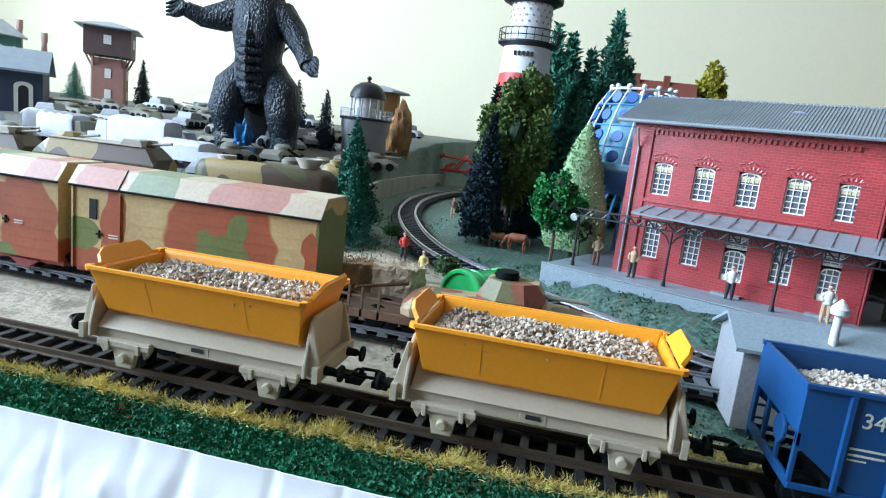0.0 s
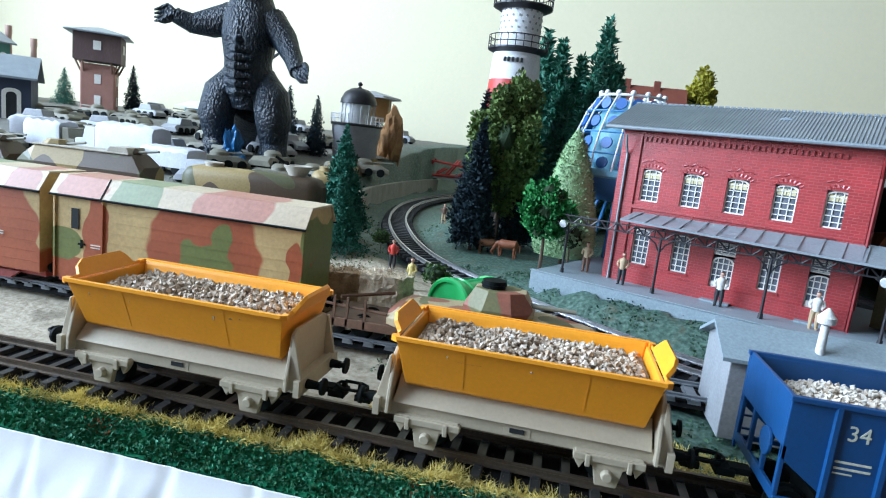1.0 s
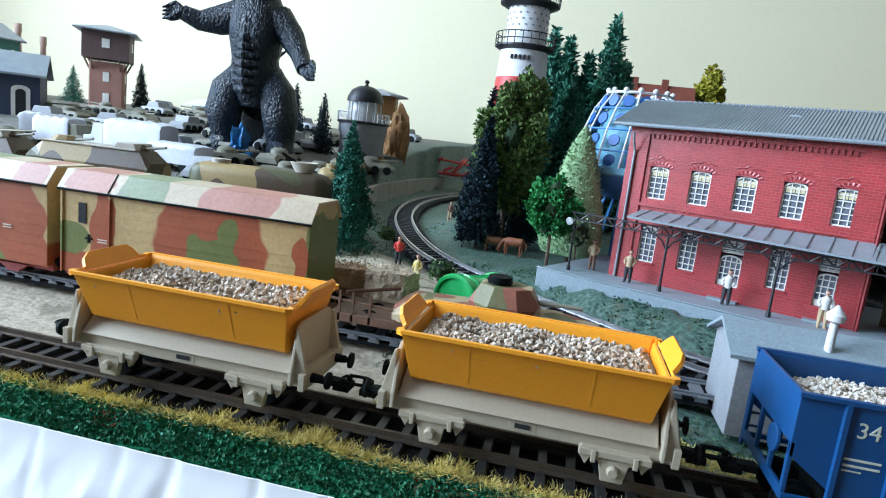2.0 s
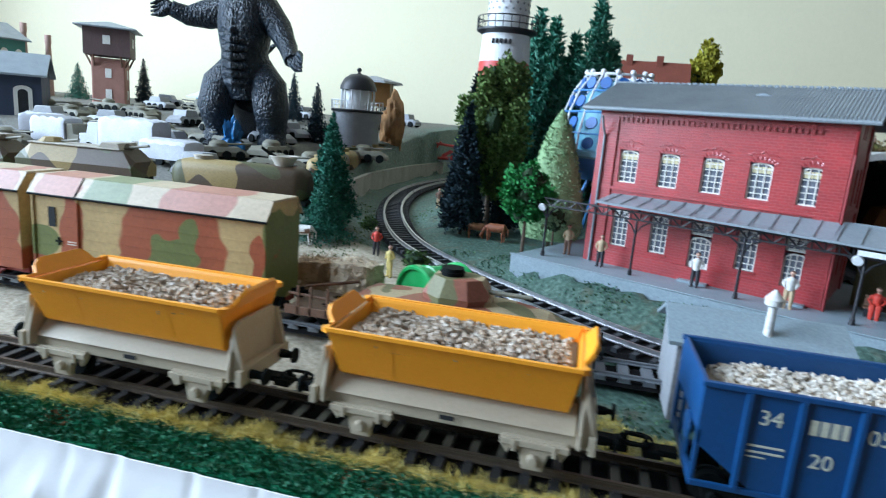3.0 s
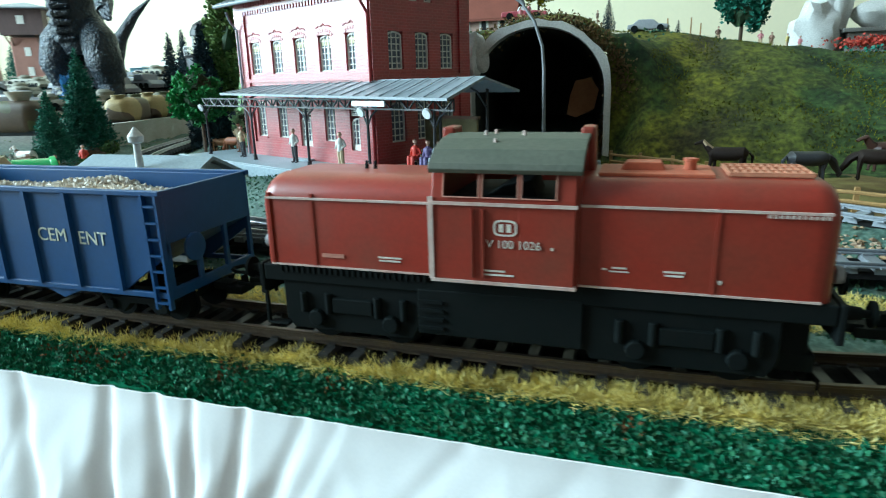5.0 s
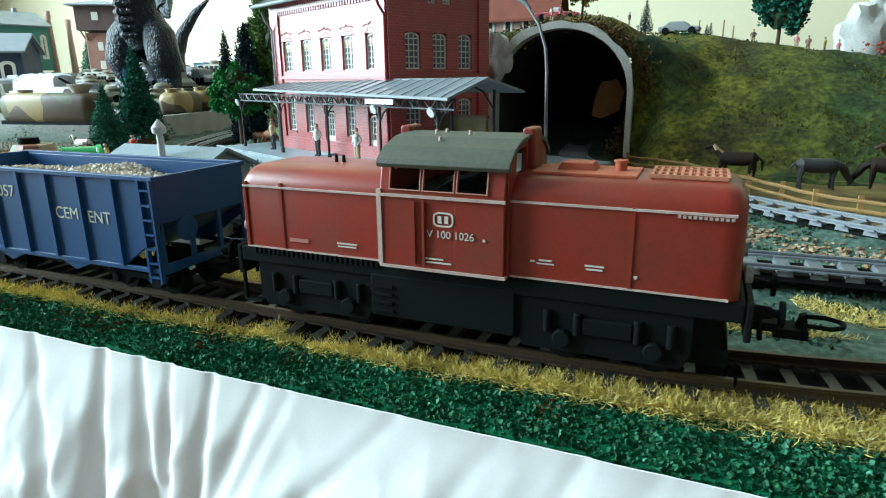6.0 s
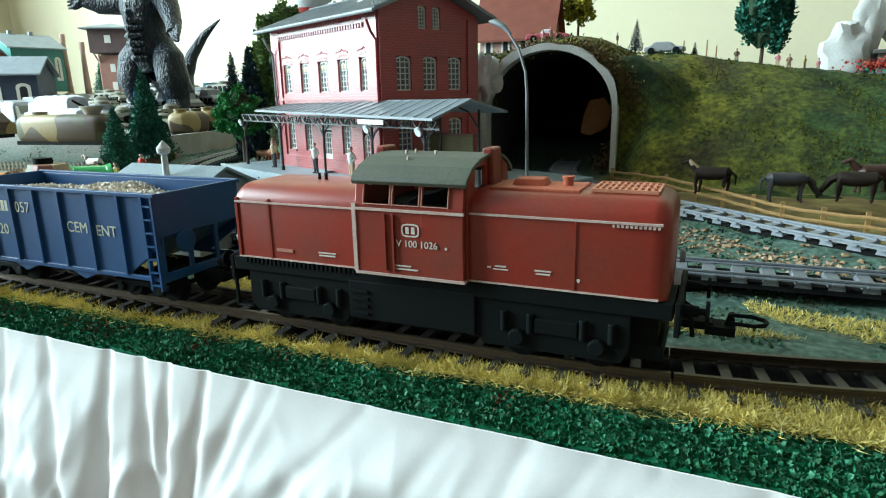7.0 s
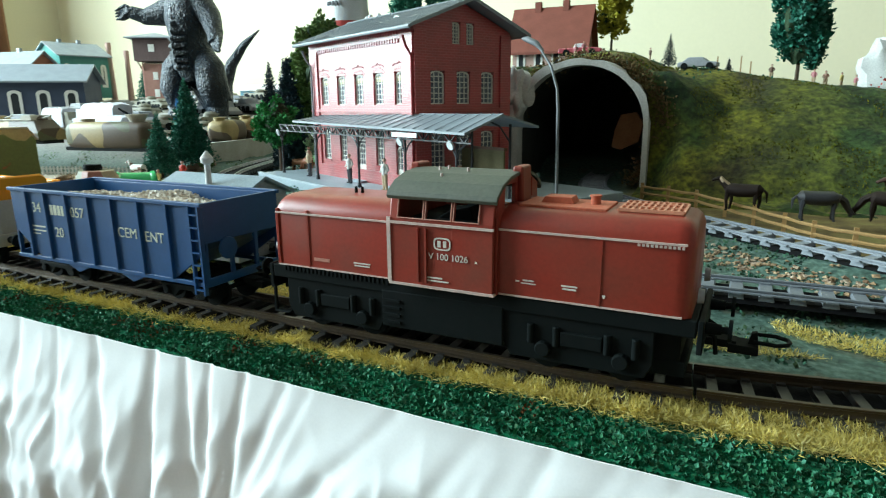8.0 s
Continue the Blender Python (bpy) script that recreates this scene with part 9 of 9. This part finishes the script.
ntz.links.new(vo.outputs["Distance"], inv_.inputs[1])
bump(ntz, bz, inv_.outputs[0], 0.8, 0.0022)
mo = tagged(part("lizard_figure", bm, mz, None, smooth=True), "large blue-black scaly toy lizard figure standing upright", "toy figure")
mo.matrix_world = pose(-0.5675, 0.470, 0.0485, 0, 0, 4)
bm = bmesh.new()
blob(bm, (0, 0, 0.012), (0.011, 0.009, 0.019), 0.9, 4, 4)
o = tagged(part("blue_crystal", bm, plain("blue_crystal", (0.03, 0.15, 0.36), 0.3, dirt=0.5, wide=120, relief=0.8)), "jagged bright blue lump between the figure's feet", "ornament")
o.matrix_world = pose(-0.570, 0.446, 0.0500)

# ---------------------------------------------------------------- on the hill
ped = thing("white_statue", 0.285, 0.500, 0.082, -8, "white seated stone statue on a carved grey pedestal", "statue")
bm = bmesh.new()
box(bm, -0.036, 0.040, -0.020, 0.030, 0.0, 0.0045)
box(bm, -0.030, 0.036, -0.016, 0.026, 0.0045, 0.020)
box(bm, -0.034, 0.040, -0.019, 0.029, 0.020, 0.0235)
for k in range(9):
    rod(bm, (-0.026 + k * 0.0072, -0.0165, 0.012), (-0.026 + k * 0.0072, -0.0185, 0.012), 0.0026, 0.0020, 10)
part("pedestal", bm, M["stone"], ped, "carved grey stone pedestal", bevel=0.0006)
bm = bmesh.new()
blob(bm, (0.004, 0.004, 0.036), (0.030, 0.020, 0.015), 0.15, 2, 3)
blob(bm, (0.002, 0.006, 0.062), (0.017, 0.014, 0.026), 0.12, 5, 3)
blob(bm, (0.002, 0.004, 0.094), (0.010, 0.010, 0.013), 0.1, 7, 3)
part("body", bm, M["paleplaster"], ped, smooth=True)
wst = thing("white_rock_figure", 0.232, 0.505, 0.084, 0, "white plaster rock form on the hill top", "ornament")
bm = bmesh.new()
blob(bm, (0.0, 0, 0.022), (0.020, 0.014, 0.026), 0.35, 9, 3)
blob(bm, (0.014, 0.004, 0.045), (0.012, 0.012, 0.028), 0.3, 12, 3)
part("body", bm, M["paleplaster"], wst, smooth=True)
rf = random.Random(3)
bits("red_flowers", [(0.262 + rf.gauss(0, 0.016), 0.415 + rf.gauss(0, 0.006), 0.0905 + rf.gauss(0, 0.0022)) for _ in range(1500)], M["redflower"], 31, (0.0016, 0.0032), 0.8, None, "red flower bed along the hill top edge", "flowers")
bits("hill_bush", [(0.285 + rf.gauss(0, 0.020), 0.400 + rf.gauss(0, 0.008), 0.078 + rf.gauss(0, 0.006)) for _ in range(2600)], M["firgreen"], 32, (0.0018, 0.0040), 0.8, None, "dark blue-green bushes below the flower bed", "bush")
bits("hill_earth", [(AX + (AR + 0.012) * math.cos(a) + rf.gauss(0, 0.005), AY + 0.004 + abs(rf.gauss(0, 0.006)), 0.060 + (0.050) * math.sin(a) + rf.gauss(0, 0.003)) for a in (rf.uniform(-0.9, 1.5) if rf.random() < 0.7 else rf.uniform(1.5, 3.1) for _ in range(4000))], islands("brown_earth_bits", ((0.13, 0.085, 0.04), (0.20, 0.13, 0.06), (0.10, 0.09, 0.03)), 0.9), 33, (0.0012, 0.0030), 0.8, None, "brown earth crumbs round the tunnel arch", "earth")
ro = thing("white_rock_outcrop", -0.037, 0.285, 0.020, 0, "rough white plaster rock beside the tunnel arch", "rock")
for k, (a, b, c, r0, r1) in enumerate(((0.001, 0.0, 0.036, 0.0095, 0.034), (0.011, 0.001, 0.066, 0.0090, 0.017), (-0.012, 0.006, 0.050, 0.013, 0.042))):
    bm = bmesh.new()
    blob(bm, (a, b, c), (r0, 0.010, r1), 0.35, k + 31, 4)
    part("boulder", bm, M["paleplaster"], ro, smooth=True)
car = thing("pink_car", -0.011, 0.405, 0.1190, 4, "pink and red open model car on the hill top", "model car")
bm = bmesh.new()
prism(bm, [(-0.019, 0.0022), (0.019, 0.0022), (0.0195, 0.0060), (0.010, 0.0072), (-0.006, 0.0070), (-0.0185, 0.0066)], "y", -0.0075, 0.0075)
part("body", bm, plain("pink_car_paint", (0.50, 0.10, 0.13), 0.3, dirt=0.2), car, bevel=0.0008)
bm = bmesh.new()
prism(bm, [(-0.006, 0.0068), (0.006, 0.0068), (0.003, 0.0105), (-0.004, 0.0105)], "y", -0.0062, 0.0062)
part("cabin", bm, M["lhwhite"], car, bevel=0.0008)
for k in (-0.0115, 0.0115):
    for s in (-1, 1):
        bm = bmesh.new()
        rod(bm, (k, s * 0.0060, 0.0028), (k, s * 0.0080, 0.0028), 0.0030, 0.0030, 14)
        part("wheel", bm, M["black"], car, smooth=True)
gc = thing("grey_car", 0.090, 0.385, 0.1035, -6, "small grey model car on the hill top", "model car")
bm = bmesh.new()
prism(bm, [(-0.015, 0.0020), (0.015, 0.0020), (0.015, 0.0052), (0.008, 0.0060), (0.004, 0.0092), (-0.007, 0.0094), (-0.011, 0.0062), (-0.015, 0.0056)], "y", -0.0065, 0.0065)
part("body", bm, M["grey"], gc, bevel=0.0008)
for k in (-0.0095, 0.0095):
    for s in (-1, 1):
        bm = bmesh.new()
        rod(bm, (k, s * 0.0052, 0.0026), (k, s * 0.0070, 0.0026), 0.0026, 0.0026, 14)
        part("wheel", bm, M["black"], gc, smooth=True)
for k, (a, b, tp) in enumerate(((-0.012, 0.392, "pinkish"), (-0.004, 0.388, "pinkish"), (0.050, 0.40, "brown"), (0.172, 0.398, "pinkish"), (0.180, 0.400, "skin"), (0.190, 0.395, "yellow"), (0.200, 0.402, "pinkish"), (0.143, 0.41, "brown"))):
    figure(a, b, hill_top(a, b) + 0.0015, k * 50, tp, "tan", "tiny model figure in " + {"pinkish": "pink", "brown": "brown", "skin": "beige", "yellow": "yellow"}[tp] + " on the hill top", False, 0.012, "hill figures")
for k, a in enumerate((0.104, 0.121, 0.128)):
    bm = bmesh.new()
    rod(bm, (0, 0, -0.001), (0, 0, 0.012 + 0.003 * (k % 2)), 0.0006, 0.0005, 6)
    o = tagged(part("marker_post", bm, M["fence"]), "thin wooden marker post on the hill top", "post", "marker posts")
    o.matrix_world = pose(a, 0.385, hill_top(a, 0.385))
crn = thing("red_bridge", -0.405, 0.80, 0.0440, 20, "red and white model girder bridge far back", "bridge")
for s in (-1, 1):
    bm = bmesh.new()
    for k in range(6):
        rod(bm, (-0.05 + k * 0.02, s * 0.012, 0.004), (-0.05 + (k + 1) * 0.02, s * 0.012, 0.030 if k % 2 else 0.016), 0.0016, seg=6)
    rod(bm, (-0.05, s * 0.012, 0.004), (0.07, s * 0.012, 0.004), 0.0022, seg=6)
    rod(bm, (-0.05, s * 0.012, 0.030), (0.07, s * 0.012, 0.018), 0.0018, seg=6)
    part("girder", bm, M["lhred"], crn)
bm = bmesh.new()
box(bm, -0.055, 0.075, -0.011, 0.011, -0.001, 0.0035)
part("deck", bm, M["lhwhite"], crn)
# wooden box standing before the cloth
bxx = thing("wooden_stool", 0.1605, -0.1960, ZF, 0, "dark reddish wooden stool standing before the cloth", "stool")
bm = bmesh.new()
box(bm, -0.14, 0.14, -0.14, 0.14, 0.801, 0.8225)
part("seat", bm, M["wood"], bxx, bevel=0.001)
for a in (-0.11, 0.11):
    for b in (-0.11, 0.11):
        bm = bmesh.new()
        box(bm, a - 0.018, a + 0.018, b - 0.018, b + 0.018, 0, 0.802)
        part("leg", bm, M["wood"], bxx)
